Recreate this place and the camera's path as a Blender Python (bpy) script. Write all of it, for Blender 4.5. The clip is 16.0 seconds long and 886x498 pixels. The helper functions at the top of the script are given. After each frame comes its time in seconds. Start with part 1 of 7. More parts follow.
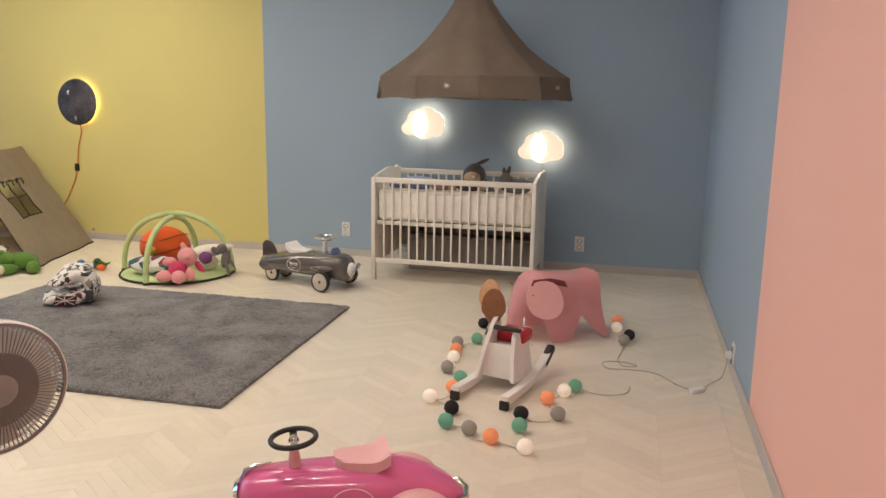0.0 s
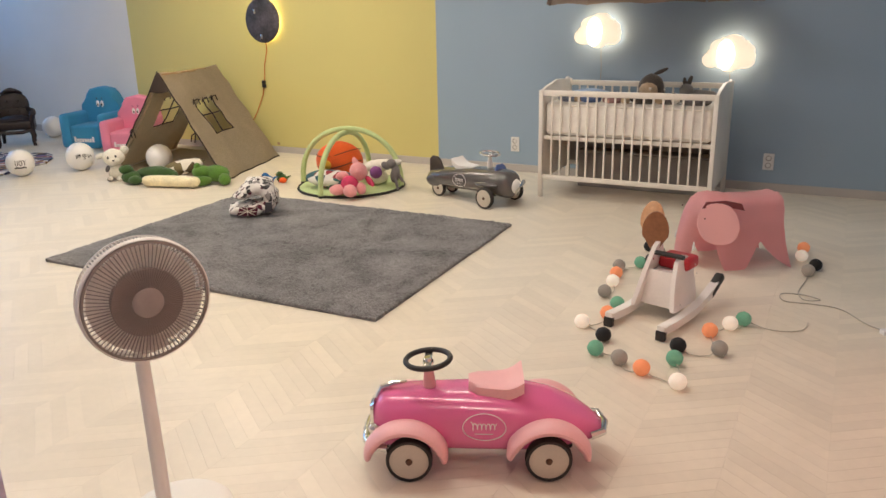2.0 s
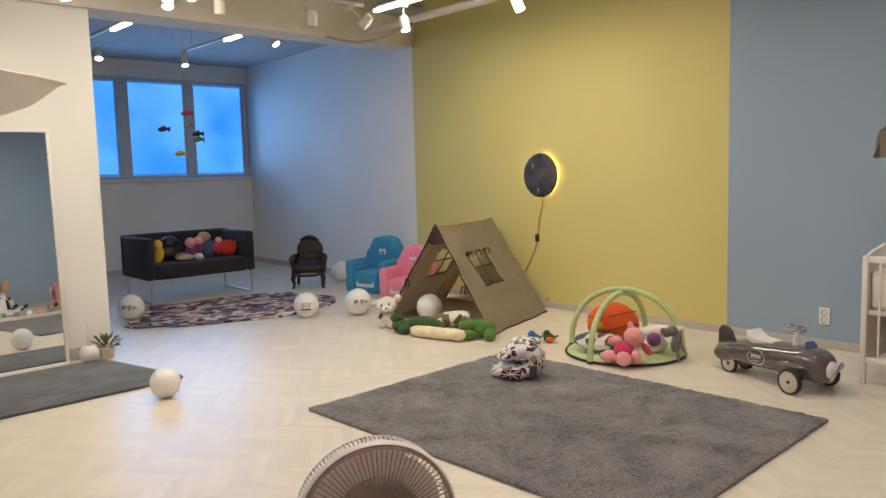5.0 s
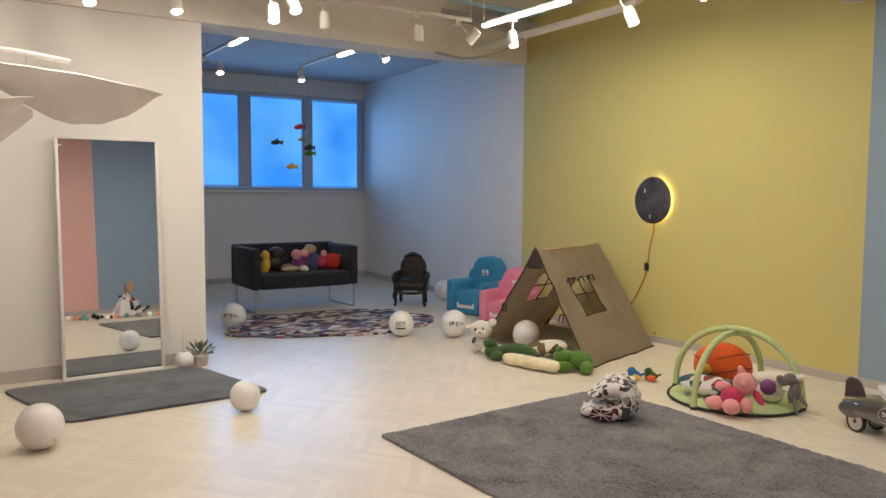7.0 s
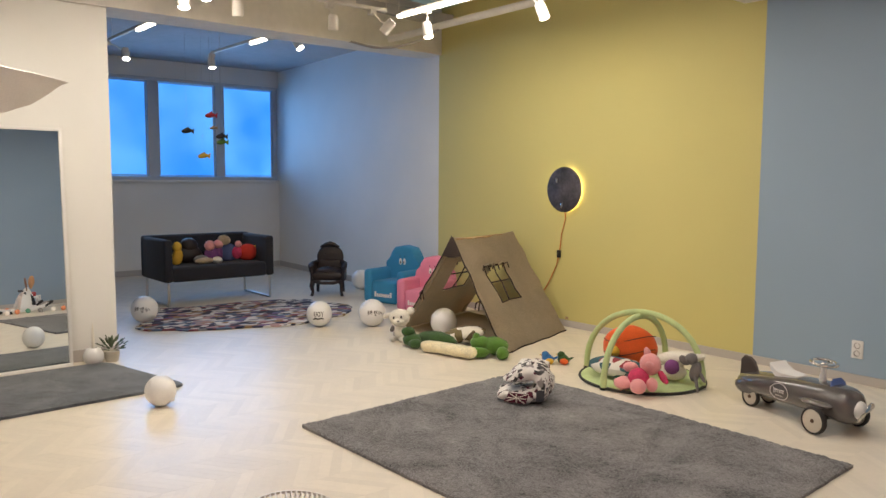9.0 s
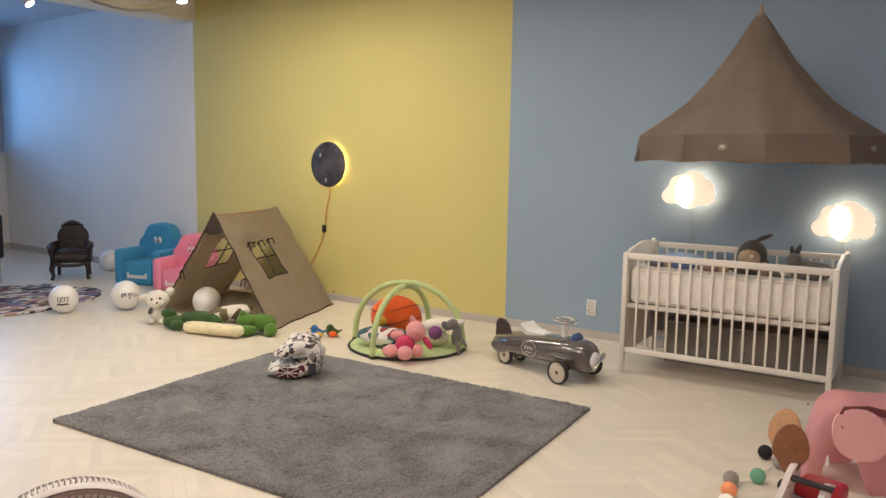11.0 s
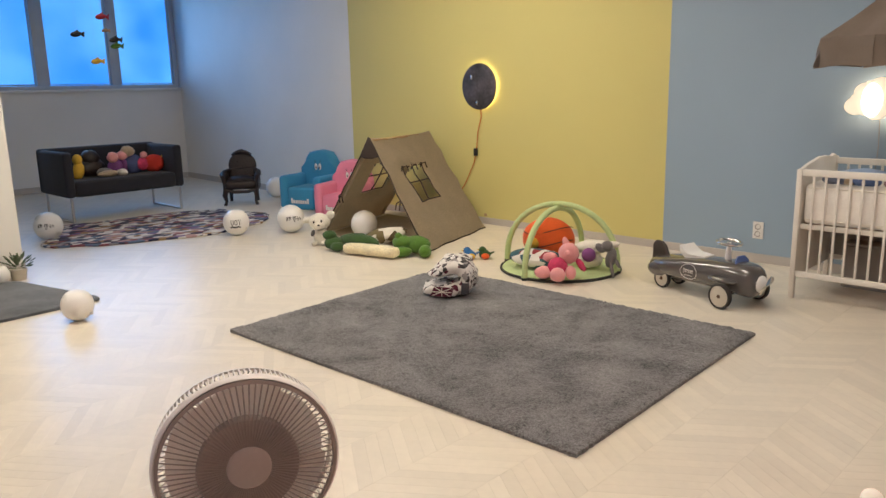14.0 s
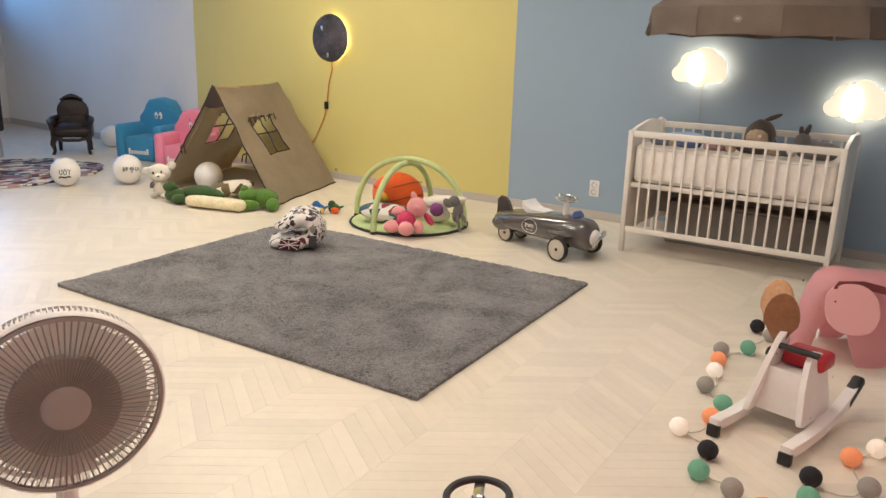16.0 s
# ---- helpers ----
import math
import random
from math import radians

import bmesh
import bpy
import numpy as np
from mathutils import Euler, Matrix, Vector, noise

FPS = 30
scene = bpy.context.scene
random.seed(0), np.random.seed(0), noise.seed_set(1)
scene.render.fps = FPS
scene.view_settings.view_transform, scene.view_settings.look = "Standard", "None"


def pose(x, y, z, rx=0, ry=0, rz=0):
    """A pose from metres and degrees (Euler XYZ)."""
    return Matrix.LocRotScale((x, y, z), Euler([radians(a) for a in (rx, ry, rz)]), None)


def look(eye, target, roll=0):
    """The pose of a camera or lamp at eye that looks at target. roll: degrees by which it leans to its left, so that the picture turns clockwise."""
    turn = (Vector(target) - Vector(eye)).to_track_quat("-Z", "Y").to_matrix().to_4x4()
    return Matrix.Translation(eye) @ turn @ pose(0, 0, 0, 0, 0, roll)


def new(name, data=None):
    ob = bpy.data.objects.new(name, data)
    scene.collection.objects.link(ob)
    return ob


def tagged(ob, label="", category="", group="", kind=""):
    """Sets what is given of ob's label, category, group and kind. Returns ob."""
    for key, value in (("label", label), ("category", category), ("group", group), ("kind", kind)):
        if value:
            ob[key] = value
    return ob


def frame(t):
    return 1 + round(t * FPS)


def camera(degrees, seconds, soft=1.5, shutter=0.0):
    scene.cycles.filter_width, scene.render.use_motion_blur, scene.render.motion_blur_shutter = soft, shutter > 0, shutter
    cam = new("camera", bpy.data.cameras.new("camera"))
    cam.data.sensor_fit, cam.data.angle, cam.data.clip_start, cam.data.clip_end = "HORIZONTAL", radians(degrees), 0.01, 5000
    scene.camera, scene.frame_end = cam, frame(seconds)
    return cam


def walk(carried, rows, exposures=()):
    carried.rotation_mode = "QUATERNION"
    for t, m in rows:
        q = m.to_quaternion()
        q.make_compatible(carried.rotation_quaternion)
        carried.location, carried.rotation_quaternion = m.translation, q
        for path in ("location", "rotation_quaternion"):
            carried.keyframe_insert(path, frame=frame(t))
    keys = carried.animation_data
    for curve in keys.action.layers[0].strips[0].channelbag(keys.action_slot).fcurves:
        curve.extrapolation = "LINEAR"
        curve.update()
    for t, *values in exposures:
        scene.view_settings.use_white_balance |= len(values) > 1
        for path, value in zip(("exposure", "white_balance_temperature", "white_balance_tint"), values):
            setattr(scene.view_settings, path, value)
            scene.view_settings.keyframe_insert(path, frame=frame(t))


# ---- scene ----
cam = camera(60.2, 16.0)
PATH = [
    (0, (0.186, 0.09, 1.343), (-0.283, 1.997, 0.966), 0.9),
    (0.5, (0.189, 0.065, 1.358), (-0.289, 1.926, 0.806), 0.5),
    (1, (0.188, 0.078, 1.337), (-0.365, 1.895, 0.71), -0.3),
    (1.5, (0.213, 0.143, 1.318), (-0.471, 1.906, 0.664), -1.3),
    (2, (0.279, 0.24, 1.348), (-0.617, 1.926, 0.752), -1.3),
    (2.5, (0.324, 0.297, 1.369), (-0.823, 1.911, 1.085), -1.1),
    (3, (0.341, 0.283, 1.377), (-0.986, 1.772, 1.233), -2.0),
    (3.2, (0.341, 0.29, 1.379), (-1.109, 1.659, 1.235), -2.1),
    (5.3, (-0.091, 0.671, 1.35), (-1.568, 2.003, 1.142), -1.1),
    (5.5, (-0.103, 0.723, 1.356), (-1.615, 2.017, 1.158), -0.5),
    (6, (-0.156, 0.84, 1.338), (-1.858, 1.876, 1.165), -0.3),
    (6.5, (-0.141, 0.889, 1.346), (-1.882, 1.863, 1.202), -0.1),
    (7, (-0.127, 0.907, 1.355), (-1.793, 2.004, 1.206), 0.4),
    (7.5, (-0.103, 0.858, 1.362), (-1.815, 1.888, 1.282), 0.4),
    (8, (-0.104, 0.842, 1.371), (-1.848, 1.821, 1.377), 0.8),
    (8.5, (-0.084, 0.86, 1.359), (-1.746, 1.967, 1.259), 0.2),
    (9, (-0.08, 0.86, 1.372), (-1.614, 2.132, 1.193), 0.3),
    (9.5, (-0.102, 0.848, 1.356), (-1.469, 2.301, 1.214), 1.3),
    (10, (-0.078, 0.851, 1.356), (-1.377, 2.364, 1.211), 1.6),
    (10.2, (-0.075, 0.829, 1.367), (-1.231, 2.454, 1.218), 1.6),
    (12.3, (-0.105, 0.776, 1.349), (-1.153, 2.447, 1.016), 0.1),
    (12.5, (-0.109, 0.791, 1.345), (-1.266, 2.391, 1.024), -1.3),
    (13, (-0.106, 0.796, 1.317), (-1.399, 2.278, 0.952), -1.4),
    (13.5, (-0.111, 0.818, 1.304), (-1.446, 2.244, 0.874), -1.4),
    (14, (-0.104, 0.812, 1.312), (-1.459, 2.221, 0.893), -1.2),
    (14.5, (-0.076, 0.822, 1.293), (-1.337, 2.315, 0.87), -0.7),
    (15, (-0.067, 0.821, 1.28), (-1.195, 2.404, 0.814), 0.7),
    (15.5, (-0.056, 0.808, 1.279), (-1.133, 2.417, 0.778), 1.3),
    (16, (-0.056, 0.816, 1.275), (-1.1, 2.442, 0.756), 1.8),
]
EXPOSURES = [(0, 0.02), (1.0, -0.06), (1.5, 0.12), (2.5, 0.1), (3.0, -0.02), (3.2, -0.06), (5.3, -0.18), (6.5, -0.25), (7.5, -0.27), (8.2, -0.24), (9.0, -0.14), (10.2, -0.02), (12.3, 0.05), (13.5, -0.1), (14.0, -0.08), (15.0, -0.05), (16.0, 0.17)]
walk(cam, [(t, look(eye, target, roll)) for t, eye, target, roll in PATH], EXPOSURES)

# ---- world and lights ----
world = bpy.data.worlds.new("dusk")
scene.world = world
world.use_nodes = True
_sky = world.node_tree.nodes.new("ShaderNodeTexSky")
_sky.sky_type, _sky.sun_disc = "NISHITA", False
_sky.sun_elevation, _sky.sun_rotation = radians(3), radians(140)
world.node_tree.links.new(_sky.outputs[0], world.node_tree.nodes["Background"].inputs[0])
world.node_tree.nodes["Background"].inputs[1].default_value = 0.08
scene.view_settings.exposure = 0.0

WARM, DAY = (1.0, 0.91, 0.785), (0.22, 0.50, 1.0)


def area_lamp(name, loc, target, sx, sy, watts, colour):
    d = bpy.data.lights.new(name, "AREA")
    d.shape, d.size, d.size_y, d.energy, d.color = "RECTANGLE", sx, sy, watts, colour
    ob = new(name, d)
    ob.matrix_world = look(loc, target)
    return ob


# daylight in the window of the far room
area_lamp("window_daylight", (-11.10, 5.0, 2.08), (-8.0, 5.0, 2.08), 3.0, 1.2, 29, DAY).data.spread = radians(105)
# lit bars of the ceiling track; the last four added out of view
BAR_WATTS = 26
for _x, _y, _l in ((-4.5, 4.97, 2.25), (-4.6, 2.94, 1.9), (-4.6, 1.44, 1.8), (-1.7, 4.4, 1.7), (-1.6, 2.2, 1.95), (-0.2, 0.4, 1.5), (-2.2, -0.4, 1.6)):
    area_lamp("bar_and_fill_light", (_x, _y, 2.784), (_x, _y, 0), min(_l, 2.2), 0.05, BAR_WATTS * _l / 1.6, WARM)
for _x, _l in ((-8.3, 1.0), (-9.4, 1.0)):
    area_lamp("bar_and_fill_light", (_x, 4.0, 2.78), (_x, 4.0, 0), 0.05, 1.0, 2.5, (1.0, 0.92, 0.84))

# ---- materials ----


def node_mat(name):
    m = bpy.data.materials.new(name)
    m.use_nodes = True
    return m, m.node_tree, m.node_tree.nodes["Principled BSDF"]


def mat(name, col, rough=0.6, metal=0.0, var=0.08, scale=6.0, grain=0.02, gscale=120.0, bump=0.1, bscale=None, coat=0.0, sheen=0.0, piece=0.0, spec=0.5, world_space=False):
    """A plain surface with slow patches, fine grain and relief. piece: tone change from piece to piece."""
    m, t, b = node_mat(name)
    n, l = t.nodes, t.links
    geo = n.new("ShaderNodeTexCoord")
    slow = n.new("ShaderNodeTexNoise"); slow.inputs["Scale"].default_value = scale; slow.inputs["Detail"].default_value = 4
    fine = n.new("ShaderNodeTexNoise"); fine.inputs["Scale"].default_value = gscale; fine.inputs["Detail"].default_value = 2
    place = n.new("ShaderNodeNewGeometry").outputs["Position"] if world_space else geo.outputs["Object"]
    l.new(place, slow.inputs["Vector"]); l.new(place, fine.inputs["Vector"])
    m1 = n.new("ShaderNodeMath"); m1.operation = "MULTIPLY_ADD"; m1.inputs[1].default_value = 5 * var; m1.inputs[2].default_value = 1 - 2.5 * var
    m2 = n.new("ShaderNodeMath"); m2.operation = "MULTIPLY_ADD"; m2.inputs[1].default_value = 5 * grain; m2.inputs[2].default_value = 1 - 2.5 * grain
    l.new(slow.outputs[0], m1.inputs[0]); l.new(fine.outputs[0], m2.inputs[0])
    mm = n.new("ShaderNodeMath"); mm.operation = "MULTIPLY"
    l.new(m1.outputs[0], mm.inputs[0]); l.new(m2.outputs[0], mm.inputs[1])
    last = mm
    if piece:
        info = n.new("ShaderNodeObjectInfo"); isl = n.new("ShaderNodeNewGeometry")
        add = n.new("ShaderNodeMath"); add.operation = "ADD"
        l.new(info.outputs["Random"], add.inputs[0]); l.new(isl.outputs["Random Per Island"], add.inputs[1])
        fr = n.new("ShaderNodeMath"); fr.operation = "FRACT"; l.new(add.outputs[0], fr.inputs[0])
        p = n.new("ShaderNodeMath"); p.operation = "MULTIPLY_ADD"; p.inputs[1].default_value = 2 * piece; p.inputs[2].default_value = 1 - piece
        l.new(fr.outputs[0], p.inputs[0])
        last = n.new("ShaderNodeMath"); last.operation = "MULTIPLY"
        l.new(mm.outputs[0], last.inputs[0]); l.new(p.outputs[0], last.inputs[1])
    mix = n.new("ShaderNodeVectorMath"); mix.operation = "SCALE"; mix.inputs[0].default_value = col
    l.new(last.outputs[0], mix.inputs["Scale"]); l.new(mix.outputs[0], b.inputs["Base Color"])
    r = n.new("ShaderNodeMath"); r.operation = "MULTIPLY_ADD"; r.inputs[1].default_value = 0.2; r.inputs[2].default_value = max(0.02, rough - 0.1)
    l.new(slow.outputs[0], r.inputs[0]); l.new(r.outputs[0], b.inputs["Roughness"])
    b.inputs["Metallic"].default_value, b.inputs["Coat Weight"].default_value, b.inputs["Sheen Weight"].default_value = metal, coat, sheen
    b.inputs["Specular IOR Level"].default_value = spec
    if bump:
        bf = fine
        if bscale:
            bf = n.new("ShaderNodeTexNoise"); bf.inputs["Scale"].default_value = bscale; bf.inputs["Detail"].default_value = 3
            l.new(geo.outputs["Object"], bf.inputs["Vector"])
        bn = n.new("ShaderNodeBump"); bn.inputs["Strength"].default_value = bump; bn.inputs["Distance"].default_value = 0.004
        l.new(bf.outputs[0], bn.inputs["Height"]); l.new(bn.outputs[0], b.inputs["Normal"])
    return m


def glow(name, col, strength):
    m, t, b = node_mat(name)
    b.inputs["Base Color"].default_value = (*col, 1)
    b.inputs["Emission Color"].default_value = (*col, 1)
    b.inputs["Emission Strength"].default_value = strength
    return m


M = {
    "yellow": mat("yellow_paint", (0.64, 0.565, 0.215), 0.7, var=0.02, scale=1.2, grain=0.02, gscale=300, bump=0.12, bscale=90),
    "blue": mat("blue_grey_paint", (0.30, 0.395, 0.50), 0.65, var=0.02, scale=1.2, grain=0.02, gscale=300, bump=0.12, bscale=90),
    "pink": mat("salmon_paint", (0.86, 0.50, 0.43), 0.65, var=0.02, scale=1.2, grain=0.02, gscale=300, bump=0.12, bscale=90),
    "white": mat("white_paint", (0.80, 0.78, 0.74), 0.7, var=0.03, scale=1.5, grain=0.02, gscale=300, bump=0.12, bscale=90),
    "concrete": mat("painted_concrete", (0.74, 0.71, 0.66), 0.8, var=0.07, scale=1.8, grain=0.03, gscale=14, bump=0.22, bscale=9),
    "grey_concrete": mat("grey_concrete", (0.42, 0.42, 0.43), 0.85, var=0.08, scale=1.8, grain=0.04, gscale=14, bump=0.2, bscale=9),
    "base": mat("grey_baseboard", (0.50, 0.46, 0.43), 0.5, var=0.05, scale=3, bump=0.05),
    "plank": mat("pale_vinyl_plank", (0.74, 0.665, 0.555), 0.33, var=0.035, scale=5, grain=0.02, gscale=30, bump=0.03, piece=0.05, world_space=True),
    "subfloor": mat("plank_joint", (0.70, 0.625, 0.52), 0.7, bump=0),
    "jamb": mat("lilac_door_paint", (0.36, 0.34, 0.46), 0.5, var=0.04, scale=2, bump=0.05),
    "slate": mat("slate_paint", (0.10, 0.105, 0.165), 0.5, var=0.04, scale=2, bump=0.05),
    "frame_grey": mat("grey_window_frame", (0.50, 0.53, 0.57), 0.45, var=0.05),
    "led": glow("lit_bar", (1.0, 0.88, 0.72), 9.0),
    "sky": glow("dusk_sky", (0.055, 0.34, 0.92), 1.3),
}


def pile(name, col, deep=0.5):
    """Carpet pile: brushed patches, tufts and fine fibre."""
    m, t, b = node_mat(name)
    n, l = t.nodes, t.links
    tc = n.new("ShaderNodeTexCoord")
    total = None
    fine = None
    for scale, gain, dist in ((1.6, 2.8 * deep, 2.2), (5.5, 1.9 * deep, 1.2), (45.0, 1.5 * deep, 0.2), (150.0, 4.6 * deep, 0.0)):
        z = n.new("ShaderNodeTexNoise")
        z.inputs["Scale"].default_value, z.inputs["Detail"].default_value, z.inputs["Distortion"].default_value = scale, 3, dist
        l.new(tc.outputs["Object"], z.inputs["Vector"])
        a = n.new("ShaderNodeMath"); a.operation = "MULTIPLY_ADD"; a.inputs[1].default_value = gain
        l.new(z.outputs[0], a.inputs[0])
        if total is None:
            a.inputs[2].default_value = 1 - 0.5 * deep * 10.8
        else:
            l.new(total.outputs[0], a.inputs[2])
        total, fine = a, z
    mx = n.new("ShaderNodeMath"); mx.operation = "MAXIMUM"; mx.inputs[1].default_value = 0.15
    l.new(total.outputs[0], mx.inputs[0])
    sc = n.new("ShaderNodeVectorMath"); sc.operation = "SCALE"; sc.inputs[0].default_value = col
    l.new(mx.outputs[0], sc.inputs["Scale"]); l.new(sc.outputs[0], b.inputs["Base Color"])
    b.inputs["Roughness"].default_value, b.inputs["Sheen Weight"].default_value, b.inputs["Specular IOR Level"].default_value = 0.95, 0.3, 0.2
    bn = n.new("ShaderNodeBump"); bn.inputs["Strength"].default_value, bn.inputs["Distance"].default_value = 0.7, 0.006
    l.new(total.outputs[0], bn.inputs["Height"]); l.new(bn.outputs[0], b.inputs["Normal"])
    return m


M["rug"] = pile("grey_pile", (0.176, 0.168, 0.170), 0.66)
M["rug2"] = pile("blue_grey_pile", (0.13, 0.14, 0.16), 0.55)
_sk = M["sky"].node_tree
_tc, _nz, _rp = _sk.nodes.new("ShaderNodeTexCoord"), _sk.nodes.new("ShaderNodeTexNoise"), _sk.nodes.new("ShaderNodeValToRGB")
_nz.inputs["Scale"].default_value = 0.9
_rp.color_ramp.elements[0].position, _rp.color_ramp.elements[0].color = 0.35, (0.035, 0.28, 0.88, 1)
_rp.color_ramp.elements[1].position, _rp.color_ramp.elements[1].color = 0.70, (0.17, 0.56, 1.0, 1)
_sk.links.new(_tc.outputs["Object"], _nz.inputs["Vector"]); _sk.links.new(_nz.outputs[0], _rp.inputs[0])
_sk.links.new(_rp.outputs[0], _sk.nodes["Principled BSDF"].inputs["Emission Color"])

# ---- mesh helpers ----


def obj(name, bm, material, smooth=False):
    me = bpy.data.meshes.new(name)
    bm.normal_update()
    bm.to_mesh(me); bm.free()
    if smooth:
        me.shade_smooth()
        me.set_sharp_from_angle(angle=radians(40))
    for k in (material if isinstance(material, (list, tuple)) else [material]):
        me.materials.append(M[k] if isinstance(k, str) else k)
    return new(name, me)


def part(name, bm, material, parent, label="", smooth=True):
    ob = obj(name, bm, material, smooth)
    ob.parent = parent
    return tagged(ob, label) if label else ob


def thing(name, m, label, category, group="", kind=""):
    """An Empty at the base of a thing, which parents its parts."""
    ob = new(name)
    ob.empty_display_size = 0.1
    ob.matrix_world = m
    return tagged(ob, label, category, group, kind)


def tb(bm, geom, m):
    bmesh.ops.transform(bm, matrix=m, verts=geom)


def box(x0, y0, z0, x1, y1, z1, bevel=0.0, seg=2, bm=None, m=None):
    b = bm or bmesh.new()
    r = bmesh.ops.create_cube(b, size=1)
    tb(b, r["verts"], Matrix.Translation(((x0 + x1) / 2, (y0 + y1) / 2, (z0 + z1) / 2)) @ Matrix.Diagonal((x1 - x0, y1 - y0, z1 - z0, 1)))
    vs = r["verts"]
    if bevel:
        es = list({e for v in vs for e in v.link_edges})
        rb = bmesh.ops.bevel(b, geom=es, offset=bevel, segments=seg, affect="EDGES", profile=0.5)
        vs = list({v for f in rb["faces"] for v in f.verts} | {v for v in vs if v.is_valid})
    if m is not None:
        tb(b, vs, m)
    return b


def lathe(profile, n=24, bm=None, m=None):
    """A turned body round z from (radius, height) pairs."""
    b = bm or bmesh.new()
    rings = []
    for r, z in profile:
        if r < 1e-5:
            rings.append([b.verts.new((0, 0, z))])
        else:
            rings.append([b.verts.new((r * math.cos(2 * math.pi * k / n), r * math.sin(2 * math.pi * k / n), z)) for k in range(n)])
    for a, c in zip(rings, rings[1:]):
        for k in range(n):
            vs = []
            for v in (a[k % len(a)], a[(k + 1) % len(a)], c[(k + 1) % len(c)], c[k % len(c)]):
                if v not in vs:
                    vs.append(v)
            if len(vs) > 2:
                b.faces.new(vs)
    if m is not None:
        tb(b, [v for r in rings for v in r], m)
    return b


def tube(path, r, n=8, bm=None, closed=False, cap=True):
    """A round bar along a path; r: a number, or one for each point."""
    b = bm or bmesh.new()
    pts = [Vector(p) for p in path]
    rs = r if isinstance(r, (list, tuple)) else [r] * len(pts)
    rings, up = [], None
    for i, p in enumerate(pts):
        a = pts[i - 1] if (i or closed) else p
        c = pts[(i + 1) % len(pts)] if (i + 1 < len(pts) or closed) else p
        d = (c - a).normalized()
        if up is None:
            up = d.orthogonal().normalized()
        up = (up - d * up.dot(d)).normalized()
        side = d.cross(up)
        rings.append([b.verts.new(p + rs[i] * (math.cos(2 * math.pi * k / n) * up + math.sin(2 * math.pi * k / n) * side)) for k in range(n)])
    pairs = list(zip(rings, rings[1:])) + ([(rings[-1], rings[0])] if closed else [])
    for a, c in pairs:
        for k in range(n):
            b.faces.new((a[k], a[(k + 1) % n], c[(k + 1) % n], c[k]))
    if cap and not closed:
        b.faces.new(rings[0][::-1]); b.faces.new(rings[-1])
    return b


def slab(outline, depth, bevel=0.0, bm=None, m=None, seg=2):
    """A plate: an outline in x, y made depth thick in z."""
    b = bm or bmesh.new()
    lo = [b.verts.new((x, y, 0)) for x, y in outline]
    hi = [b.verts.new((x, y, depth)) for x, y in outline]
    k = len(lo)
    b.faces.new(lo[::-1]); top = b.faces.new(hi)
    for i in range(k):
        b.faces.new((lo[i], lo[(i + 1) % k], hi[(i + 1) % k], hi[i]))
    vs = lo + hi
    if bevel:
        es = [e for f in (top,) for e in f.edges] + [e for v in lo for e in v.link_edges if e.other_vert(v) in lo]
        rb = bmesh.ops.bevel(b, geom=list(set(es)), offset=bevel, segments=seg, affect="EDGES", profile=0.5)
        vs = list({v for f in rb["faces"] for v in f.verts} | {v for v in vs if v.is_valid})
    if m is not None:
        tb(b, vs, m)
    return b


def ball(rx, ry, rz, m=None, bm=None, u=16, v=10, lump=0.0, freq=3.0):
    """A rounded soft body; lump: uneven swelling."""
    b = bm or bmesh.new()
    r = bmesh.ops.create_uvsphere(b, u_segments=u, v_segments=v, radius=1)
    for w in r["verts"]:
        c = w.co.copy()
        k = 1 + (lump * noise.noise(c * freq + Vector((rx * 37, ry * 53, rz * 71))) if lump else 0)
        w.co = Vector((c.x * rx, c.y * ry, c.z * rz)) * k
    if m is not None:
        tb(b, r["verts"], m)
    return b


def struct(name, bm, material, label, category):
    return tagged(obj(name, bm, material), label, category, kind="structure")


# ---- structure ----
BACK, RIGHT, LEFT, CEIL, HEAD = 6.33, 0.745, -6.17, 3.25, 2.64
struct("floor", box(-11.4, -1.7, -0.12, 0.9, 6.9, -0.003), "subfloor", "pale wood-look vinyl floor laid in chevrons", "floor")
struct("wall_back_yellow", box(-6.76, BACK, -0.1, -2.978, BACK + 0.15, CEIL), "yellow", "back wall painted mustard yellow", "wall")
struct("wall_back_blue", box(-2.978, BACK, -0.1, RIGHT + 0.15, BACK + 0.15, CEIL), "blue", "back wall painted dusty blue-grey", "wall")
struct("wall_right_blue", box(RIGHT, 3.49, -0.1, RIGHT + 0.15, BACK, CEIL), "blue", "side wall painted dusty blue-grey", "wall")
struct("wall_right_pink", box(RIGHT, -1.7, -0.1, RIGHT + 0.15, 3.49, CEIL), "pink", "side wall painted salmon pink", "wall")
struct("wall_mirror", box(LEFT - 0.15, -1.7, -0.1, LEFT, 2.64, CEIL), "white", "white painted wall with a leaning mirror", "wall")
struct("wall_near", box(LEFT, -1.85, -0.1, RIGHT + 0.15, -1.7, CEIL), "white", "white painted wall", "wall")
struct("ceiling", box(LEFT - 0.3, -1.85, CEIL, RIGHT + 0.15, BACK + 0.15, CEIL + 0.12), "concrete", "bare painted concrete ceiling", "ceiling")
struct("beam_mirror_wall", box(LEFT - 0.35, -1.7, HEAD, LEFT + 0.04, 2.64, CEIL), "concrete", "rough white concrete beam over the mirror wall", "beam")
_b = bmesh.new()
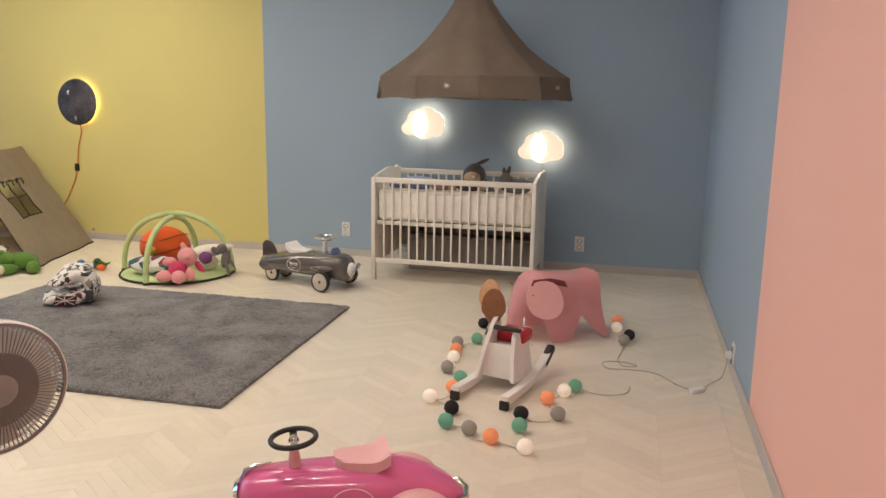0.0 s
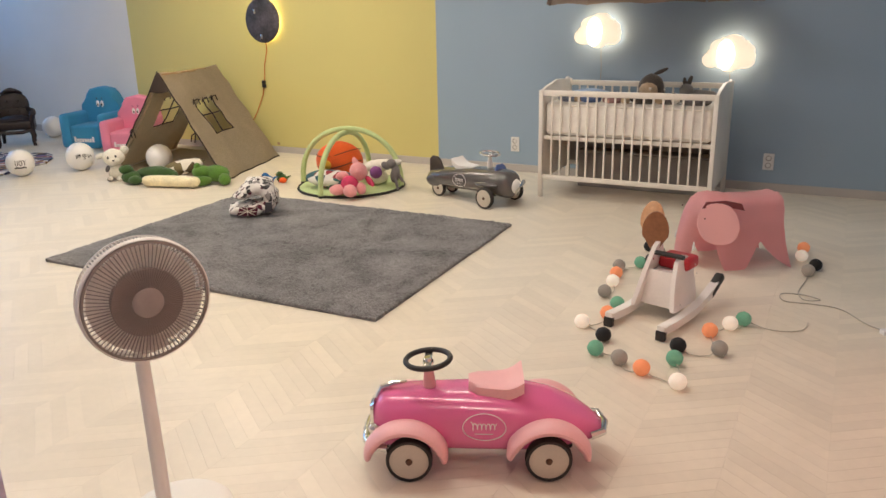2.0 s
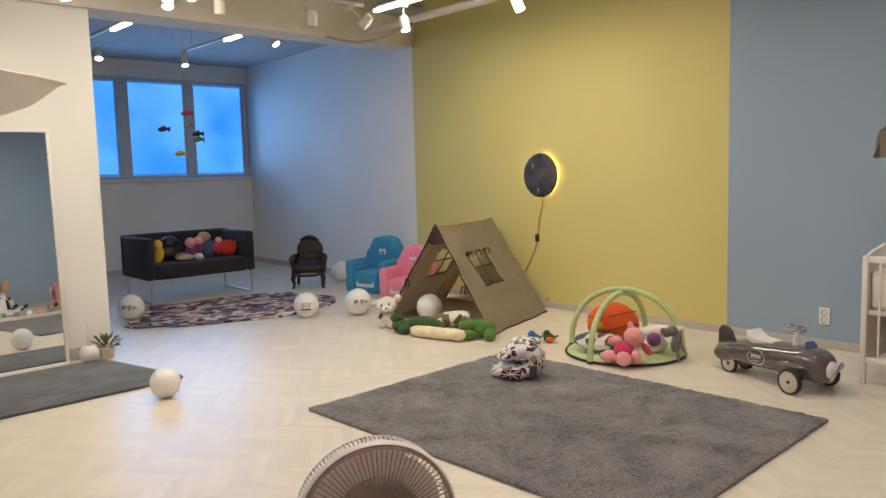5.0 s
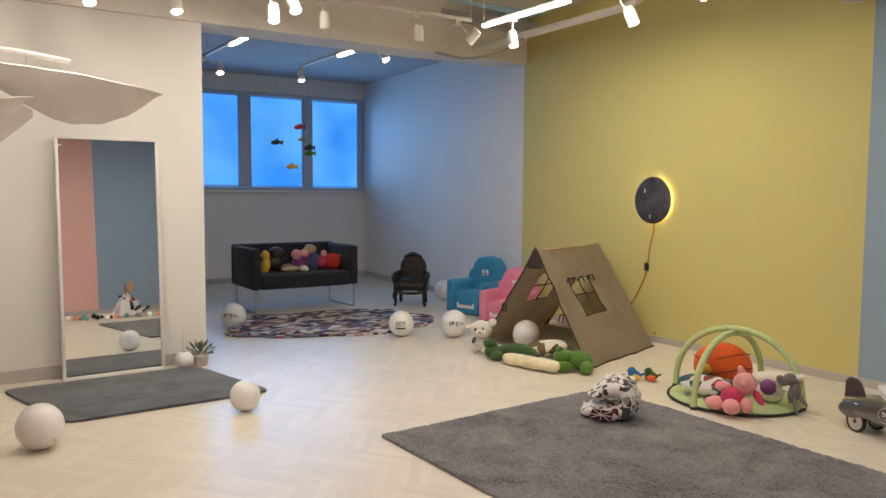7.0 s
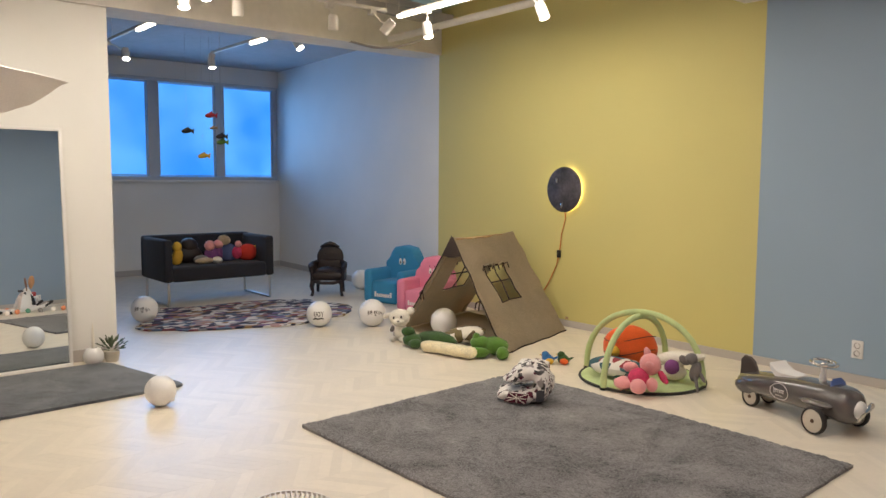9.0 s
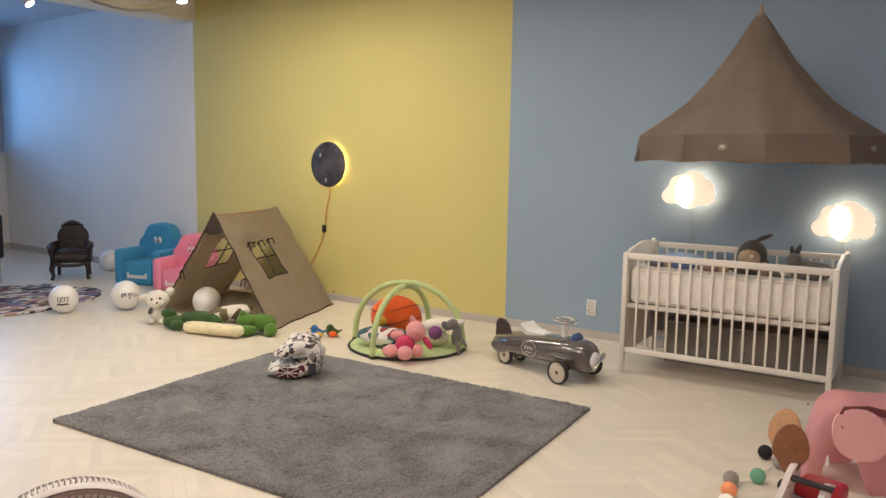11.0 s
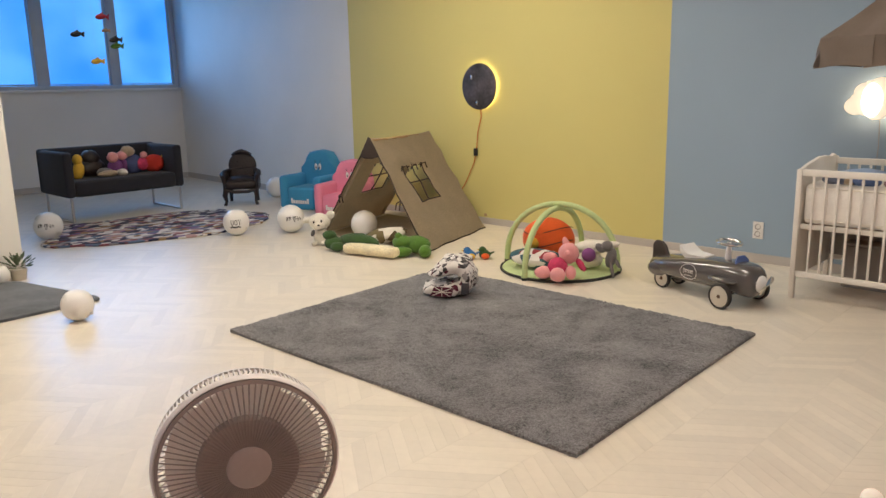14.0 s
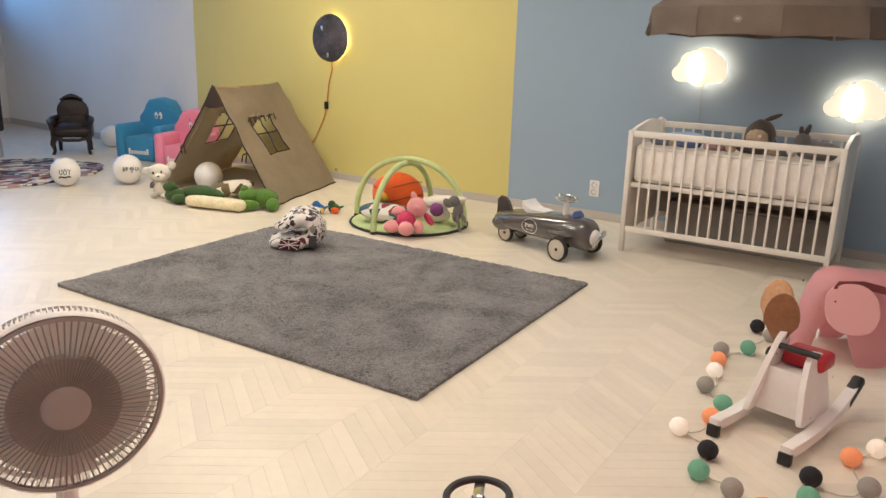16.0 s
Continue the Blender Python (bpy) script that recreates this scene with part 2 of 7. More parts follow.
_v = [_b.verts.new(p) for p in ((LEFT + 0.04, 2.6405, HEAD), (-6.72, BACK, HEAD + 0.11), (-7.07, BACK, HEAD + 0.11), (LEFT - 0.35, 2.6405, HEAD), (LEFT + 0.04, 2.6405, CEIL), (-6.72, BACK, CEIL), (-7.07, BACK, CEIL), (LEFT - 0.35, 2.6405, CEIL))]
for _f in ((0, 3, 2, 1), (4, 5, 6, 7), (0, 1, 5, 4), (1, 2, 6, 5), (2, 3, 7, 6), (3, 0, 4, 7)):
    _b.faces.new([_v[k] for k in _f])
struct("beam_opening", _b, "concrete", "rough white concrete beam over the opening", "beam")
struct("beam_cross", box(-3.15, -1.7, 2.70, -2.3, BACK, CEIL), "concrete", "white painted concrete ceiling beam", "beam")
# the far room
WX = -11.15
_b = slab([(-6.76, BACK), (WX - 0.2, 6.655), (WX - 0.2, 6.8), (-6.76, BACK + 0.15)], 3.3, m=pose(0, 0, -0.1))
struct("wall_far_side", _b, "white", "white side wall of the far room", "wall")
_b = box(WX - 0.18, 0.2, -0.1, WX, 6.64, 1.36)
box(WX - 0.18, 0.2, 2.81, WX, 6.64, 3.2, bm=_b)
box(WX - 0.18, 0.2, 1.36, WX, 3.3, 2.81, bm=_b)
struct("wall_window", _b, "white", "white wall under and around a wide window", "wall")
struct("wall_far_near", box(WX - 0.18, 0.05, -0.1, LEFT - 0.15, 0.2, 3.2), "white", "white painted wall", "wall")
struct("ceiling_far_room", box(WX - 0.2, 0.05, 3.05, LEFT - 0.35, 6.9, 3.15), "grey_concrete", "grey concrete ceiling of the far room", "ceiling")
# baseboards
struct("baseboard_back", box(-6.76, BACK - 0.012, 0, RIGHT, BACK - 0.0005, 0.062, 0.003), "base", "grey vinyl baseboard", "baseboard")
struct("baseboard_right", box(RIGHT - 0.012, -1.7, 0, RIGHT - 0.0005, BACK - 0.013, 0.062, 0.003), "base", "grey vinyl baseboard", "baseboard")
struct("baseboard_mirror_wall", box(LEFT + 0.0005, -1.7, 0, LEFT + 0.012, 2.652, 0.09, 0.003), "base", "grey vinyl baseboard", "baseboard")
struct("baseboard_end", box(LEFT - 0.15, 2.6405, 0, LEFT + 0.0005, 2.652, 0.09, 0.003), "base", "grey vinyl baseboard", "baseboard")
struct("baseboard_window_wall", box(WX + 0.0005, 0.2, 0, WX + 0.012, 6.62, 0.08, 0.003), "base", "grey vinyl baseboard", "baseboard")
_n = math.atan2(0.325, -4.59)
_b = box(0, 0.001, 0, 4.4, 0.012, 0.08, 0.003, m=pose(-6.76, BACK, 0, 0, 0, math.degrees(_n)))
struct("baseboard_far_side", _b, "base", "grey vinyl baseboard", "baseboard")
# the partition end beside the entrance
EX, EY, CX, CY = -0.321, 0.561, -0.241, 0.458
struct("wall_entrance", slab([(-3.4, CY + 0.004), (CX - 0.003, CY + 0.004), (EX, EY), (-3.4, EY)], CEIL), "jamb", "lilac-grey partition with a slanted end beside the entrance", "wall")
struct("door_frame", box(-3.4, CY - 0.03, 0, CX, CY + 0.0035, CEIL, 0.003), "slate", "dark slate facing on the entrance partition", "door frame")

# ---- more materials ----
M.update({
    "white_wood": mat("white_lacquer", (0.80, 0.75, 0.68), 0.4, var=0.04, scale=8, bump=0.04),
    "quilt": mat("white_quilt", (0.84, 0.80, 0.75), 0.9, var=0.08, scale=14, grain=0.05, gscale=200, bump=0.8, bscale=22),
    "warm_white": mat("white_painted_plywood", (0.86, 0.82, 0.79), 0.4, var=0.04, scale=8, bump=0.04),
    # dark taupe: the crib's added shade board, and the storage box
    "dark_taupe": mat("dark_taupe_shade_and_box", (0.33, 0.31, 0.29), 0.8, var=0.15, scale=5, grain=0.08, gscale=200, bump=0.2),
    "taupe": mat("taupe_linen", (0.29, 0.225, 0.18), 0.9, var=0.10, scale=6, grain=0.08, gscale=260, bump=0.5, bscale=160, sheen=0.15),
    "linen": mat("beige_linen", (0.44, 0.375, 0.28), 0.95, var=0.12, scale=7, grain=0.34, gscale=95, bump=0.7, bscale=180, sheen=0.1),
    "brown_tape": mat("dark_brown_tape", (0.045, 0.028, 0.02), 0.8),
    "pole": mat("pine_pole", (0.45, 0.29, 0.15), 0.6, grain=0.15, gscale=40),
    "pink_shell": mat("pink_plastic", (0.95, 0.52, 0.535), 0.42, var=0.03, scale=4, grain=0.01, bump=0.03),
    "hole": mat("dark_red_gap_shade_and_eye", (0.20, 0.045, 0.05), 0.7, bump=0),
    "hot_pink": mat("hot_pink_enamel", (0.74, 0.15, 0.36), 0.22, var=0.02, grain=0.01, bump=0, coat=0.6),
    "soft_pink": mat("pale_pink_plastic", (0.82, 0.44, 0.46), 0.4, var=0.03, grain=0.02, bump=0.02),
    "black": mat("black_plastic", (0.018, 0.016, 0.016), 0.5, var=0.1, bump=0.05),
    "rubber": mat("black_rubber", (0.03, 0.026, 0.024), 0.75, var=0.1, bump=0.1),
    "cream": mat("cream_disc", (0.55, 0.50, 0.42), 0.5, var=0.05),
    "fan_blade": mat("fan_blade_plastic", (0.80, 0.74, 0.70), 0.4, var=0.03, grain=0.02, bump=0.02),
    "rust": mat("brown_hub", (0.10, 0.05, 0.03), 0.5),
    "chrome": mat("chrome", (0.75, 0.74, 0.72), 0.14, metal=1.0, var=0.05, bump=0),
    "grey_enamel": mat("grey_enamel", (0.095, 0.085, 0.083), 0.12, var=0.03, grain=0.02, bump=0, coat=1.0),
    "dark_fin": mat("dark_brown_fin", (0.06, 0.045, 0.04), 0.5),
    "white_plastic": mat("white_plastic", (0.80, 0.78, 0.76), 0.4, var=0.02, grain=0.01, bump=0.02),
    "blue_plastic": mat("blue_plastic", (0.09, 0.15, 0.38), 0.35, bump=0.02),
    "print_white": mat("white_print", (0.85, 0.80, 0.80), 0.5, var=0.02, bump=0),
    "lime": mat("pale_lime_fabric", (0.50, 0.60, 0.28), 0.85, var=0.08, scale=12, grain=0.1, gscale=240, bump=0.4, bscale=150, sheen=0.1),
    "dark_trim": mat("dark_binding", (0.03, 0.03, 0.025), 0.8),
    "orange": mat("orange_plush", (0.85, 0.13, 0.02), 0.9, var=0.1, grain=0.15, gscale=200, bump=0.5, sheen=0.2),
    "pig": mat("pink_plush", (0.78, 0.33, 0.33), 0.9, var=0.08, grain=0.12, gscale=220, bump=0.5, sheen=0.3),
    "magenta": mat("raspberry_knit", (0.55, 0.045, 0.12), 0.9, var=0.15, scale=30, grain=0.2, bump=0.6, bscale=120),
    "purple": mat("purple_plush", (0.20, 0.06, 0.20), 0.9, var=0.2, scale=12, grain=0.15, bump=0.5),
    "grey_plush": mat("grey_plush", (0.17, 0.155, 0.15), 0.95, var=0.15, scale=10, grain=0.2, gscale=160, bump=0.8, sheen=0.2),
    "brown_plush": mat("brown_grey_plush", (0.085, 0.07, 0.06), 0.95, var=0.15, scale=10, grain=0.25, gscale=160, bump=0.9, sheen=0.2),
    "beige_plush": mat("beige_plush", (0.48, 0.36, 0.24), 0.95, var=0.15, scale=10, grain=0.2, gscale=160, bump=0.8, sheen=0.2),
    "white_plush": mat("white_plush", (0.78, 0.73, 0.64), 0.95, var=0.08, scale=10, grain=0.12, gscale=160, bump=0.9, sheen=0.2),
    "cream_plush": mat("cream_fur", (0.80, 0.70, 0.46), 0.95, var=0.12, scale=14, grain=0.2, gscale=130, bump=1.0, sheen=0.3),
    "green_plush": mat("green_plush", (0.09, 0.20, 0.025), 0.95, var=0.15, scale=10, grain=0.25, gscale=160, bump=0.9, sheen=0.2),
    "dark_green_plush": mat("dark_green_plush", (0.035, 0.085, 0.018), 0.95, var=0.2, scale=10, grain=0.25, gscale=160, bump=0.9, sheen=0.2),
    "blue_foam": mat("blue_foam_cover", (0.04, 0.27, 0.50), 0.85, var=0.05, scale=6, grain=0.06, gscale=200, bump=0.2, sheen=0.1),
    "pink_foam": mat("pink_foam_cover", (0.80, 0.26, 0.40), 0.85, var=0.05, scale=6, grain=0.06, gscale=200, bump=0.2, sheen=0.1),
    "navy": mat("navy_black_upholstery", (0.018, 0.018, 0.026), 0.85, var=0.2, scale=8, grain=0.2, gscale=200, bump=0.3, sheen=0.1),
    "espresso": mat("espresso_plastic", (0.022, 0.012, 0.011), 0.5, var=0.15, bump=0.2, bscale=60),
    "steel": mat("satin_steel", (0.62, 0.60, 0.58), 0.35, metal=0.8, var=0.05),
    "balloon": mat("white_balloon", (0.82, 0.80, 0.78), 0.3, var=0.03, scale=6, bump=0.02, coat=0.2),
    "beech": mat("beech_wood", (0.46, 0.27, 0.14), 0.5, var=0.12, scale=5, grain=0.12, gscale=50, bump=0.1),
    "felt_white": mat("white_paper", (0.84, 0.80, 0.76), 0.9, var=0.04, scale=5, grain=0.03, bump=0.15, bscale=40),
    "ear_wood": mat("tan_plywood", (0.60, 0.34, 0.18), 0.45, var=0.12, scale=9, grain=0.1, gscale=60, bump=0.05),
    "ear_dark": mat("brown_plywood", (0.27, 0.12, 0.055), 0.4, var=0.12, scale=9, grain=0.1, gscale=60, bump=0.05),
    "red": mat("red_vinyl", (0.45, 0.018, 0.03), 0.4, var=0.08),
    "fan_shell": mat("fan_white_plastic", (0.80, 0.77, 0.73), 0.45, var=0.02, grain=0.01, bump=0.02),
    "fan_grey": mat("fan_warm_grey_plastic", (0.25, 0.215, 0.195), 0.5, var=0.04, grain=0.02, bump=0.02),
    "fan_hub": mat("fan_hub_plastic", (0.30, 0.262, 0.245), 0.45, var=0.03, grain=0.02, bump=0.02),
    "cable": mat("grey_cable", (0.34, 0.31, 0.27), 0.6),
    "clear_cable": mat("clear_cable", (0.50, 0.45, 0.38), 0.4),
    "orange_cable": mat("orange_cord", (0.62, 0.20, 0.03), 0.6),
    "spot_white": mat("white_metal", (0.70, 0.66, 0.60), 0.45, var=0.03),
    "spot_lens": glow("lit_spot_lens", (1.0, 0.90, 0.76), 22.0),
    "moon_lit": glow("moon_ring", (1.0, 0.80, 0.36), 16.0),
    "cloud_lit": glow("lit_cloud", (1.0, 0.83, 0.62), 0.72),
    "cloud_hot": glow("lit_cloud_bulb", (1.0, 0.92, 0.78), 7.0),
    "black_metal": mat("black_painted_metal", (0.012, 0.012, 0.014), 0.45, var=0.1),
    "leaf": mat("dusty_green_leaf", (0.10, 0.13, 0.07), 0.6, var=0.2),
    "teal": mat("teal_print", (0.06, 0.16, 0.16), 0.9),
    "yellow_plush": mat("yellow_plush", (0.75, 0.45, 0.05), 0.9, bump=0.5),
    "moon_dark": mat("moon_print", (0.055, 0.05, 0.06), 0.6, var=0.7, scale=7, grain=0.25, gscale=40, bump=0.1),
})


def cells(name, stops, scale, stretch=(1, 1, 1), rough=0.9, bump=0.4):
    """Flat patches of the given colours, as in a patchwork or a print."""
    m, t, b = node_mat(name)
    n, l = t.nodes, t.links
    tc, mp, vo, rp = n.new("ShaderNodeTexCoord"), n.new("ShaderNodeMapping"), n.new("ShaderNodeTexVoronoi"), n.new("ShaderNodeValToRGB")
    mp.inputs["Scale"].default_value = stretch
    vo.inputs["Scale"].default_value = scale
    l.new(tc.outputs["Object"], mp.inputs[0]); l.new(mp.outputs[0], vo.inputs["Vector"])
    sep = n.new("ShaderNodeSeparateColor"); l.new(vo.outputs["Color"], sep.inputs[0]); l.new(sep.outputs[0], rp.inputs[0])
    rp.color_ramp.interpolation = "CONSTANT"
    for i, c in enumerate(stops):
        e = rp.color_ramp.elements[i] if i < 2 else rp.color_ramp.elements.new(0.5)
        e.position = i / len(stops)
        e.color = (*c, 1)
    for i, c in enumerate(stops):
        rp.color_ramp.elements[i].position, rp.color_ramp.elements[i].color = i / len(stops), (*c, 1)
    l.new(rp.outputs[0], b.inputs["Base Color"])
    b.inputs["Roughness"].default_value = rough
    bn, nz = n.new("ShaderNodeBump"), n.new("ShaderNodeTexNoise")
    nz.inputs["Scale"].default_value = 150; bn.inputs["Strength"].default_value = bump; bn.inputs["Distance"].default_value = 0.004
    l.new(tc.outputs["Object"], nz.inputs["Vector"]); l.new(nz.outputs[0], bn.inputs["Height"]); l.new(bn.outputs[0], b.inputs["Normal"])
    return m


_lt = M["linen"].node_tree
_tr, _mx = _lt.nodes.new("ShaderNodeBsdfTranslucent"), _lt.nodes.new("ShaderNodeMixShader")
_tr.inputs[0].default_value = (0.66, 0.55, 0.38, 1)
_mx.inputs[0].default_value = 0.52
_lt.links.new(_lt.nodes["Principled BSDF"].outputs[0], _mx.inputs[1]); _lt.links.new(_tr.outputs[0], _mx.inputs[2])
_lt.links.new(_mx.outputs[0], _lt.nodes["Material Output"].inputs[0])
M["patchwork"] = cells("patchwork_pile", [(0.02, 0.02, 0.05), (0.62, 0.56, 0.50), (0.16, 0.10, 0.22), (0.22, 0.06, 0.07), (0.30, 0.18, 0.08), (0.11, 0.15, 0.22), (0.02, 0.02, 0.03), (0.03, 0.025, 0.05), (0.66, 0.62, 0.58), (0.05, 0.05, 0.09), (0.60, 0.57, 0.55), (0.28, 0.26, 0.27), (0.42, 0.25, 0.24)], 11, (1.6, 1.1, 1))
M["london"] = cells("monochrome_city_print", [(0.76, 0.72, 0.68), (0.80, 0.76, 0.72), (0.74, 0.70, 0.66), (0.05, 0.045, 0.045), (0.78, 0.74, 0.70), (0.80, 0.77, 0.73), (0.30, 0.27, 0.26), (0.77, 0.73, 0.69), (0.10, 0.012, 0.03), (0.72, 0.68, 0.64), (0.08, 0.075, 0.075)], 32, (1, 1.6, 1))
M["teal_print"] = cells("teal_white_print", [(0.70, 0.66, 0.60), (0.05, 0.13, 0.14), (0.72, 0.68, 0.62), (0.04, 0.10, 0.12), (0.30, 0.04, 0.05)], 14)
M["camo"] = cells("brown_white_print", [(0.72, 0.66, 0.56), (0.10, 0.07, 0.03), (0.70, 0.64, 0.54), (0.16, 0.12, 0.05)], 12)

_mm, _mt, _mb = node_mat("mirror_glass")
_mb.inputs["Metallic"].default_value, _mb.inputs["Roughness"].default_value = 1.0, 0.01
_mb.inputs["Base Color"].default_value = (0.82, 0.85, 0.84, 1)
M["mirror"] = _mm
_gm, _gt, _gb = node_mat("frosted_glass")
_gb.inputs["Transmission Weight"].default_value, _gb.inputs["Roughness"].default_value, _gb.inputs["IOR"].default_value = 1.0, 0.25, 1.1
M["glass"] = _gm

# ---- window of the far room ----
_w = struct("window_1", box(WX - 0.12, 3.3, 1.36, WX - 0.03, 6.63, 1.41, 0.004), "frame_grey", "wide three-pane window with frosted glass at dusk", "window")
part("window_frame", box(WX - 0.12, 3.3, 2.76, WX - 0.03, 6.63, 2.81, 0.004), "frame_grey", _w)
for _y0, _y1 in ((3.3, 3.36), (4.62, 4.77), (5.62, 5.75), (6.565, 6.63)):
    part("mullion", box(WX - 0.118, _y0, 1.411, WX - 0.028, _y1, 2.759, 0.004), "frame_grey", _w)
for _y0, _y1 in ((3.36, 4.62), (4.77, 5.62), (5.75, 6.565)):
    _p = part("pane", box(WX - 0.08, _y0 + 0.002, 1.412, WX - 0.074, _y1 - 0.002, 2.758), "glass", _w)
    _p.visible_shadow = False
    part("sash", tube([(WX - 0.07, _y0 + 0.015, 1.425), (WX - 0.07, _y1 - 0.015, 1.425), (WX - 0.07, _y1 - 0.015, 2.745), (WX - 0.07, _y0 + 0.015, 2.745)], 0.014, 4, closed=True), "frame_grey", _w, smooth=False)
part("window_sill", box(WX - 0.03, 3.25, 1.325, WX + 0.06, 6.62, 1.358, 0.005), "white", _w)
struct("backdrop_sky", box(WX - 0.32, 2.9, 1.0, WX - 0.30, 7.0, 3.1), "sky", "blue dusk sky outside the window", "sky")

# ---- rugs ----


def pile_rug(name, corners, h, material, label, step=0.012, rough_edge=0.004):
    """A thick rug with an uneven pile, from its four corners."""
    a, b, c, d = [Vector((*p, 0)) for p in corners]
    nu, nv = int((b - a).length / step), int((d - a).length / step)
    bm = bmesh.new()
    g = []
    for i in range(nu + 1):
        row = []
        for j in range(nv + 1):
            u, v = i / nu, j / nv
            p = a * (1 - u) * (1 - v) + b * u * (1 - v) + c * u * v + d * (1 - u) * v
            edge = min(i, nu - i, j, nv - j)
            z = h + 0.003 * noise.noise(p * 5) + random.uniform(-0.005, 0.005) - (0.006 if edge == 0 else 0)
            if edge == 0:
                p = p + Vector((noise.noise(p * 40), noise.noise(p * 40 + Vector((9, 9, 9))), 0)) * rough_edge
            row.append(bm.verts.new((p.x, p.y, z)))
        g.append(row)
    for i in range(nu):
        for j in range(nv):
            bm.faces.new((g[i][j], g[i + 1][j], g[i + 1][j + 1], g[i][j + 1]))
    rim = [g[i][0] for i in range(nu)] + [g[nu][j] for j in range(nv)] + [g[i][nv] for i in range(nu, 0, -1)] + [g[0][j] for j in range(nv, 0, -1)]
    low = [bm.verts.new((v.co.x, v.co.y, 0.001)) for v in rim]
    for k in range(len(rim)):
        bm.faces.new((rim[k], low[k], low[(k + 1) % len(rim)], rim[(k + 1) % len(rim)]))
    ob = obj(name, bm, material, True)
    return tagged(ob, label, "rug")


pile_rug("rug", [(-3.755, 2.900), (-1.512, 2.938), (-1.570, 4.675), (-3.845, 4.665)], 0.022, "rug", "large mid-grey short-pile rug on the vinyl floor")
_mo = [(-5.93, 1.21), (-4.93, 1.47), (-4.99, 2.73), (-5.97, 2.50)]


def rounded(corners, r, n=5):
    out = []
    for i, p in enumerate(corners):
        p, a, b = Vector(p), Vector(corners[i - 1]), Vector(corners[(i + 1) % len(corners)])
        u, v = p + (a - p).normalized() * r, p + (b - p).normalized() * r
        for k in range(n + 1):
            t = k / n
            q = u * (1 - t) ** 2 + p * 2 * t * (1 - t) + v * t * t
            out.append((q.x, q.y))
    return out


tagged(obj("floor_mat", slab(rounded(_mo, 0.08), 0.018, 0.007, m=pose(0, 0, 0.001)), "rug2", True), "dark blue-grey plush mat before the mirror", "mat")
_po = []
for _k in range(72):
    _a = 2 * math.pi * _k / 72
    _cx, _sy = math.cos(_a), math.sin(_a)
    _r = 1 + 0.05 * math.sin(5 * _a + 1) + 0.035 * math.sin(9 * _a) + 0.02 * math.sin(17 * _a)
    _po.append((0.74 * _r * abs(_cx) ** 0.75 * (1 if _cx > 0 else -1), 1.05 * _r * abs(_sy) ** 0.75 * (1 if _sy > 0 else -1)))
tagged(obj("patchwork_rug", slab(_po, 0.016, 0.006, m=pose(-7.28, 4.22, 0.001, 0, 0, -10)), "patchwork", True), "colourful patchwork rug with a wavy edge before the sofa", "rug")

# ---- crib ----


def build_crib():
    c = thing("crib", pose(-1.71, 5.51, 0), "white wooden slatted crib with a thick mattress against the wall", "crib")
    L, D, H = 1.24, 0.66, 0.785
    for x in (0.0, L - 0.03):
        out = [(0.035, 0.13), (D - 0.035, 0.13)]
        top = [(D - 0.03, H + 0.035), (D - 0.075, H + 0.05), (D - 0.12, H + 0.03), (D - 0.2, H + 0.045), (D / 2, H + 0.05), (0.2, H + 0.03), (0.12, H + 0.02), (0.035, H)]
        part("end_panel", slab(out + top, 0.022, 0.004, m=Matrix.Translation((x + 0.004, 0, 0)) @ Matrix(((0, 0, 1, 0), (1, 0, 0, 0), (0, 1, 0, 0), (0, 0, 0, 1)))), "white_wood", c)
        for y in (0.0, D - 0.035):
            part("leg", box(x, y, 0, x + 0.03, y + 0.035, H + (0.0 if y == 0 else 0.03), 0.004), "white_wood", c)
    for y, up in ((0.006, 0), (D - 0.03, 0.02)):
        part("top_rail", box(0.03, y, H - 0.04 + up, L - 0.03, y + 0.024, H + up, 0.005), "white_wood", c)
        part("bottom_rail", box(0.03, y, 0.135, L - 0.03, y + 0.024, 0.17, 0.005), "white_wood", c)
        for k in range(17):
            x = 0.03 + (L - 0.06) * (k + 1) / 18
            part("slat", box(x - 0.007, y + 0.006, 0.168, x + 0.007, y + 0.018, H - 0.038 + up, 0.003, 1), "white_wood", c)
    part("base_rail", box(0.03, 0.034, 0.425, L - 0.03, 0.062, 0.455, 0.004), "white_wood", c)
    part("bed_base", box(0.03, 0.062, 0.435, L - 0.03, D - 0.032, 0.45, 0.003), "beech", c)
    # added board: its dark colour stands for the shade behind the lower slats
    part("shade_board", box(0.034, D - 0.052, 0.175, L - 0.034, D - 0.034, 0.432, 0.003), "dark_taupe", c, "added dark board standing for the shade behind the lower slats")
    m = thing("mattress", pose(-1.71, 5.51, 0.4505), "thick white quilted crib mattress", "mattress")
    part("pad", box(0.038, 0.035, 0.0065, L - 0.038, D - 0.04, 0.25, 0.035, 4), "quilt", m)
    for z in (0.035, 0.225):
        part("piping", tube([(0.06, 0.034, z), (L - 0.06, 0.034, z), (L - 0.042, 0.09, z), (L - 0.042, D - 0.07, z), (L - 0.06, D - 0.038, z), (0.06, D - 0.038, z), (0.042, D - 0.07, z), (0.042, 0.09, z)], 0.004, 6, closed=True), "white_plush", m)
    for k in range(1, 9):
        x = 0.04 + (L - 0.08) * k / 9
        part("quilt_seam", tube([(x, 0.035, 0.04), (x + 0.004, 0.034, 0.12), (x, 0.035, 0.215)], 0.0025, 5), "white_plush", m)
    return c


build_crib()


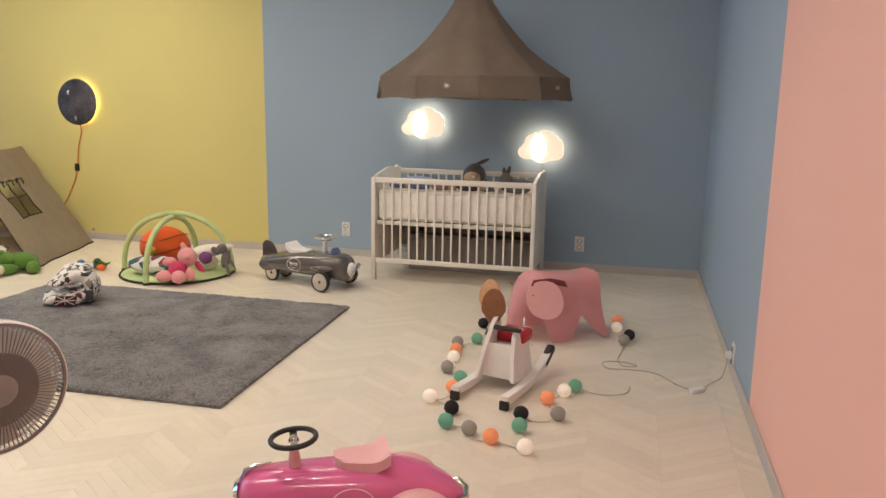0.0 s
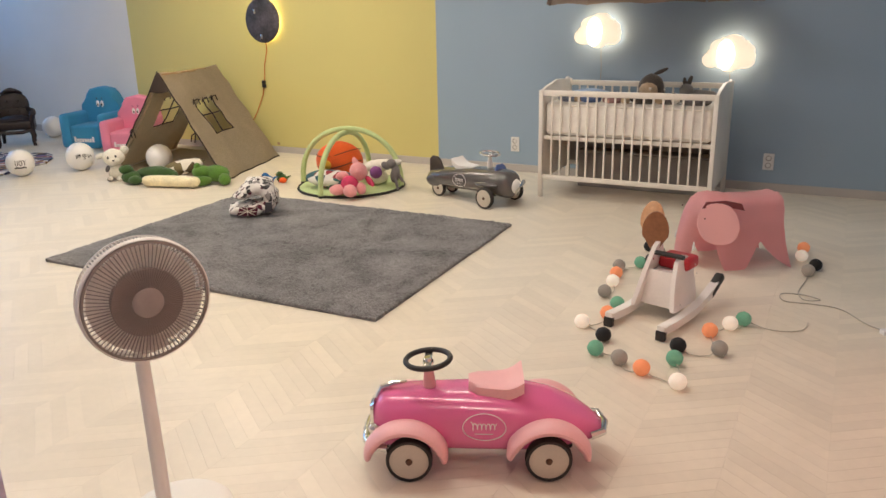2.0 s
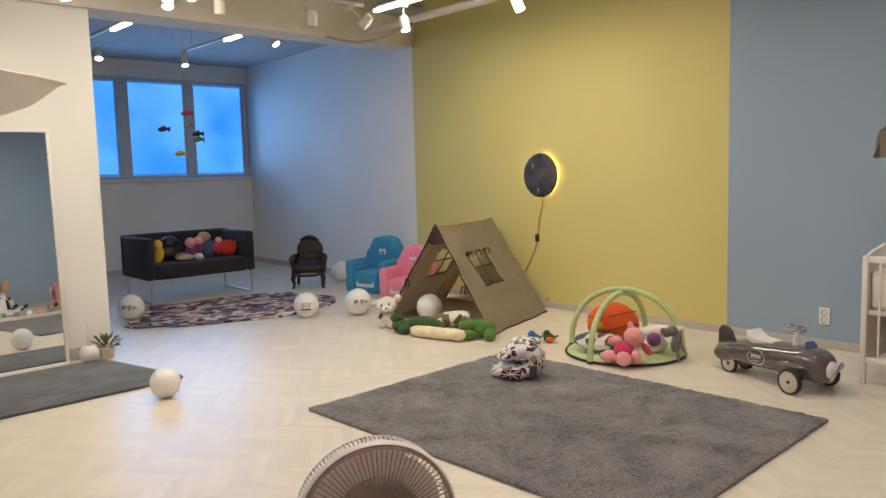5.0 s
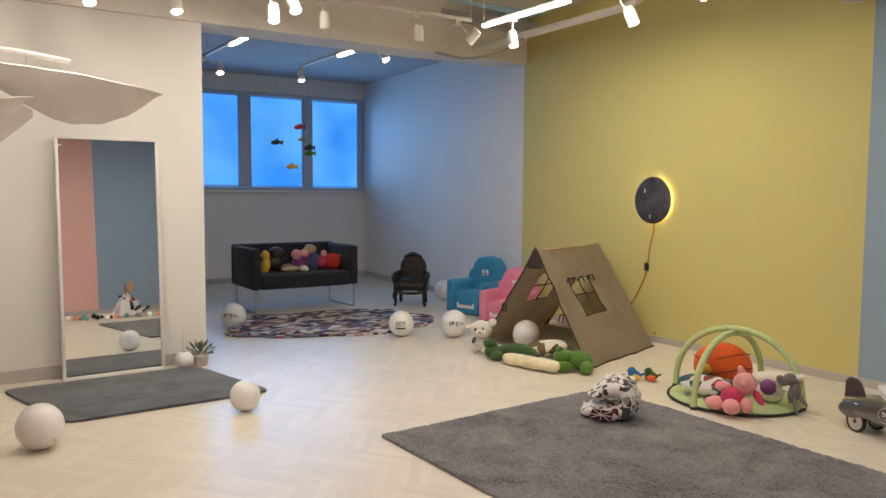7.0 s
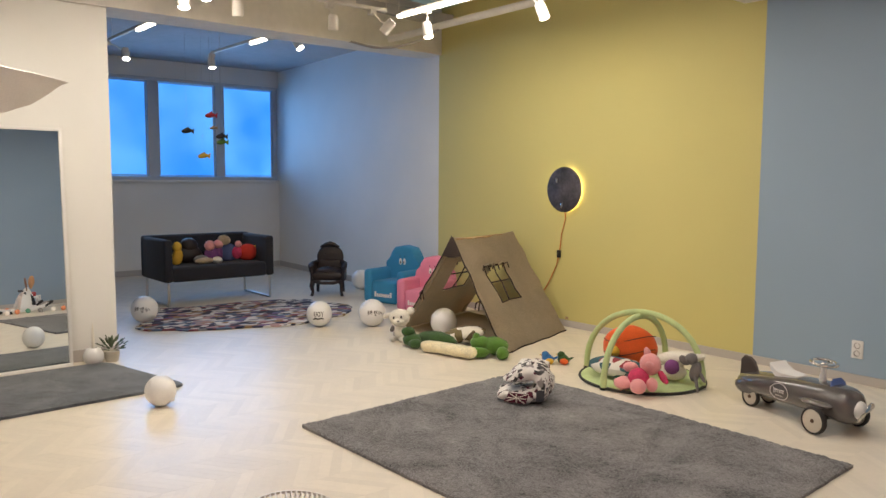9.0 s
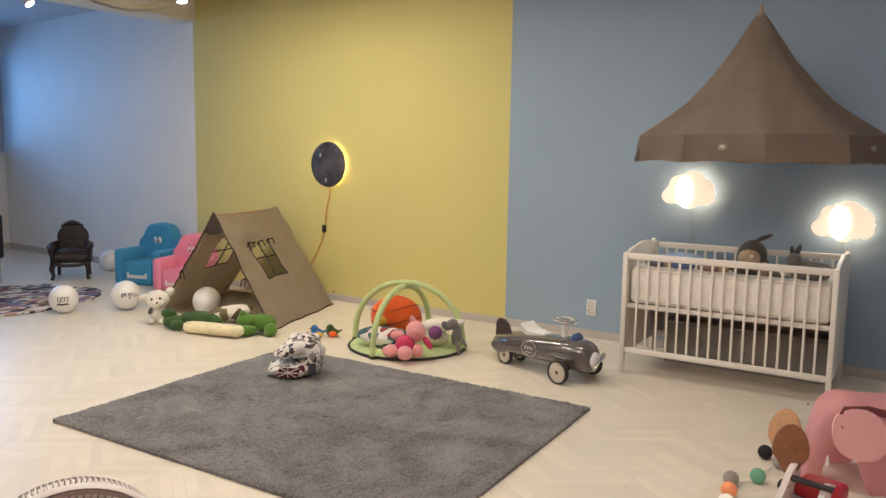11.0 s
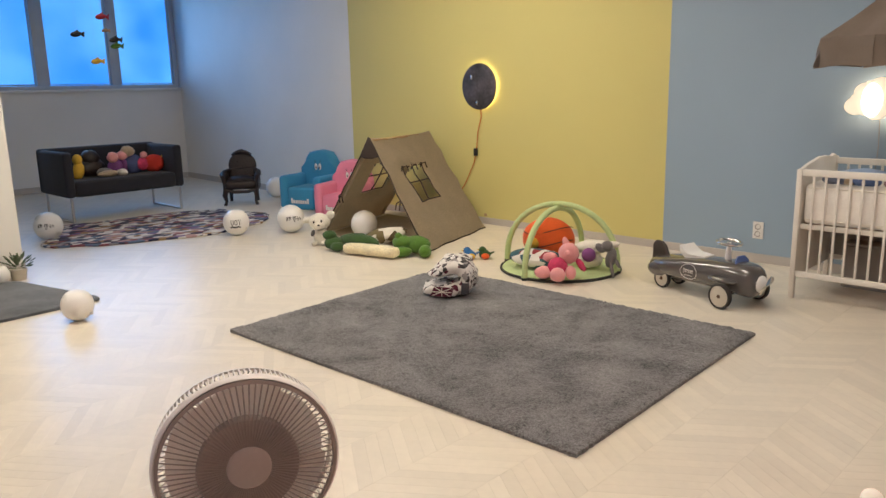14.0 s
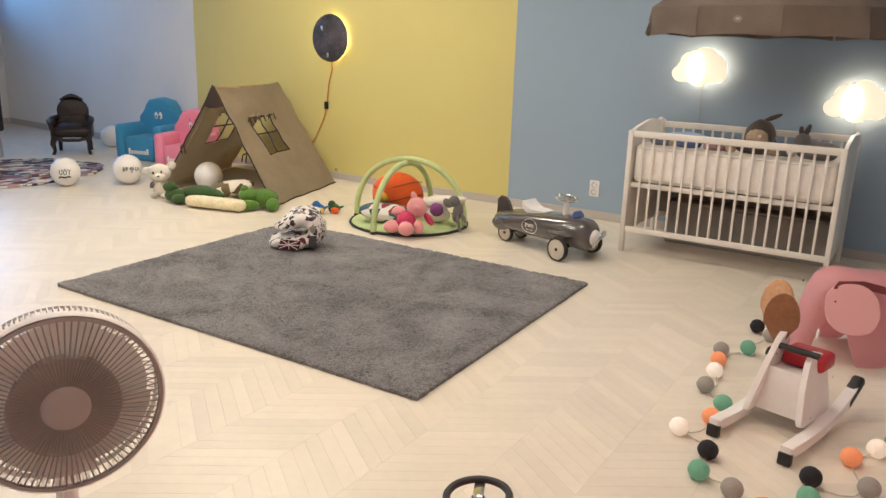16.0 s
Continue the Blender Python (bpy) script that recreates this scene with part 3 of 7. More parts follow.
def plush(name, m, label, blobs, category="plush toy"):
    """A soft toy: (part name, material, radii, place, turn) for each piece."""
    t = thing(name, m, label, category)
    for pn, mt, r, loc, rot in blobs:
        part(pn, ball(*r, m=pose(*loc, *rot), lump=0.10, u=14, v=9), mt, t)
    return t


plush("plush_monkey", pose(-1.02, 6.0, 0.65) @ Matrix.Scale(0.8, 4), "brown-grey plush monkey with a round beige face in the crib", [
    ("body", "brown_plush", (0.13, 0.09, 0.10), (0, 0, 0.08), (0, 0, 0)), ("head", "brown_plush", (0.115, 0.09, 0.12), (0, -0.02, 0.16), (0, 12, 0)),
    ("face", "beige_plush", (0.085, 0.04, 0.07), (-0.005, -0.095, 0.14), (0, 0, 0)), ("tail", "brown_plush", (0.075, 0.015, 0.018), (0.075, 0, 0.30), (0, -25, 0)),
    ("nose", "white_plush", (0.014, 0.01, 0.012), (0.02, -0.132, 0.16), (0, 0, 0))])
plush("plush_donkey", pose(-0.72, 6.03, 0.655) @ Matrix.Scale(0.85, 4), "dark grey plush animal with upright ears in the crib", [
    ("body", "grey_plush", (0.16, 0.08, 0.07), (0.06, 0, 0.06), (0, 0, 0)), ("head", "grey_plush", (0.06, 0.06, 0.06), (-0.06, -0.02, 0.12), (0, 0, 0)),
    ("ear", "brown_plush", (0.02, 0.016, 0.06), (-0.045, 0, 0.19), (0, 18, 0)), ("ear", "brown_plush", (0.018, 0.016, 0.05), (-0.08, 0, 0.18), (0, -10, 0)),
    ("muzzle", "white_plush", (0.03, 0.025, 0.02), (-0.02, -0.08, 0.06), (0, 0, 0))])
plush("plush_cat", pose(-0.98, 5.63, 0.690) @ Matrix.Scale(0.85, 4), "small brown striped plush lying in the crib", [
    ("body", "brown_plush", (0.12, 0.06, 0.05), (0, 0, 0.05), (0, 0, 10)), ("head", "beige_plush", (0.05, 0.045, 0.045), (0.12, -0.01, 0.06), (0, 0, 0))])
plush("plush_dog", pose(-0.68, 5.63, 0.690) @ Matrix.Scale(0.85, 4), "grey plush dog with a white muzzle in the crib", [
    ("body", "grey_plush", (0.13, 0.07, 0.05), (0.05, 0, 0.05), (0, 0, -5)), ("head", "white_plush", (0.035, 0.035, 0.03), (-0.1, -0.02, 0.05), (0, 0, 0)), ("ear", "grey_plush", (0.03, 0.02, 0.025), (-0.12, 0, 0.08), (0, 20, 0))])
tagged(obj("baby_pillow", ball(0.17, 0.10, 0.05, lump=0.15, m=pose(-1.46, 5.95, 0.71)), mat("pale_blue_cotton", (0.30, 0.40, 0.58), 0.9, bump=0.3), True), "pale blue baby pillow in the crib", "pillow")
plush("plush_penguin", pose(-1.36, 5.63, 0.685) @ Matrix.Scale(0.85, 4), "blue and beige plush lying in the crib", [
    ("body", mat("mid_blue_plush", (0.12, 0.18, 0.36), 0.95, bump=0.6), (0.09, 0.06, 0.05), (0, 0, 0.05), (0, 0, 20)), ("head", "beige_plush", (0.05, 0.045, 0.04), (-0.11, 0, 0.045), (0, 0, 0))])

plush("plush_bear", pose(-1.20, 5.62, 0.690) @ Matrix.Scale(0.7, 4), "dusty pink plush lying along the crib rail", [
    ("body", mat("dusty_pink_plush", (0.36, 0.22, 0.22), 0.95, bump=0.6), (0.10, 0.06, 0.05), (0, 0, 0.045), (0, 0, 8)), ("head", "beige_plush", (0.05, 0.045, 0.042), (0.13, 0, 0.045), (0, 0, 0))])
plush("plush_wolf", pose(-0.84, 5.66, 0.690) @ Matrix.Scale(0.8, 4), "dark grey plush lying along the crib rail", [
    ("body", "grey_plush", (0.11, 0.07, 0.05), (0, 0, 0.045), (0, 0, -8)), ("head", "brown_plush", (0.05, 0.045, 0.045), (-0.12, 0, 0.05), (0, 0, 0))])
plush("plush_seal", pose(-1.52, 5.63, 0.690) @ Matrix.Scale(0.8, 4), "grey-blue plush lying along the crib rail", [
    ("body", mat("grey_blue_plush", (0.16, 0.18, 0.24), 0.95, bump=0.6), (0.10, 0.06, 0.05), (0, 0, 0.045), (0, 0, 8))])
_t = thing("storage_box", pose(-1.71, 5.51, 0), "dark grey fabric storage box on the floor under the crib", "storage box")
part("body", box(0.16, 0.46, 0.0, 1.17, 0.60, 0.27, 0.012, 2), "dark_taupe", _t)
part("lid", box(0.155, 0.455, 0.272, 1.175, 0.605, 0.29, 0.008, 2), "dark_taupe", _t)

# ---- canopy and wall lamps ----


def build_canopy():
    c = thing("bed_canopy", pose(-1.02, 5.80, 1.37), "taupe linen circus-style canopy hanging over the crib", "canopy")
    n, RX, RY = 10, 0.735, 0.46
    prof = [(1.0, 0.155), (0.89, 0.205), (0.745, 0.275), (0.59, 0.36), (0.44, 0.475), (0.30, 0.60), (0.175, 0.73), (0.07, 0.85), (0.012, 0.90)]
    bm = bmesh.new()
    sub = 4
    rings = []
    for r, z in prof:
        ring = []
        for k in range(n * sub):
            a0, a1 = 2 * math.pi * (k // sub) / n - 0.11, 2 * math.pi * (k // sub + 1) / n - 0.11
            f = (k % sub) / sub
            x = (1 - f) * math.cos(a0) + f * math.cos(a1)
            y = (1 - f) * math.sin(a0) + f * math.sin(a1)
            sag = 1 - 0.05 * math.sin(math.pi * f) * r
            ring.append(bm.verts.new((RX * r * x * sag, RY * r * y * sag, z + 0.006 * noise.noise(Vector((x * 3, y * 3, z * 6))))))
        rings.append(ring)
    for a, b in zip(rings, rings[1:]):
        for k in range(n * sub):
            bm.faces.new((a[k], a[(k + 1) % (n * sub)], b[(k + 1) % (n * sub)], b[k]))
    bmesh.ops.solidify(bm, geom=bm.faces[:], thickness=0.004)
    part("roof", bm, "taupe", c)
    for k in range(n):
        a0, a1 = 2 * math.pi * k / n - 0.11, 2 * math.pi * (k + 1) / n - 0.11
        bm = bmesh.new()
        cols = []
        for i in range(9):
            f = i / 8 * 0.994 + 0.003
            x, y = (1 - f) * math.cos(a0) + f * math.cos(a1), (1 - f) * math.sin(a0) + f * math.sin(a1)
            col = []
            for j in range(5):
                z = 0.157 - 0.157 * j / 4
                w = 1 + 0.02 * j / 4 + 0.055 * noise.noise(Vector((f * 4 + k * 3.7, z * 9, k * 1.3))) * j / 4
                col.append(bm.verts.new((RX * x * w, RY * y * w, z + (0.012 * math.sin(math.pi * f) - 0.006 + 0.008 * noise.noise(Vector((f * 5, k * 2.1, 3)))) * j / 4)))
            cols.append(col)
        for p, q in zip(cols, cols[1:]):
            for j in range(4):
                bm.faces.new((p[j], q[j], q[j + 1], p[j + 1]))
        bmesh.ops.solidify(bm, geom=bm.faces[:], thickness=0.004)
        v = part("valance_flap", bm, "taupe", c)
        if k in (7, 9):
            am = (a0 + a1) / 2
            ring = [(0.021 * math.cos(t * math.pi / 12), 0.016 * math.sin(t * math.pi / 12), 0) for t in range(24)]
            q = pose(RX * 0.985 * math.cos(am), RY * 0.985 * math.sin(am), 0.085) @ Matrix.Rotation(math.atan2(math.sin(am) * RX, math.cos(am) * RY) + math.pi / 2, 4, "Z") @ pose(0, 0, 0, 90)
            b2 = tube([q @ Vector(p) for p in ring], 0.0016, 5, closed=True)
            ball(0.013, 0.009, 0.003, bm=b2, m=q)
            part("emblem", b2, "cream", c, "pale oval stitched emblem")
    part("finial", lathe([(0, 0.95), (0.008, 0.945), (0.012, 0.92), (0.014, 0.89), (0.03, 0.87)], 12), "taupe", c)
    part("cord", tube([(0, 0, 0.94), (0, 0, CEIL - 1.37)], 0.0015, 5), "cable", c)


build_canopy()


def cloud_outline(w, h, n=10):
    """A cloud from five lobes."""
    out = []
    lobes = [(-0.33, -0.12, 0.19), (-0.18, 0.16, 0.20), (0.06, 0.22, 0.24), (0.28, 0.08, 0.19), (0.30, -0.14, 0.18), (0.0, -0.2, 0.2)]
    for k in range(64):
        a = 2 * math.pi * k / 64
        d = Vector((math.cos(a), math.sin(a)))
        best = 0.15
        for x, y, r in lobes:
            p = x * d.x + y * d.y
            q = r * r - (x * x + y * y - p * p)
            if q > 0:
                best = max(best, p + math.sqrt(q))
        out.append((best * d.x * w, best * d.y * h))
    return out


def cloud_lamp(x, z):
    t = thing("cloud_lamp", pose(x, BACK, z), "glowing cream cloud-shaped wall lamp above the crib", "wall lamp", "cloud lamps over the crib")
    o = cloud_outline(0.36, 0.30)
    part("shade", slab(o, 0.05, 0.012, m=pose(0, -0.085, 0, 90)), "cloud_lit", t, "translucent cream cloud shade")
    part("bulb", ball(0.060, 0.018, 0.105, m=pose(-0.025, -0.138, 0.0)), "cloud_hot", t)
    part("back_plate", slab([(a * 0.8, b * 0.8) for a, b in o], 0.012, m=pose(0, -0.012, 0, 90)), "cloud_hot", t)
    part("flex", tube([(0.0, -0.02, -0.12), (0.005, -0.012, -0.3), (-0.005, -0.006, -0.55)], 0.003, 6), "cable", t)
    return t


cloud_lamp(-1.50, 1.165)
cloud_lamp(-0.525, 1.0)


def build_moon():
    t = thing("moon_lamp", pose(-4.866, BACK, 1.293), "round dark moon-print wall lamp with a glowing rim", "wall lamp")
    part("disc", lathe([(0, 0.05), (0.19, 0.05), (0.205, 0.046), (0.212, 0.038), (0.205, 0.03), (0, 0.03)], 56, m=pose(0, 0, 0, 90)), "moon_dark", t)
    part("light_ring", lathe([(0.165, 0.006), (0.18, 0.006), (0.18, 0.022), (0.165, 0.022), (0.165, 0.006)], 56, m=pose(0, 0, 0, 90)), "moon_lit", t, "warm glowing ring")
    part("mount", lathe([(0, 0.001), (0.1, 0.001), (0.1, 0.03), (0, 0.03)], 24, m=pose(0, 0, 0, 90)), "black", t)
    for x, z in ((-0.075, 0.085), (-0.01, -0.15)):
        part("clip", box(x - 0.012, -0.062, z - 0.022, x + 0.012, -0.05, z + 0.022, 0.004), "chrome", t)
    part("cord", tube([(0.01, -0.03, -0.2), (0.0, -0.012, -0.28), (-0.045, -0.01, -0.42), (-0.06, -0.012, -0.56), (-0.10, -0.01, -0.72), (-0.20, -0.01, -0.90), (-0.26, -0.012, -0.985)], 0.005, 6), "orange_cable", t, "orange fabric cord")
    part("switch", box(-0.088, -0.03, -0.645, -0.05, -0.006, -0.575, 0.006), "black", t)


build_moon()


def outlet(x, y, z, turn, label):
    t = thing("wall_outlet", pose(x, y, z, 0, 0, turn), label, "outlet")
    part("plate", box(-0.038, -0.011, -0.062, 0.038, 0, 0.062, 0.004), "white_plastic", t)
    for dz in (-0.027, 0.027):
        part("socket", lathe([(0.019, 0.0), (0.021, 0.004), (0.018, 0.004), (0.016, -0.001), (0, -0.001)], 16, m=pose(0, -0.011, dz, 90)), "fan_hub", t)
    return t


outlet(-2.228, BACK, 0.235, 0, "white double outlet low on the blue wall")
outlet(-0.20, BACK, 0.222, 0, "white double outlet low on the blue wall")
outlet(RIGHT, 4.06, 0.10, -90, "white outlet with a plug low on the side wall")

# ---- ride-on toys ----


def loft(sections, n=28, bm=None):
    """A body through rounded sections: (x, centre z, half width, half height, squareness)."""
    b = bm or bmesh.new()
    rings = []
    for x, zc, w, h, e in sections:
        ring = []
        for k in range(n):
            a = 2 * math.pi * k / n
            c, s = math.cos(a), math.sin(a)
            ring.append(b.verts.new((x, w * math.copysign(abs(c) ** e, c), zc + h * math.copysign(abs(s) ** e, s))))
        rings.append(ring)
    for p, q in zip(rings, rings[1:]):
        for k in range(n):
            b.faces.new((p[k], p[(k + 1) % n], q[(k + 1) % n], q[k]))
    b.faces.new(rings[0][::-1]); b.faces.new(rings[-1])
    bmesh.ops.recalc_face_normals(b, faces=b.faces[:])
    return b


def smooth_sections(keys, n=30):
    """Evenly spaced sections through key sections, with soft ends."""
    ks = np.array(keys)
    xs = np.linspace(ks[0, 0], ks[-1, 0], n)
    cols = [np.interp(xs, ks[:, 0], ks[:, c]) for c in range(1, 5)]
    for c in range(4):
        v = cols[c]
        cols[c] = np.concatenate([v[:1], (v[:-2] + 2 * v[1:-1] + v[2:]) / 4, v[-1:]])
    return list(zip(xs, *cols))


def toy_wheel(name, x, y, r, w, parent, disc, dr=None):
    wh = part(name, lathe([(r - 0.011, -w / 2), (r - 0.003, -w / 2), (r, -w / 4), (r, w / 4), (r - 0.003, w / 2), (r - 0.011, w / 2), (r - 0.011, -w / 2)], 32, m=pose(x, y, r, 90)), "rubber", parent, "black rubber tyre")
    side = -1 if y < 0 else 1
    part("wheel_disc", lathe([(0, -w / 2 + 0.002), (r - 0.02, -w / 2 + 0.001), (r - 0.0105, -w / 2 + 0.004), (r - 0.0105, w / 2 - 0.004), (r - 0.02, w / 2 - 0.001), (0, w / 2 - 0.002)], 32, m=pose(x, y, r, 90)), disc, wh, "cream wheel disc")
    part("hub", lathe([(0, 0.008), (0.008, 0.007), (0.011, 0.0)], 12, m=pose(x, y + side * (w / 2 - 0.002), r, -90 * side)), "rust", wh)
    return wh


def fender(parent, x, y, r, R, w, material, a0=-12, a1=192):
    """An arched mudguard over a wheel."""
    bm = bmesh.new()
    rings = []
    n = 22
    for k in range(n + 1):
        a = radians(a0 + (a1 - a0) * k / n)
        ring = []
        end = min(k, n - k) / 3
        s = min(1.0, 0.55 + 0.45 * end)
        for i in range(14):
            t = 2 * math.pi * i / 14
            u, v = (R - r) / 2 * math.cos(t), w / 2 * s * math.sin(t)
            rr = (R + r) / 2 + u * s
            ring.append(bm.verts.new((x + rr * math.cos(a) * 1.08, y + v, 0.07 + rr * math.sin(a))))
        rings.append(ring)
    for p, q in zip(rings, rings[1:]):
        for i in range(14):
            bm.faces.new((p[i], p[(i + 1) % 14], q[(i + 1) % 14], q[i]))
    bm.faces.new(rings[0]); bm.faces.new(rings[-1])
    bmesh.ops.recalc_face_normals(bm, faces=bm.faces[:])
    return part("fender", bm, material, parent)


def badge(parent, m, rx, ry, surf):
    """An oval badge: a ring and unlettered bars, pressed on the curved flank."""
    def on(p):
        q = m @ Vector(p)
        return Vector((q.x, surf(q.x, q.z), q.z))
    bm = tube([on((rx * math.cos(t * math.pi / 20), 0, ry * math.sin(t * math.pi / 20))) for t in range(40)], 0.0014, 5, closed=True)
    pts = []
    for k in range(49):
        a = 12 * math.pi * k / 48
        pts.append(on((rx * (-0.62 + 1.2 * k / 48 + 0.05 * math.sin(a)), 0, ry * (0.10 + (0.34 if k < 8 else 0.22) * math.cos(a)))))
    tube(pts, 0.0016, 5, bm=bm)
    tube([on((rx * u, 0, ry * -0.48)) for u in (-0.45, -0.2, 0.1, 0.4)], 0.0012, 5, bm=bm)
    part("badge", bm, "print_white", parent, "white oval printed badge")


def steering(parent, x, z0, z1, r, tilt, column, rim, spoke):
    part("steering_column", lathe([(0.016, z0), (0.020, z0 + 0.02), (0.013, z1 - 0.01), (0.0, z1)], 14, m=pose(x, 0, 0) @ pose(0, 0, z0, 0, tilt * 0.3) @ pose(0, 0, -z0)), column, parent)
    q = pose(x + math.tan(radians(tilt * 0.3)) * (z1 - z0), 0, z1, 0, tilt)
    w = part("steering_wheel", tube([q @ Vector((r * math.cos(k * math.pi / 16), r * math.sin(k * math.pi / 16), 0.012)) for k in range(32)], 0.0085, 10, closed=True), rim, parent)
    part("spoke", box(-0.012, -r, 0.004, 0.012, r, 0.01, 0.002, m=q), spoke, w, "bright metal spoke")
    part("cap", lathe([(0, 0.018), (0.012, 0.016), (0.018, 0.006), (0.018, 0.0)], 14, m=q), spoke, w)


def build_pink_car():
    c = thing("ride_on_car", pose(-0.612, 2.160, 0, 0, 0, 26.0), "glossy hot-pink metal ride-on toy car with pale pink fenders", "ride-on car")
    keys = [(-0.335, 0.146, 0.055, 0.0512, 0.6), (-0.325, 0.151, 0.075, 0.0791, 0.7), (-0.29, 0.151, 0.09, 0.0902, 0.75), (-0.19, 0.152, 0.1, 0.0949, 0.75), (0, 0.152, 0.112, 0.0949, 0.75),
            (0.12, 0.15, 0.115, 0.0949, 0.78), (0.21, 0.141, 0.108, 0.0837, 0.82), (0.28, 0.132, 0.09, 0.0614, 0.88), (0.34, 0.116, 0.06, 0.0372, 0.95), (0.362, 0.106, 0.03, 0.0186, 1)]
    body = part("body", loft(smooth_sections(keys, 40), 32), "hot_pink", c)
    K = np.array(keys)

    def flank(x, z):
        zc, w, h = (float(np.interp(x, K[:, 0], K[:, i])) for i in (1, 2, 3))
        e = 0.75
        s = min(0.98, abs(z - zc) / h)
        return -w * (1 - s ** (2 / e)) ** (e / 2) - 0.0015
    badge(body, pose(0.0, 0, 0.165), 0.064, 0.042, flank)
    for x in (-0.235, 0.19):
        for y in (-0.128, 0.128):
            fender(c, x, y, 0.088, 0.124, 0.085, "soft_pink", 2 if x > 0 else -2, 176)
            toy_wheel("wheel", x + (0.01 if x < 0 else 0.0), y, 0.070, 0.034, c, "cream")
        part("axle", tube([(x, -0.12, 0.07), (x, 0.12, 0.07)], 0.007, 8), "black", c)
    part("underside", box(-0.28, -0.06, 0.062, 0.27, 0.06, 0.08, 0.006), "black", c)
    b = bmesh.new()
    g = []
    for i in range(13):
        f = i / 12
        x = -0.045 + 0.165 * f
        w = (0.048 + 0.030 * f) * min(1.0, 0.6 + 2.4 * f)
        zt = 0.276 - 0.004 * math.sin(f * math.pi) + 0.024 * max(0, (f - 0.68) / 0.32) ** 1.6
        g.append([b.verts.new((x, w * t, (zt - 0.003 * (1 - t * t) if up else zt - 0.034) + (0 if abs(t) < 0.9 else -0.006))) for up in (1, 0) for t in ((-1, -0.85, -0.5, 0, 0.5, 0.85, 1) if up else (1, 0.85, 0.5, 0, -0.5, -0.85, -1))])
    for p, q in zip(g, g[1:]):
        for k in range(14):
            b.faces.new((p[k], p[(k + 1) % 14], q[(k + 1) % 14], q[k]))
    b.faces.new(g[0][::-1]); b.faces.new(g[-1])
    bmesh.ops.recalc_face_normals(b, faces=b.faces[:])
    part("seat", b, "soft_pink", c, "pale pink moulded seat")
    steering(c, -0.165, 0.235, 0.325, 0.068, -4, "soft_pink", "black", "chrome")
    part("grille", loft([(-0.347, 0.15, 0.045, 0.05, 0.6), (-0.336, 0.15, 0.055, 0.06, 0.6)], 20), "chrome", c)
    part("bonnet_trim", tube([(-0.334, 0, 0.20), (-0.312, 0, 0.243), (-0.275, 0, 0.258), (-0.235, 0, 0.262)], [0.008, 0.010, 0.009, 0.004], 8), "chrome", c)
    part("bumper", tube([(-0.29, -0.115, 0.10), (-0.34, -0.105, 0.10), (-0.36, -0.06, 0.10), (-0.364, 0, 0.10), (-0.36, 0.06, 0.10), (-0.34, 0.105, 0.10), (-0.29, 0.115, 0.10)], 0.013, 10), "chrome", c)
    part("rear_bumper", tube([(0.32, -0.075, 0.115), (0.36, -0.06, 0.12), (0.374, 0, 0.122), (0.36, 0.06, 0.12), (0.32, 0.075, 0.115)], 0.012, 10), "chrome", c)
    for y in (-0.07, 0.07):
        part("headlight", ball(0.022, 0.018, 0.018, m=pose(-0.33, y, 0.14)), "chrome", c)


build_pink_car()


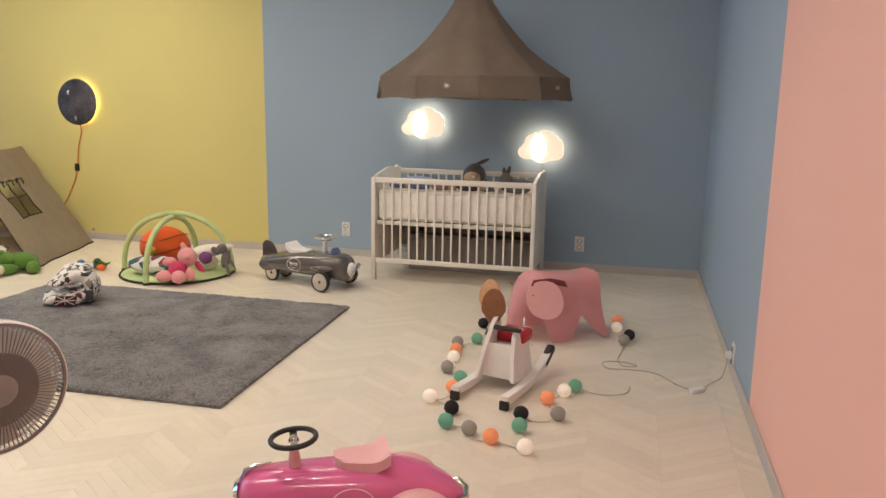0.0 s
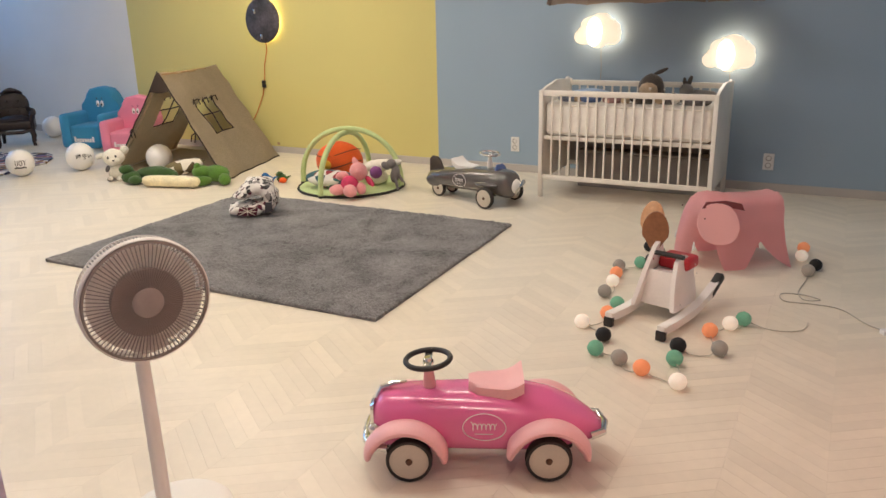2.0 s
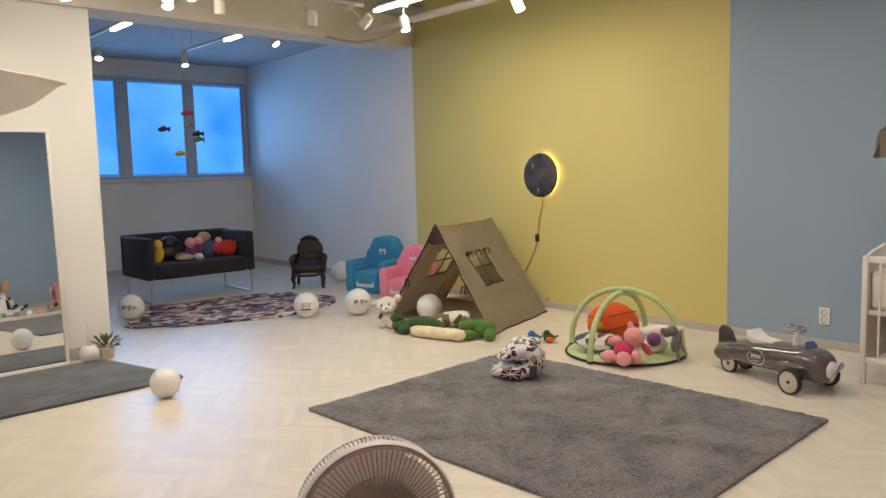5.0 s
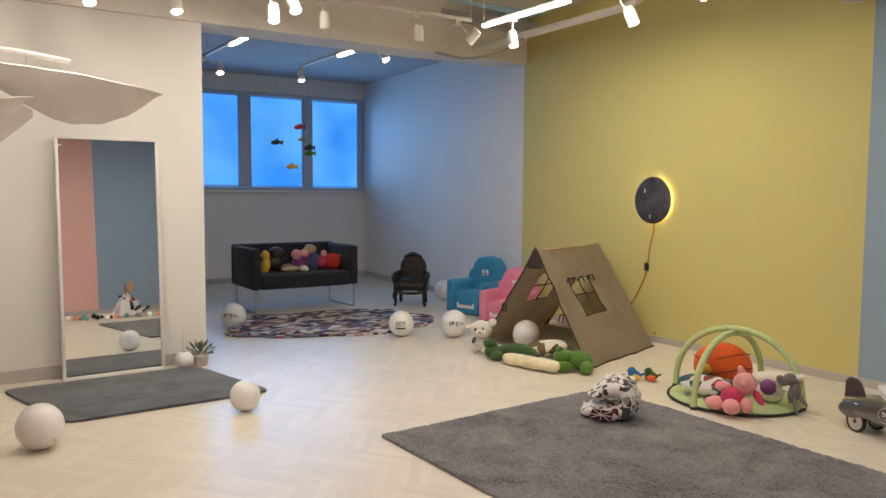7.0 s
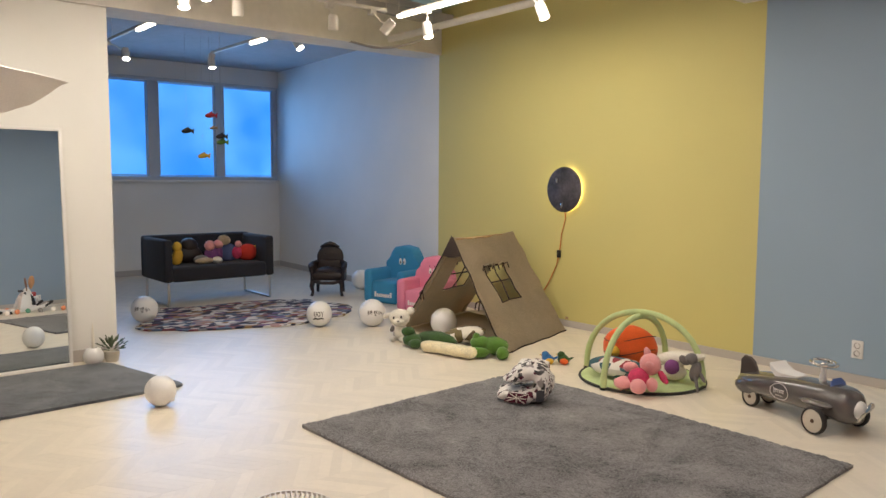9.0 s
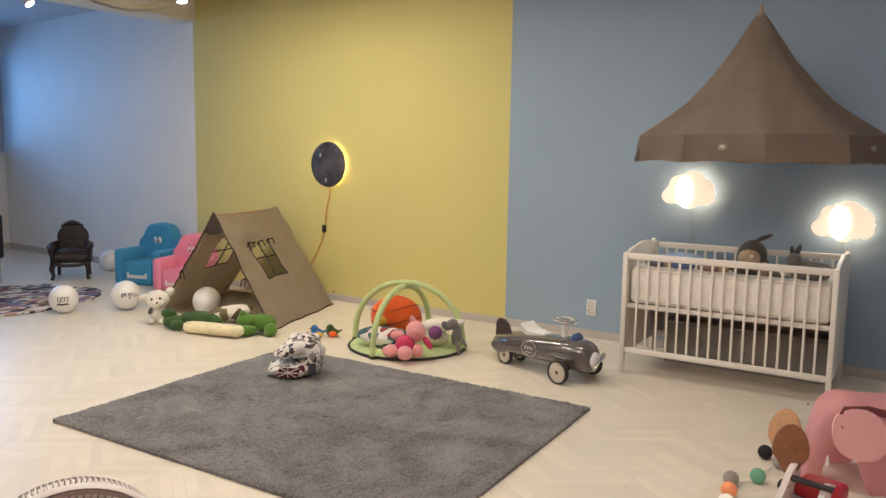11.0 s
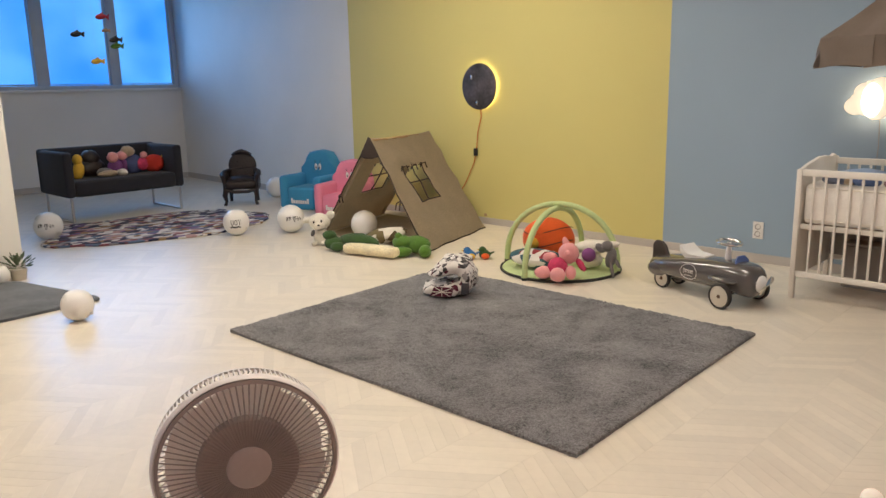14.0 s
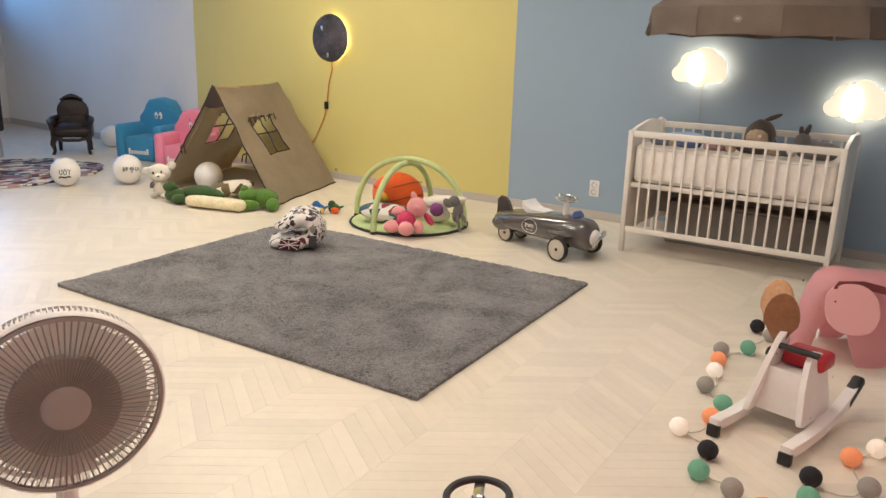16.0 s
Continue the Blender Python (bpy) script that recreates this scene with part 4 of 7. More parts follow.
def build_grey_car():
    c = thing("ride_on_plane", pose(-2.133, 5.259, 0, 0, 0, -15) @ Matrix.Scale(1.04, 4), "dark grey metal ride-on toy shaped like an aeroplane", "ride-on toy")
    keys = [(-0.415, 0.118, 0.018, 0.020, 1), (-0.40, 0.119, 0.046, 0.040, 0.95), (-0.35, 0.124, 0.074, 0.056, 0.9), (-0.24, 0.134, 0.098, 0.072, 0.85), (-0.1, 0.146, 0.112, 0.080, 0.82), (0.08, 0.156, 0.116, 0.086, 0.8),
            (0.24, 0.160, 0.116, 0.092, 0.78), (0.33, 0.152, 0.108, 0.094, 0.8), (0.375, 0.143, 0.086, 0.081, 0.85), (0.395, 0.140, 0.05, 0.05, 0.9)]
    body = part("body", loft(smooth_sections(keys, 44), 32), "grey_enamel", c)
    K = np.array(keys)

    def flank(x, z):
        zc, w, h = (float(np.interp(x, K[:, 0], K[:, i])) for i in (1, 2, 3))
        s = min(0.98, abs(z - zc) / h)
        return -w * (1 - s ** 2.4) ** 0.42 - 0.002
    badge(body, pose(-0.02, 0, 0.15), 0.062, 0.045, flank)
    part("nose_cap", lathe([(0.050, 0.0), (0.047, 0.012), (0.028, 0.026), (0, 0.03)], 20, m=pose(0.388, 0, 0.145, 0, 90)), "white_plastic", c)
    for a in (35, 215):
        q = pose(0.424, 0, 0.142, a)
        part("propeller_blade", slab([(-0.007, 0.0), (0.007, 0.0), (0.017, 0.035), (0.015, 0.062), (0.0, 0.074), (-0.014, 0.062), (-0.014, 0.03)], 0.005, 0.0015, m=q @ pose(0, 0, 0, 0, 70)), "chrome", c)
    part("tail_fin", slab([(-0.405, 0.13), (-0.27, 0.165), (-0.275, 0.20), (-0.30, 0.25), (-0.33, 0.272), (-0.375, 0.275), (-0.40, 0.25)], 0.024, 0.008, m=pose(0, 0.012, 0, 90)), "dark_fin", c)
    for y in (-1, 1):
        part("stub_wing", ball(0.10, 0.05, 0.022, m=pose(0.22, 0.105 * y, 0.152)), "grey_enamel", c)
        part("wheel_fairing", ball(0.10, 0.032, 0.05, m=pose(-0.29, 0.062 * y, 0.108)), "grey_enamel", c)
        toy_wheel("wheel", 0.255, 0.165 * y, 0.072, 0.03, c, "cream")
        toy_wheel("wheel", -0.255, 0.072 * y, 0.060, 0.026, c, "cream")
    part("axle", tube([(0.255, -0.17, 0.072), (0.255, 0.17, 0.072)], 0.007, 8), "black", c)
    part("axle", tube([(-0.255, -0.085, 0.062), (-0.255, 0.085, 0.062)], 0.007, 8), "black", c)
    seat = bmesh.new()
    rows = []
    for k in range(13):
        f = k / 12
        x = -0.135 + 0.175 * f
        z = 0.243 + 0.042 * max(0.0, 1 - f / 0.42) ** 1.6 - 0.004 * f
        w = 0.066 - 0.030 * max(0.0, f - 0.35)
        rows.append([seat.verts.new((x, w * math.cos(a), z + (0.004 if math.sin(a) > 0 else -0.038) * (1 if abs(math.sin(a)) > 0.3 else 0.2))) for a in [2 * math.pi * q / 16 for q in range(16)]])
    for p, q in zip(rows, rows[1:]):
        for k in range(16):
            seat.faces.new((p[k], p[(k + 1) % 16], q[(k + 1) % 16], q[k]))
    seat.faces.new(rows[0]); seat.faces.new(rows[-1][::-1])
    bmesh.ops.recalc_face_normals(seat, faces=seat.faces[:])
    part("seat", seat, "white_plastic", c, "white plastic saddle")
    steering(c, 0.165, 0.235, 0.335, 0.066, 6, "white_plastic", "chrome", "chrome")
    part("windscreen", slab([(-0.06, 0), (0.06, 0), (0.055, 0.03), (0.03, 0.055), (-0.03, 0.055), (-0.055, 0.03)], 0.008, 0.002, m=pose(0.262, 0, 0.228, 75, 0, 90)), "blue_plastic", c, "small blue windscreen")


build_grey_car()


def build_elephant():
    c = thing("elephant_stool", pose(-0.165, 4.535, 0, 0, 0, 33) @ Matrix.Diagonal((0.86, 0.93, 0.95, 1)), "pink moulded plastic elephant stool for a child", "elephant stool")
    L, W, H = 0.19, 0.160, 0.400
    bm = bmesh.new()
    nu, nv = 36, 40
    g = []
    for i in range(nu + 1):
        u = -1 + 2 * i / nu
        x = L * u + 0.005 - 0.06 * max(0.0, -u)
        # side edge: front leg, a short arch, then a long slope to the rear foot
        if u < -0.72:
            zb = 0.16 * ((-0.72 - u) / 0.28) ** 1.4
        elif u < -0.22:
            zb = 0.004 * ((u + 0.47) / 0.25) ** 2
        elif u < 0.22:
            k = (u + 0.22) / 0.44
            zb = 0.004 + 0.150 * (k * k * (3 - 2 * k)) ** 0.75
        else:
            zb = 0.154 * (1 - (u - 0.22) / 0.78) ** 1.15
        gap = min(1.0, zb / 0.154)
        top = H - 0.010 * (1 - u * u)
        half = W * (1 - 0.10 * gap)
        row = []
        for j in range(nv + 1):
            v = -1 + 2 * j / nv
            av = abs(v)
            if av < 0.42:
                y, z = half * 0.80 * v / 0.42, top - 0.03 * (av / 0.42) ** 4
            else:
                f = (av - 0.42) / 0.58
                y = math.copysign(half * (0.80 + 0.20 * min(1, f * 2.2) + 0.18 * f), v)
                z = (top - 0.03) * (1 - f) + zb * f
            sweep = (0.055 * (1 - z / H) - 0.03 * math.sin(math.pi * z / H)) * max(0.0, u - 0.4) / 0.6
            row.append(bm.verts.new((x + sweep, y, z)))
        g.append(row)
    for i in range(nu):
        for j in range(nv):
            bm.faces.new((g[i][j], g[i + 1][j], g[i + 1][j + 1], g[i][j + 1]))
    bmesh.ops.solidify(bm, geom=bm.faces[:], thickness=0.012)
    part("body", bm, "pink_shell", c)
    # rear panel of the body
    part("rump", slab([(-0.15, 0.17), (0.15, 0.17), (0.14, 0.33), (0.11, 0.385), (-0.11, 0.385), (-0.14, 0.33)], 0.012, 0.004, m=pose(0.184, 0, 0, 90, 0, 90)), "pink_shell", c)
    part("tail", box(0.195, -0.012, 0.375, 0.228, 0.012, 0.395, 0.005), "pink_shell", c)
    # head: forehead and trunk in one rounded shell
    bm = bmesh.new()
    path = [(-0.12, 0.395), (-0.20, 0.408), (-0.27, 0.405), (-0.325, 0.375), (-0.36, 0.32), (-0.385, 0.25), (-0.405, 0.17), (-0.415, 0.09), (-0.415, 0.0)]
    width = [0.145, 0.146, 0.142, 0.132, 0.118, 0.10, 0.082, 0.068, 0.06]
    deep = [0.03, 0.06, 0.10, 0.13, 0.13, 0.11, 0.09, 0.07, 0.06]
    rows = []
    for k, ((x, z), w, dp) in enumerate(zip(path, width, deep)):
        a, b = path[max(0, k - 1)], path[min(len(path) - 1, k + 1)]
        tx, tz = b[0] - a[0], b[1] - a[1]
        ln = math.hypot(tx, tz)
        nx, nz = -tz / ln, tx / ln
        row = []
        for j in range(21):
            th = radians(-92 + 184 * j / 20)
            row.append(bm.verts.new((x + nx * dp * (1 - math.cos(th)), w * math.copysign(abs(math.sin(th)) ** 0.8, th), max(0.0, z + nz * dp * (1 - math.cos(th))))))
        rows.append(row)
    for p, q in zip(rows, rows[1:]):
        for j in range(20):
            bm.faces.new((p[j], q[j], q[j + 1], p[j + 1]))
    bmesh.ops.solidify(bm, geom=bm.faces[:], thickness=0.008)
    head = part("head", bm, "pink_shell", c)
    for s in (-1, 1):
        ear = []
        for k in range(32):
            a = 2 * math.pi * k / 32
            ca, sa = math.cos(a), math.sin(a)
            ear.append((-0.232 + 0.122 * math.copysign(abs(ca) ** 0.85, ca) - 0.02 * sa, 0.268 + 0.118 * math.copysign(abs(sa) ** 0.85, sa)))
        part("ear", slab(ear, 0.012, 0.004, m=Matrix.Translation((-0.34 if s < 0 else -0.285, -0.140 if s < 0 else 0.140, 0 if s < 0 else -0.03)) @ pose(0, 0, 0, 0, 0, 13 if s > 0 else -13) @ pose(0.34, 0, 0, 90)), "pink_shell", c)
        part("eye", lathe([(0.005, 0), (0.004, 0.002), (0, 0.002)], 10, m=pose(-0.318, s * 0.1595, 0.30, 90 if s < 0 else -90)), "hole", c)
        part("tusk", lathe([(0.008, 0), (0.007, 0.03), (0, 0.05)], 10, m=pose(-0.36, s * 0.13, 0.115)), "white_plastic", head, "small white tusk")
    # a dark slab on the flank stands for the shade in the ear gap
    part("ear_gap_shade", slab([(-0.335, 0.352), (-0.315, 0.388), (-0.20, 0.396), (-0.105, 0.378), (-0.085, 0.340), (-0.15, 0.352), (-0.25, 0.358)], 0.006, 0.001, m=Matrix.Translation((-0.34, -0.148, 0.004)) @ pose(0, 0, 0, 0, 0, -9) @ pose(0.34, 0, 0, 90)), "hole", c, "dark slab standing for the shaded gap between ear and back")
    return c


build_elephant()


def build_rocker():
    c = thing("rocking_rabbit", pose(-0.345, 3.565, 0, 0, 0, -14) @ Matrix.Diagonal((1.03, 0.90, 0.86, 1)), "white wooden rocking rabbit with brown plywood ears", "rocking toy")
    for x in (-0.135, 0.105):
        arcp = []
        for k in range(13):
            y = -0.31 + 0.62 * k / 12
            arcp.append((y, 0.02 + 0.62 * max(0.0, y + 0.05) ** 2 + 0.35 * max(0.0, -y - 0.1) ** 2))
        up = [(y, z + 0.042) for y, z in arcp]
        w = 0.038
        run = part("runner", slab(arcp + up[::-1], w, 0.008, m=Matrix.Translation((x - w / 2, 0, 0)) @ Matrix(((0, 0, 1, 0), (1, 0, 0, 0), (0, 1, 0, 0), (0, 0, 0, 1)))), "warm_white", c)
        part("front_foot", box(x - 0.02, -0.318, 0, x + 0.02, -0.285, 0.052, 0.006), "black", run, "black rubber foot")
        y0, z0 = arcp[-1]
        part("grip", box(-0.021, -0.09, 0, 0.021, 0.07, 0.044, 0.012, 3, m=pose(x, y0, z0 - 0.004, 28)), "black", run, "black end grip")
        tall = x < 0
        pl = [(-0.13, 0.06), (0.13, 0.06), (0.135, 0.15), (0.125, 0.24), (0.09, 0.31), (0.03, 0.33), (-0.03, 0.30), (-0.085, 0.20)] if not tall else [(-0.14, 0.06), (0.12, 0.06), (0.10, 0.22), (0.06, 0.34), (0.02, 0.405), (-0.03, 0.375), (-0.08, 0.26)]
        sp = part("side_plate", slab(rounded(pl, 0.022), 0.02, 0.006, m=Matrix.Translation((x + (0.012 if x < 0 else -0.032), 0, 0.01)) @ pose(0, 0, 0, 0, 8 if x < 0 else -8) @ Matrix(((0, 0, 1, 0), (1, 0, 0, 0), (0, 1, 0, 0), (0, 0, 0, 1)))), "warm_white", c)
        for y, z in ((0.06, 0.29), (0.085, 0.235), (-0.08, 0.11)):
            part("screw", lathe([(0.005, 0.0), (0.004, 0.002), (0, 0.002)], 8, m=pose(x + (0.033 if x < 0 else -0.013), y, z, 0, 90)), "steel", sp)
    part("front_panel", slab([(-0.115, 0.07), (0.085, 0.07), (0.05, 0.26), (-0.08, 0.26)], 0.018, 0.004, m=pose(0, -0.06, 0, 86)), "warm_white", c)
    part("seat", box(-0.085, -0.02, 0.22, 0.055, 0.16, 0.245, 0.006), "warm_white", c)
    part("seat_pad", box(-0.07, 0.03, 0.2455, 0.075, 0.16, 0.315, 0.02, 3), "red", c, "red vinyl seat pad")
    part("handlebar", tube([(-0.06, -0.03, 0.345), (0.0, -0.03, 0.345), (0.075, -0.03, 0.345)], 0.013, 12), "black", c, "black handlebar")
    for x, mt, dy, rz, tl in ((-0.115, "ear_wood", 0.06, -8, -8), (-0.075, "ear_dark", 0.0, 24, 4)):
        o = [(0.058 * math.cos(t * math.pi / 12) * (1 - 0.22 * math.cos(t * math.pi / 12 - 1.57) * -1 * 0), 0.108 * math.sin(t * math.pi / 12)) for t in range(24)]
        o = [(a * (0.72 if b < -0.03 else 1), b) for a, b in o]
        part("ear", slab(o, 0.012, 0.003, m=pose(x, dy, 0.48 if mt == "ear_wood" else 0.45, 90 + tl, 0, rz)), mt, c, "brown plywood ear")
    part("eye", lathe([(0.02, 0), (0.018, 0.004), (0, 0.006)], 16, m=pose(-0.066, -0.035, 0.31, 0, 98)), "red", c)
    part("eye", lathe([(0.02, 0), (0.018, 0.004), (0, 0.006)], 16, m=pose(-0.088, -0.035, 0.31, 0, -82)), "black", c)
    part("face_patch", slab([(0.05, 0.10), (0.115, 0.10), (0.09, 0.24), (0.05, 0.28)], 0.004, m=Matrix.Translation((-0.128, 0, 0.01)) @ pose(0, 0, 0, 0, 8) @ Matrix(((0, 0, 1, 0), (1, 0, 0, 0), (0, 1, 0, 0), (0, 0, 0, 1)))), "black", c, "black painted patch")


build_rocker()

# ---- string of cotton balls ----
COTTON = {
    "cream": mat("cream_cotton", (0.88, 0.79, 0.71), 0.9, var=0.05, grain=0.03, gscale=160, bump=0.4),
    "orange": mat("orange_cotton", (0.82, 0.27, 0.12), 0.9, var=0.05, grain=0.03, gscale=160, bump=0.4),
    "grey": mat("grey_cotton", (0.27, 0.24, 0.21), 0.9, var=0.05, grain=0.03, gscale=160, bump=0.4),
    "green": mat("mint_cotton", (0.12, 0.30, 0.19), 0.9, var=0.05, grain=0.03, gscale=160, bump=0.4),
    "black": mat("black_cotton", (0.012, 0.012, 0.014), 0.8, var=0.05, grain=0.03, gscale=160, bump=0.4),
}
# the balls are lit from within by small bulbs
for _k, _e in (("cream", 0.22), ("orange", 0.16), ("green", 0.10), ("grey", 0.06)):
    _b = COTTON[_k].node_tree.nodes["Principled BSDF"]
    _b.inputs["Emission Color"].default_value = {"cream": (1.0, 0.85, 0.66, 1), "orange": (1.0, 0.42, 0.20, 1), "green": (0.35, 0.75, 0.50, 1), "grey": (0.75, 0.66, 0.55, 1)}[_k]
    _b.inputs["Emission Strength"].default_value = _e
STRING = [
    (0.150, 4.80, "orange"), (0.150, 4.64, "cream"), (0.225, 4.50, "black"), (0.196, 4.39, "grey"),
    (-0.017, 3.583, "green"), (-0.062, 3.508, "cream"), (-0.128, 3.396, "orange"), (-0.063, 3.226, "grey"), (-0.218, 3.187, "black"), (-0.206, 3.06, "green"),
    (-0.155, 2.865, "cream"), (-0.302, 2.924, "orange"), (-0.402, 2.976, "grey"), (-0.512, 3.022, "green"), (-0.521, 3.165, "black"), (-0.646, 3.268, "cream"),
    (-0.573, 3.41, "orange"), (-0.566, 3.545, "green"), (-0.663, 3.672, "grey"), (-0.668, 3.835, "cream"), (-0.685, 3.962, "orange"), (-0.704, 4.085, "grey"),
    (-0.613, 4.18, "green"), (-0.56, 4.40, "grey"), (-0.637, 4.49, "black")]
for _n, (_x, _y, _c) in enumerate(STRING):
    _t = tagged(obj("cotton_ball", ball(0.033, 0.033, 0.032, lump=0.05, freq=2, m=pose(_x, _y, 0.032), u=18, v=12), COTTON[_c], True), f"round {_c} cotton ball of a light string on the floor", "light ball", "string of cotton balls")
_pt = []
for (_x, _y, _c), (_x2, _y2, _) in zip(STRING[4:], STRING[5:]):
    _d = Vector((_x2 - _x, _y2 - _y, 0))
    _s = Vector((-_d.y, _d.x, 0)).normalized() * 0.04 * random.uniform(-1, 1)
    for _f in (0, 0.25, 0.5, 0.75):
        _q = Vector((_x, _y, 0.004)) + _d * _f + _s * math.sin(math.pi * _f)
        _pt.append((_q.x, _q.y, 0.03 if _f == 0 else 0.006))
tagged(obj("string_cable", tube(_pt, 0.0022, 5), "clear_cable", True), "thin clear cable linking the cotton balls", "cable")


def cable(name, pts, r, material, label, sub=6):
    """A loose cable: a soft curve through its points."""
    P = [Vector(p) for p in pts]
    out = []
    for i in range(len(P) - 1):
        a, b, c, d = P[max(i - 1, 0)], P[i], P[i + 1], P[min(i + 2, len(P) - 1)]
        for k in range(sub):
            t = k / sub
            out.append(0.5 * ((2 * b) + (c - a) * t + (2 * a - 5 * b + 4 * c - d) * t * t + (3 * b - a - 3 * c + d) * t ** 3))
    out.append(P[-1])
    return tagged(obj(name, tube(out, r, 6), material, True), label, "cable")


cable("power_cable", [(RIGHT - 0.03, 4.06, 0.10), (0.68, 3.93, 0.03), (0.61, 3.86, 0.004), (0.56, 3.76, 0.006), (0.47, 3.80, 0.004), (0.36, 3.95, 0.004), (0.24, 3.97, 0.004), (0.12, 3.96, 0.004), (0.10, 4.06, 0.004), (0.2, 4.08, 0.004), (0.27, 4.04, 0.004), (0.2, 4.0, 0.009), (0.17, 4.12, 0.004), (0.19, 4.28, 0.004), (0.196, 4.38, 0.004)], 0.0026, "clear_cable", "thin pale cable lying in loops on the floor")
cable("loose_cable", [(-0.01, 3.6, 0.02), (0.07, 3.58, 0.004), (0.15, 3.58, 0.004), (0.22, 3.63, 0.004), (0.235, 3.72, 0.004)], 0.0024, "clear_cable", "thin pale cable end on the floor")
_t = thing("power_adapter", pose(0.545, 3.74, 0, 0, 0, 35), "small white power adapter lying on the floor", "adapter")
part("body", box(-0.035, -0.016, 0, 0.035, 0.016, 0.022, 0.004), "white_plastic", _t)
part("strain_relief", lathe([(0.008, 0), (0.005, 0.025), (0, 0.025)], 10, m=pose(0.035, 0, 0.011, 0, 90)), "white_plastic", _t)
_t = thing("wall_plug", pose(RIGHT - 0.012, 4.06, 0.10), "white plug in the low side outlet", "plug")
part("body", box(-0.03, -0.018, -0.018, 0, 0.018, 0.018, 0.006), "white_plastic", _t)

# ---- pedestal fan ----


def build_fan():
    c = thing("pedestal_fan", pose(-1.278, 1.483, 0), "white pedestal fan with a warm-grey front grille", "fan")
    part("base", lathe([(0, 0.028), (0.03, 0.026), (0.11, 0.020), (0.138, 0.012), (0.146, 0.004), (0.146, 0.0), (0, 0)], 48, m=pose(0.003, 0.047, 0)), "fan_shell", c)
    part("base_collar", lathe([(0.026, 0.026), (0.026, 0.034), (0.022, 0.036)], 20), "fan_hub", c)
    part("pole", tube([(0, 0, 0.02), (-0.004, 0.002, 0.3), (-0.010, 0.004, 0.56)], [0.021, 0.020, 0.018], 20), "fan_shell", c)
    ang = math.degrees(math.atan2(-0.43, 0.90))
    # head space: z runs out of the front along the axis
    h = pose(0.094, -0.040, 0.687, 0, 90, ang) @ Matrix.Scale(0.915, 4)
    R = 0.169
    part("motor", lathe([(0, -0.16), (0.04, -0.155), (0.06, -0.13), (0.065, -0.07), (0.05, -0.06), (0, -0.06)], 28, m=h), "fan_shell", c)
    part("neck", tube([(-0.010, 0.004, 0.55), (-0.018, 0.008, 0.62), h @ Vector((0, 0, -0.12))], [0.019, 0.024, 0.03], 14), "fan_shell", c)
    part("rim", lathe([(R - 0.003, 0.005), (R - 0.001, 0.008), (R + 0.003, 0.003), (R + 0.004, -0.006), (R + 0.001, -0.010), (R - 0.003, -0.006), (R - 0.003, 0.005)], 72, m=h), "fan_shell", c)
    part("inner_rim", lathe([(R - 0.010, 0.012), (R - 0.0035, 0.010), (R - 0.0035, 0.002), (R - 0.010, 0.002), (R - 0.010, 0.012)], 72, m=h), "fan_grey", c)
    part("side_ring", lathe([(R - 0.004, -0.046), (R + 0.001, -0.045), (R, -0.051), (R - 0.006, -0.052), (R - 0.004, -0.046)], 72, m=h), "fan_shell", c)
    part("hub", lathe([(0, 0.026), (0.036, 0.025), (0.041, 0.021), (0.041, 0.012), (0, 0.012)], 36, m=h), "fan_hub", c)
    part("centre_disc", lathe([(0.0385, 0.0165), (0.088, 0.0155), (0.092, 0.017), (0.095, 0.014), (0.092, 0.009), (0.0385, 0.009)], 56, m=h), "fan_grey", c)
    n = 84
    spokes = bmesh.new()
    sides = bmesh.new()
    for k in range(n):
        a = 2 * math.pi * k / n
        d = Vector((math.cos(a), math.sin(a), 0))
        tube([h @ (d * 0.038 + Vector((0, 0, 0.019))), h @ (d * 0.094 + Vector((0, 0, 0.017))), h @ (d * (R - 0.008) + Vector((0, 0, 0.009)))], 0.0013, 4, bm=spokes, cap=False)
    for k in range(110):
        a = 2 * math.pi * k / 110
        d = Vector((math.cos(a), math.sin(a), 0))
        tube([h @ (d * (R + 0.001) + Vector((0, 0, -0.008))), h @ (d * (R - 0.001) + Vector((0, 0, -0.048))), h @ (d * (R - 0.05) + Vector((0, 0, -0.085))), h @ (d * 0.06 + Vector((0, 0, -0.095)))], 0.0016, 4, bm=sides, cap=False)
    tagged(part("front_grille", spokes, "fan_grey", c, "warm grey radial bars"), kind="stuff")
    tagged(part("rear_grille", sides, "fan_shell", c), kind="stuff")
    for r in (0.075, 0.115, 0.14):
        part("rear_ring", tube([h @ Vector((r * math.cos(k * math.pi / 24), r * math.sin(k * math.pi / 24), -0.092 + 0.02 * (r > 0.12))) for k in range(48)], 0.0016, 4, closed=True), "fan_shell", c)
    for k in range(5):
        a0 = 2 * math.pi * k / 5
        bm = bmesh.new()
        g = []
        for i in range(9):
            r = 0.035 + 0.112 * i / 8
            row = []
            for j in range(8):
                a = a0 + (j / 7) * 1.5 + 0.5 * (r - 0.035)
                row.append(bm.verts.new(h @ Vector((r * math.cos(a), r * math.sin(a), -0.045 + 0.035 * (j / 7) * (0.4 + r / 0.16)))))
            g.append(row)
        for i in range(8):
            for j in range(7):
                bm.faces.new((g[i][j], g[i + 1][j], g[i + 1][j + 1], g[i][j + 1]))
        bmesh.ops.solidify(bm, geom=bm.faces[:], thickness=0.002)
        part("blade", bm, "fan_blade", c)
    part("blade_hub", lathe([(0, 0.0), (0.06, -0.002), (0.085, -0.008), (0.09, -0.016), (0.08, -0.03), (0.04, -0.06), (0, -0.06)], 36, m=h), "fan_grey", c)


build_fan()

# ---- play tent ----


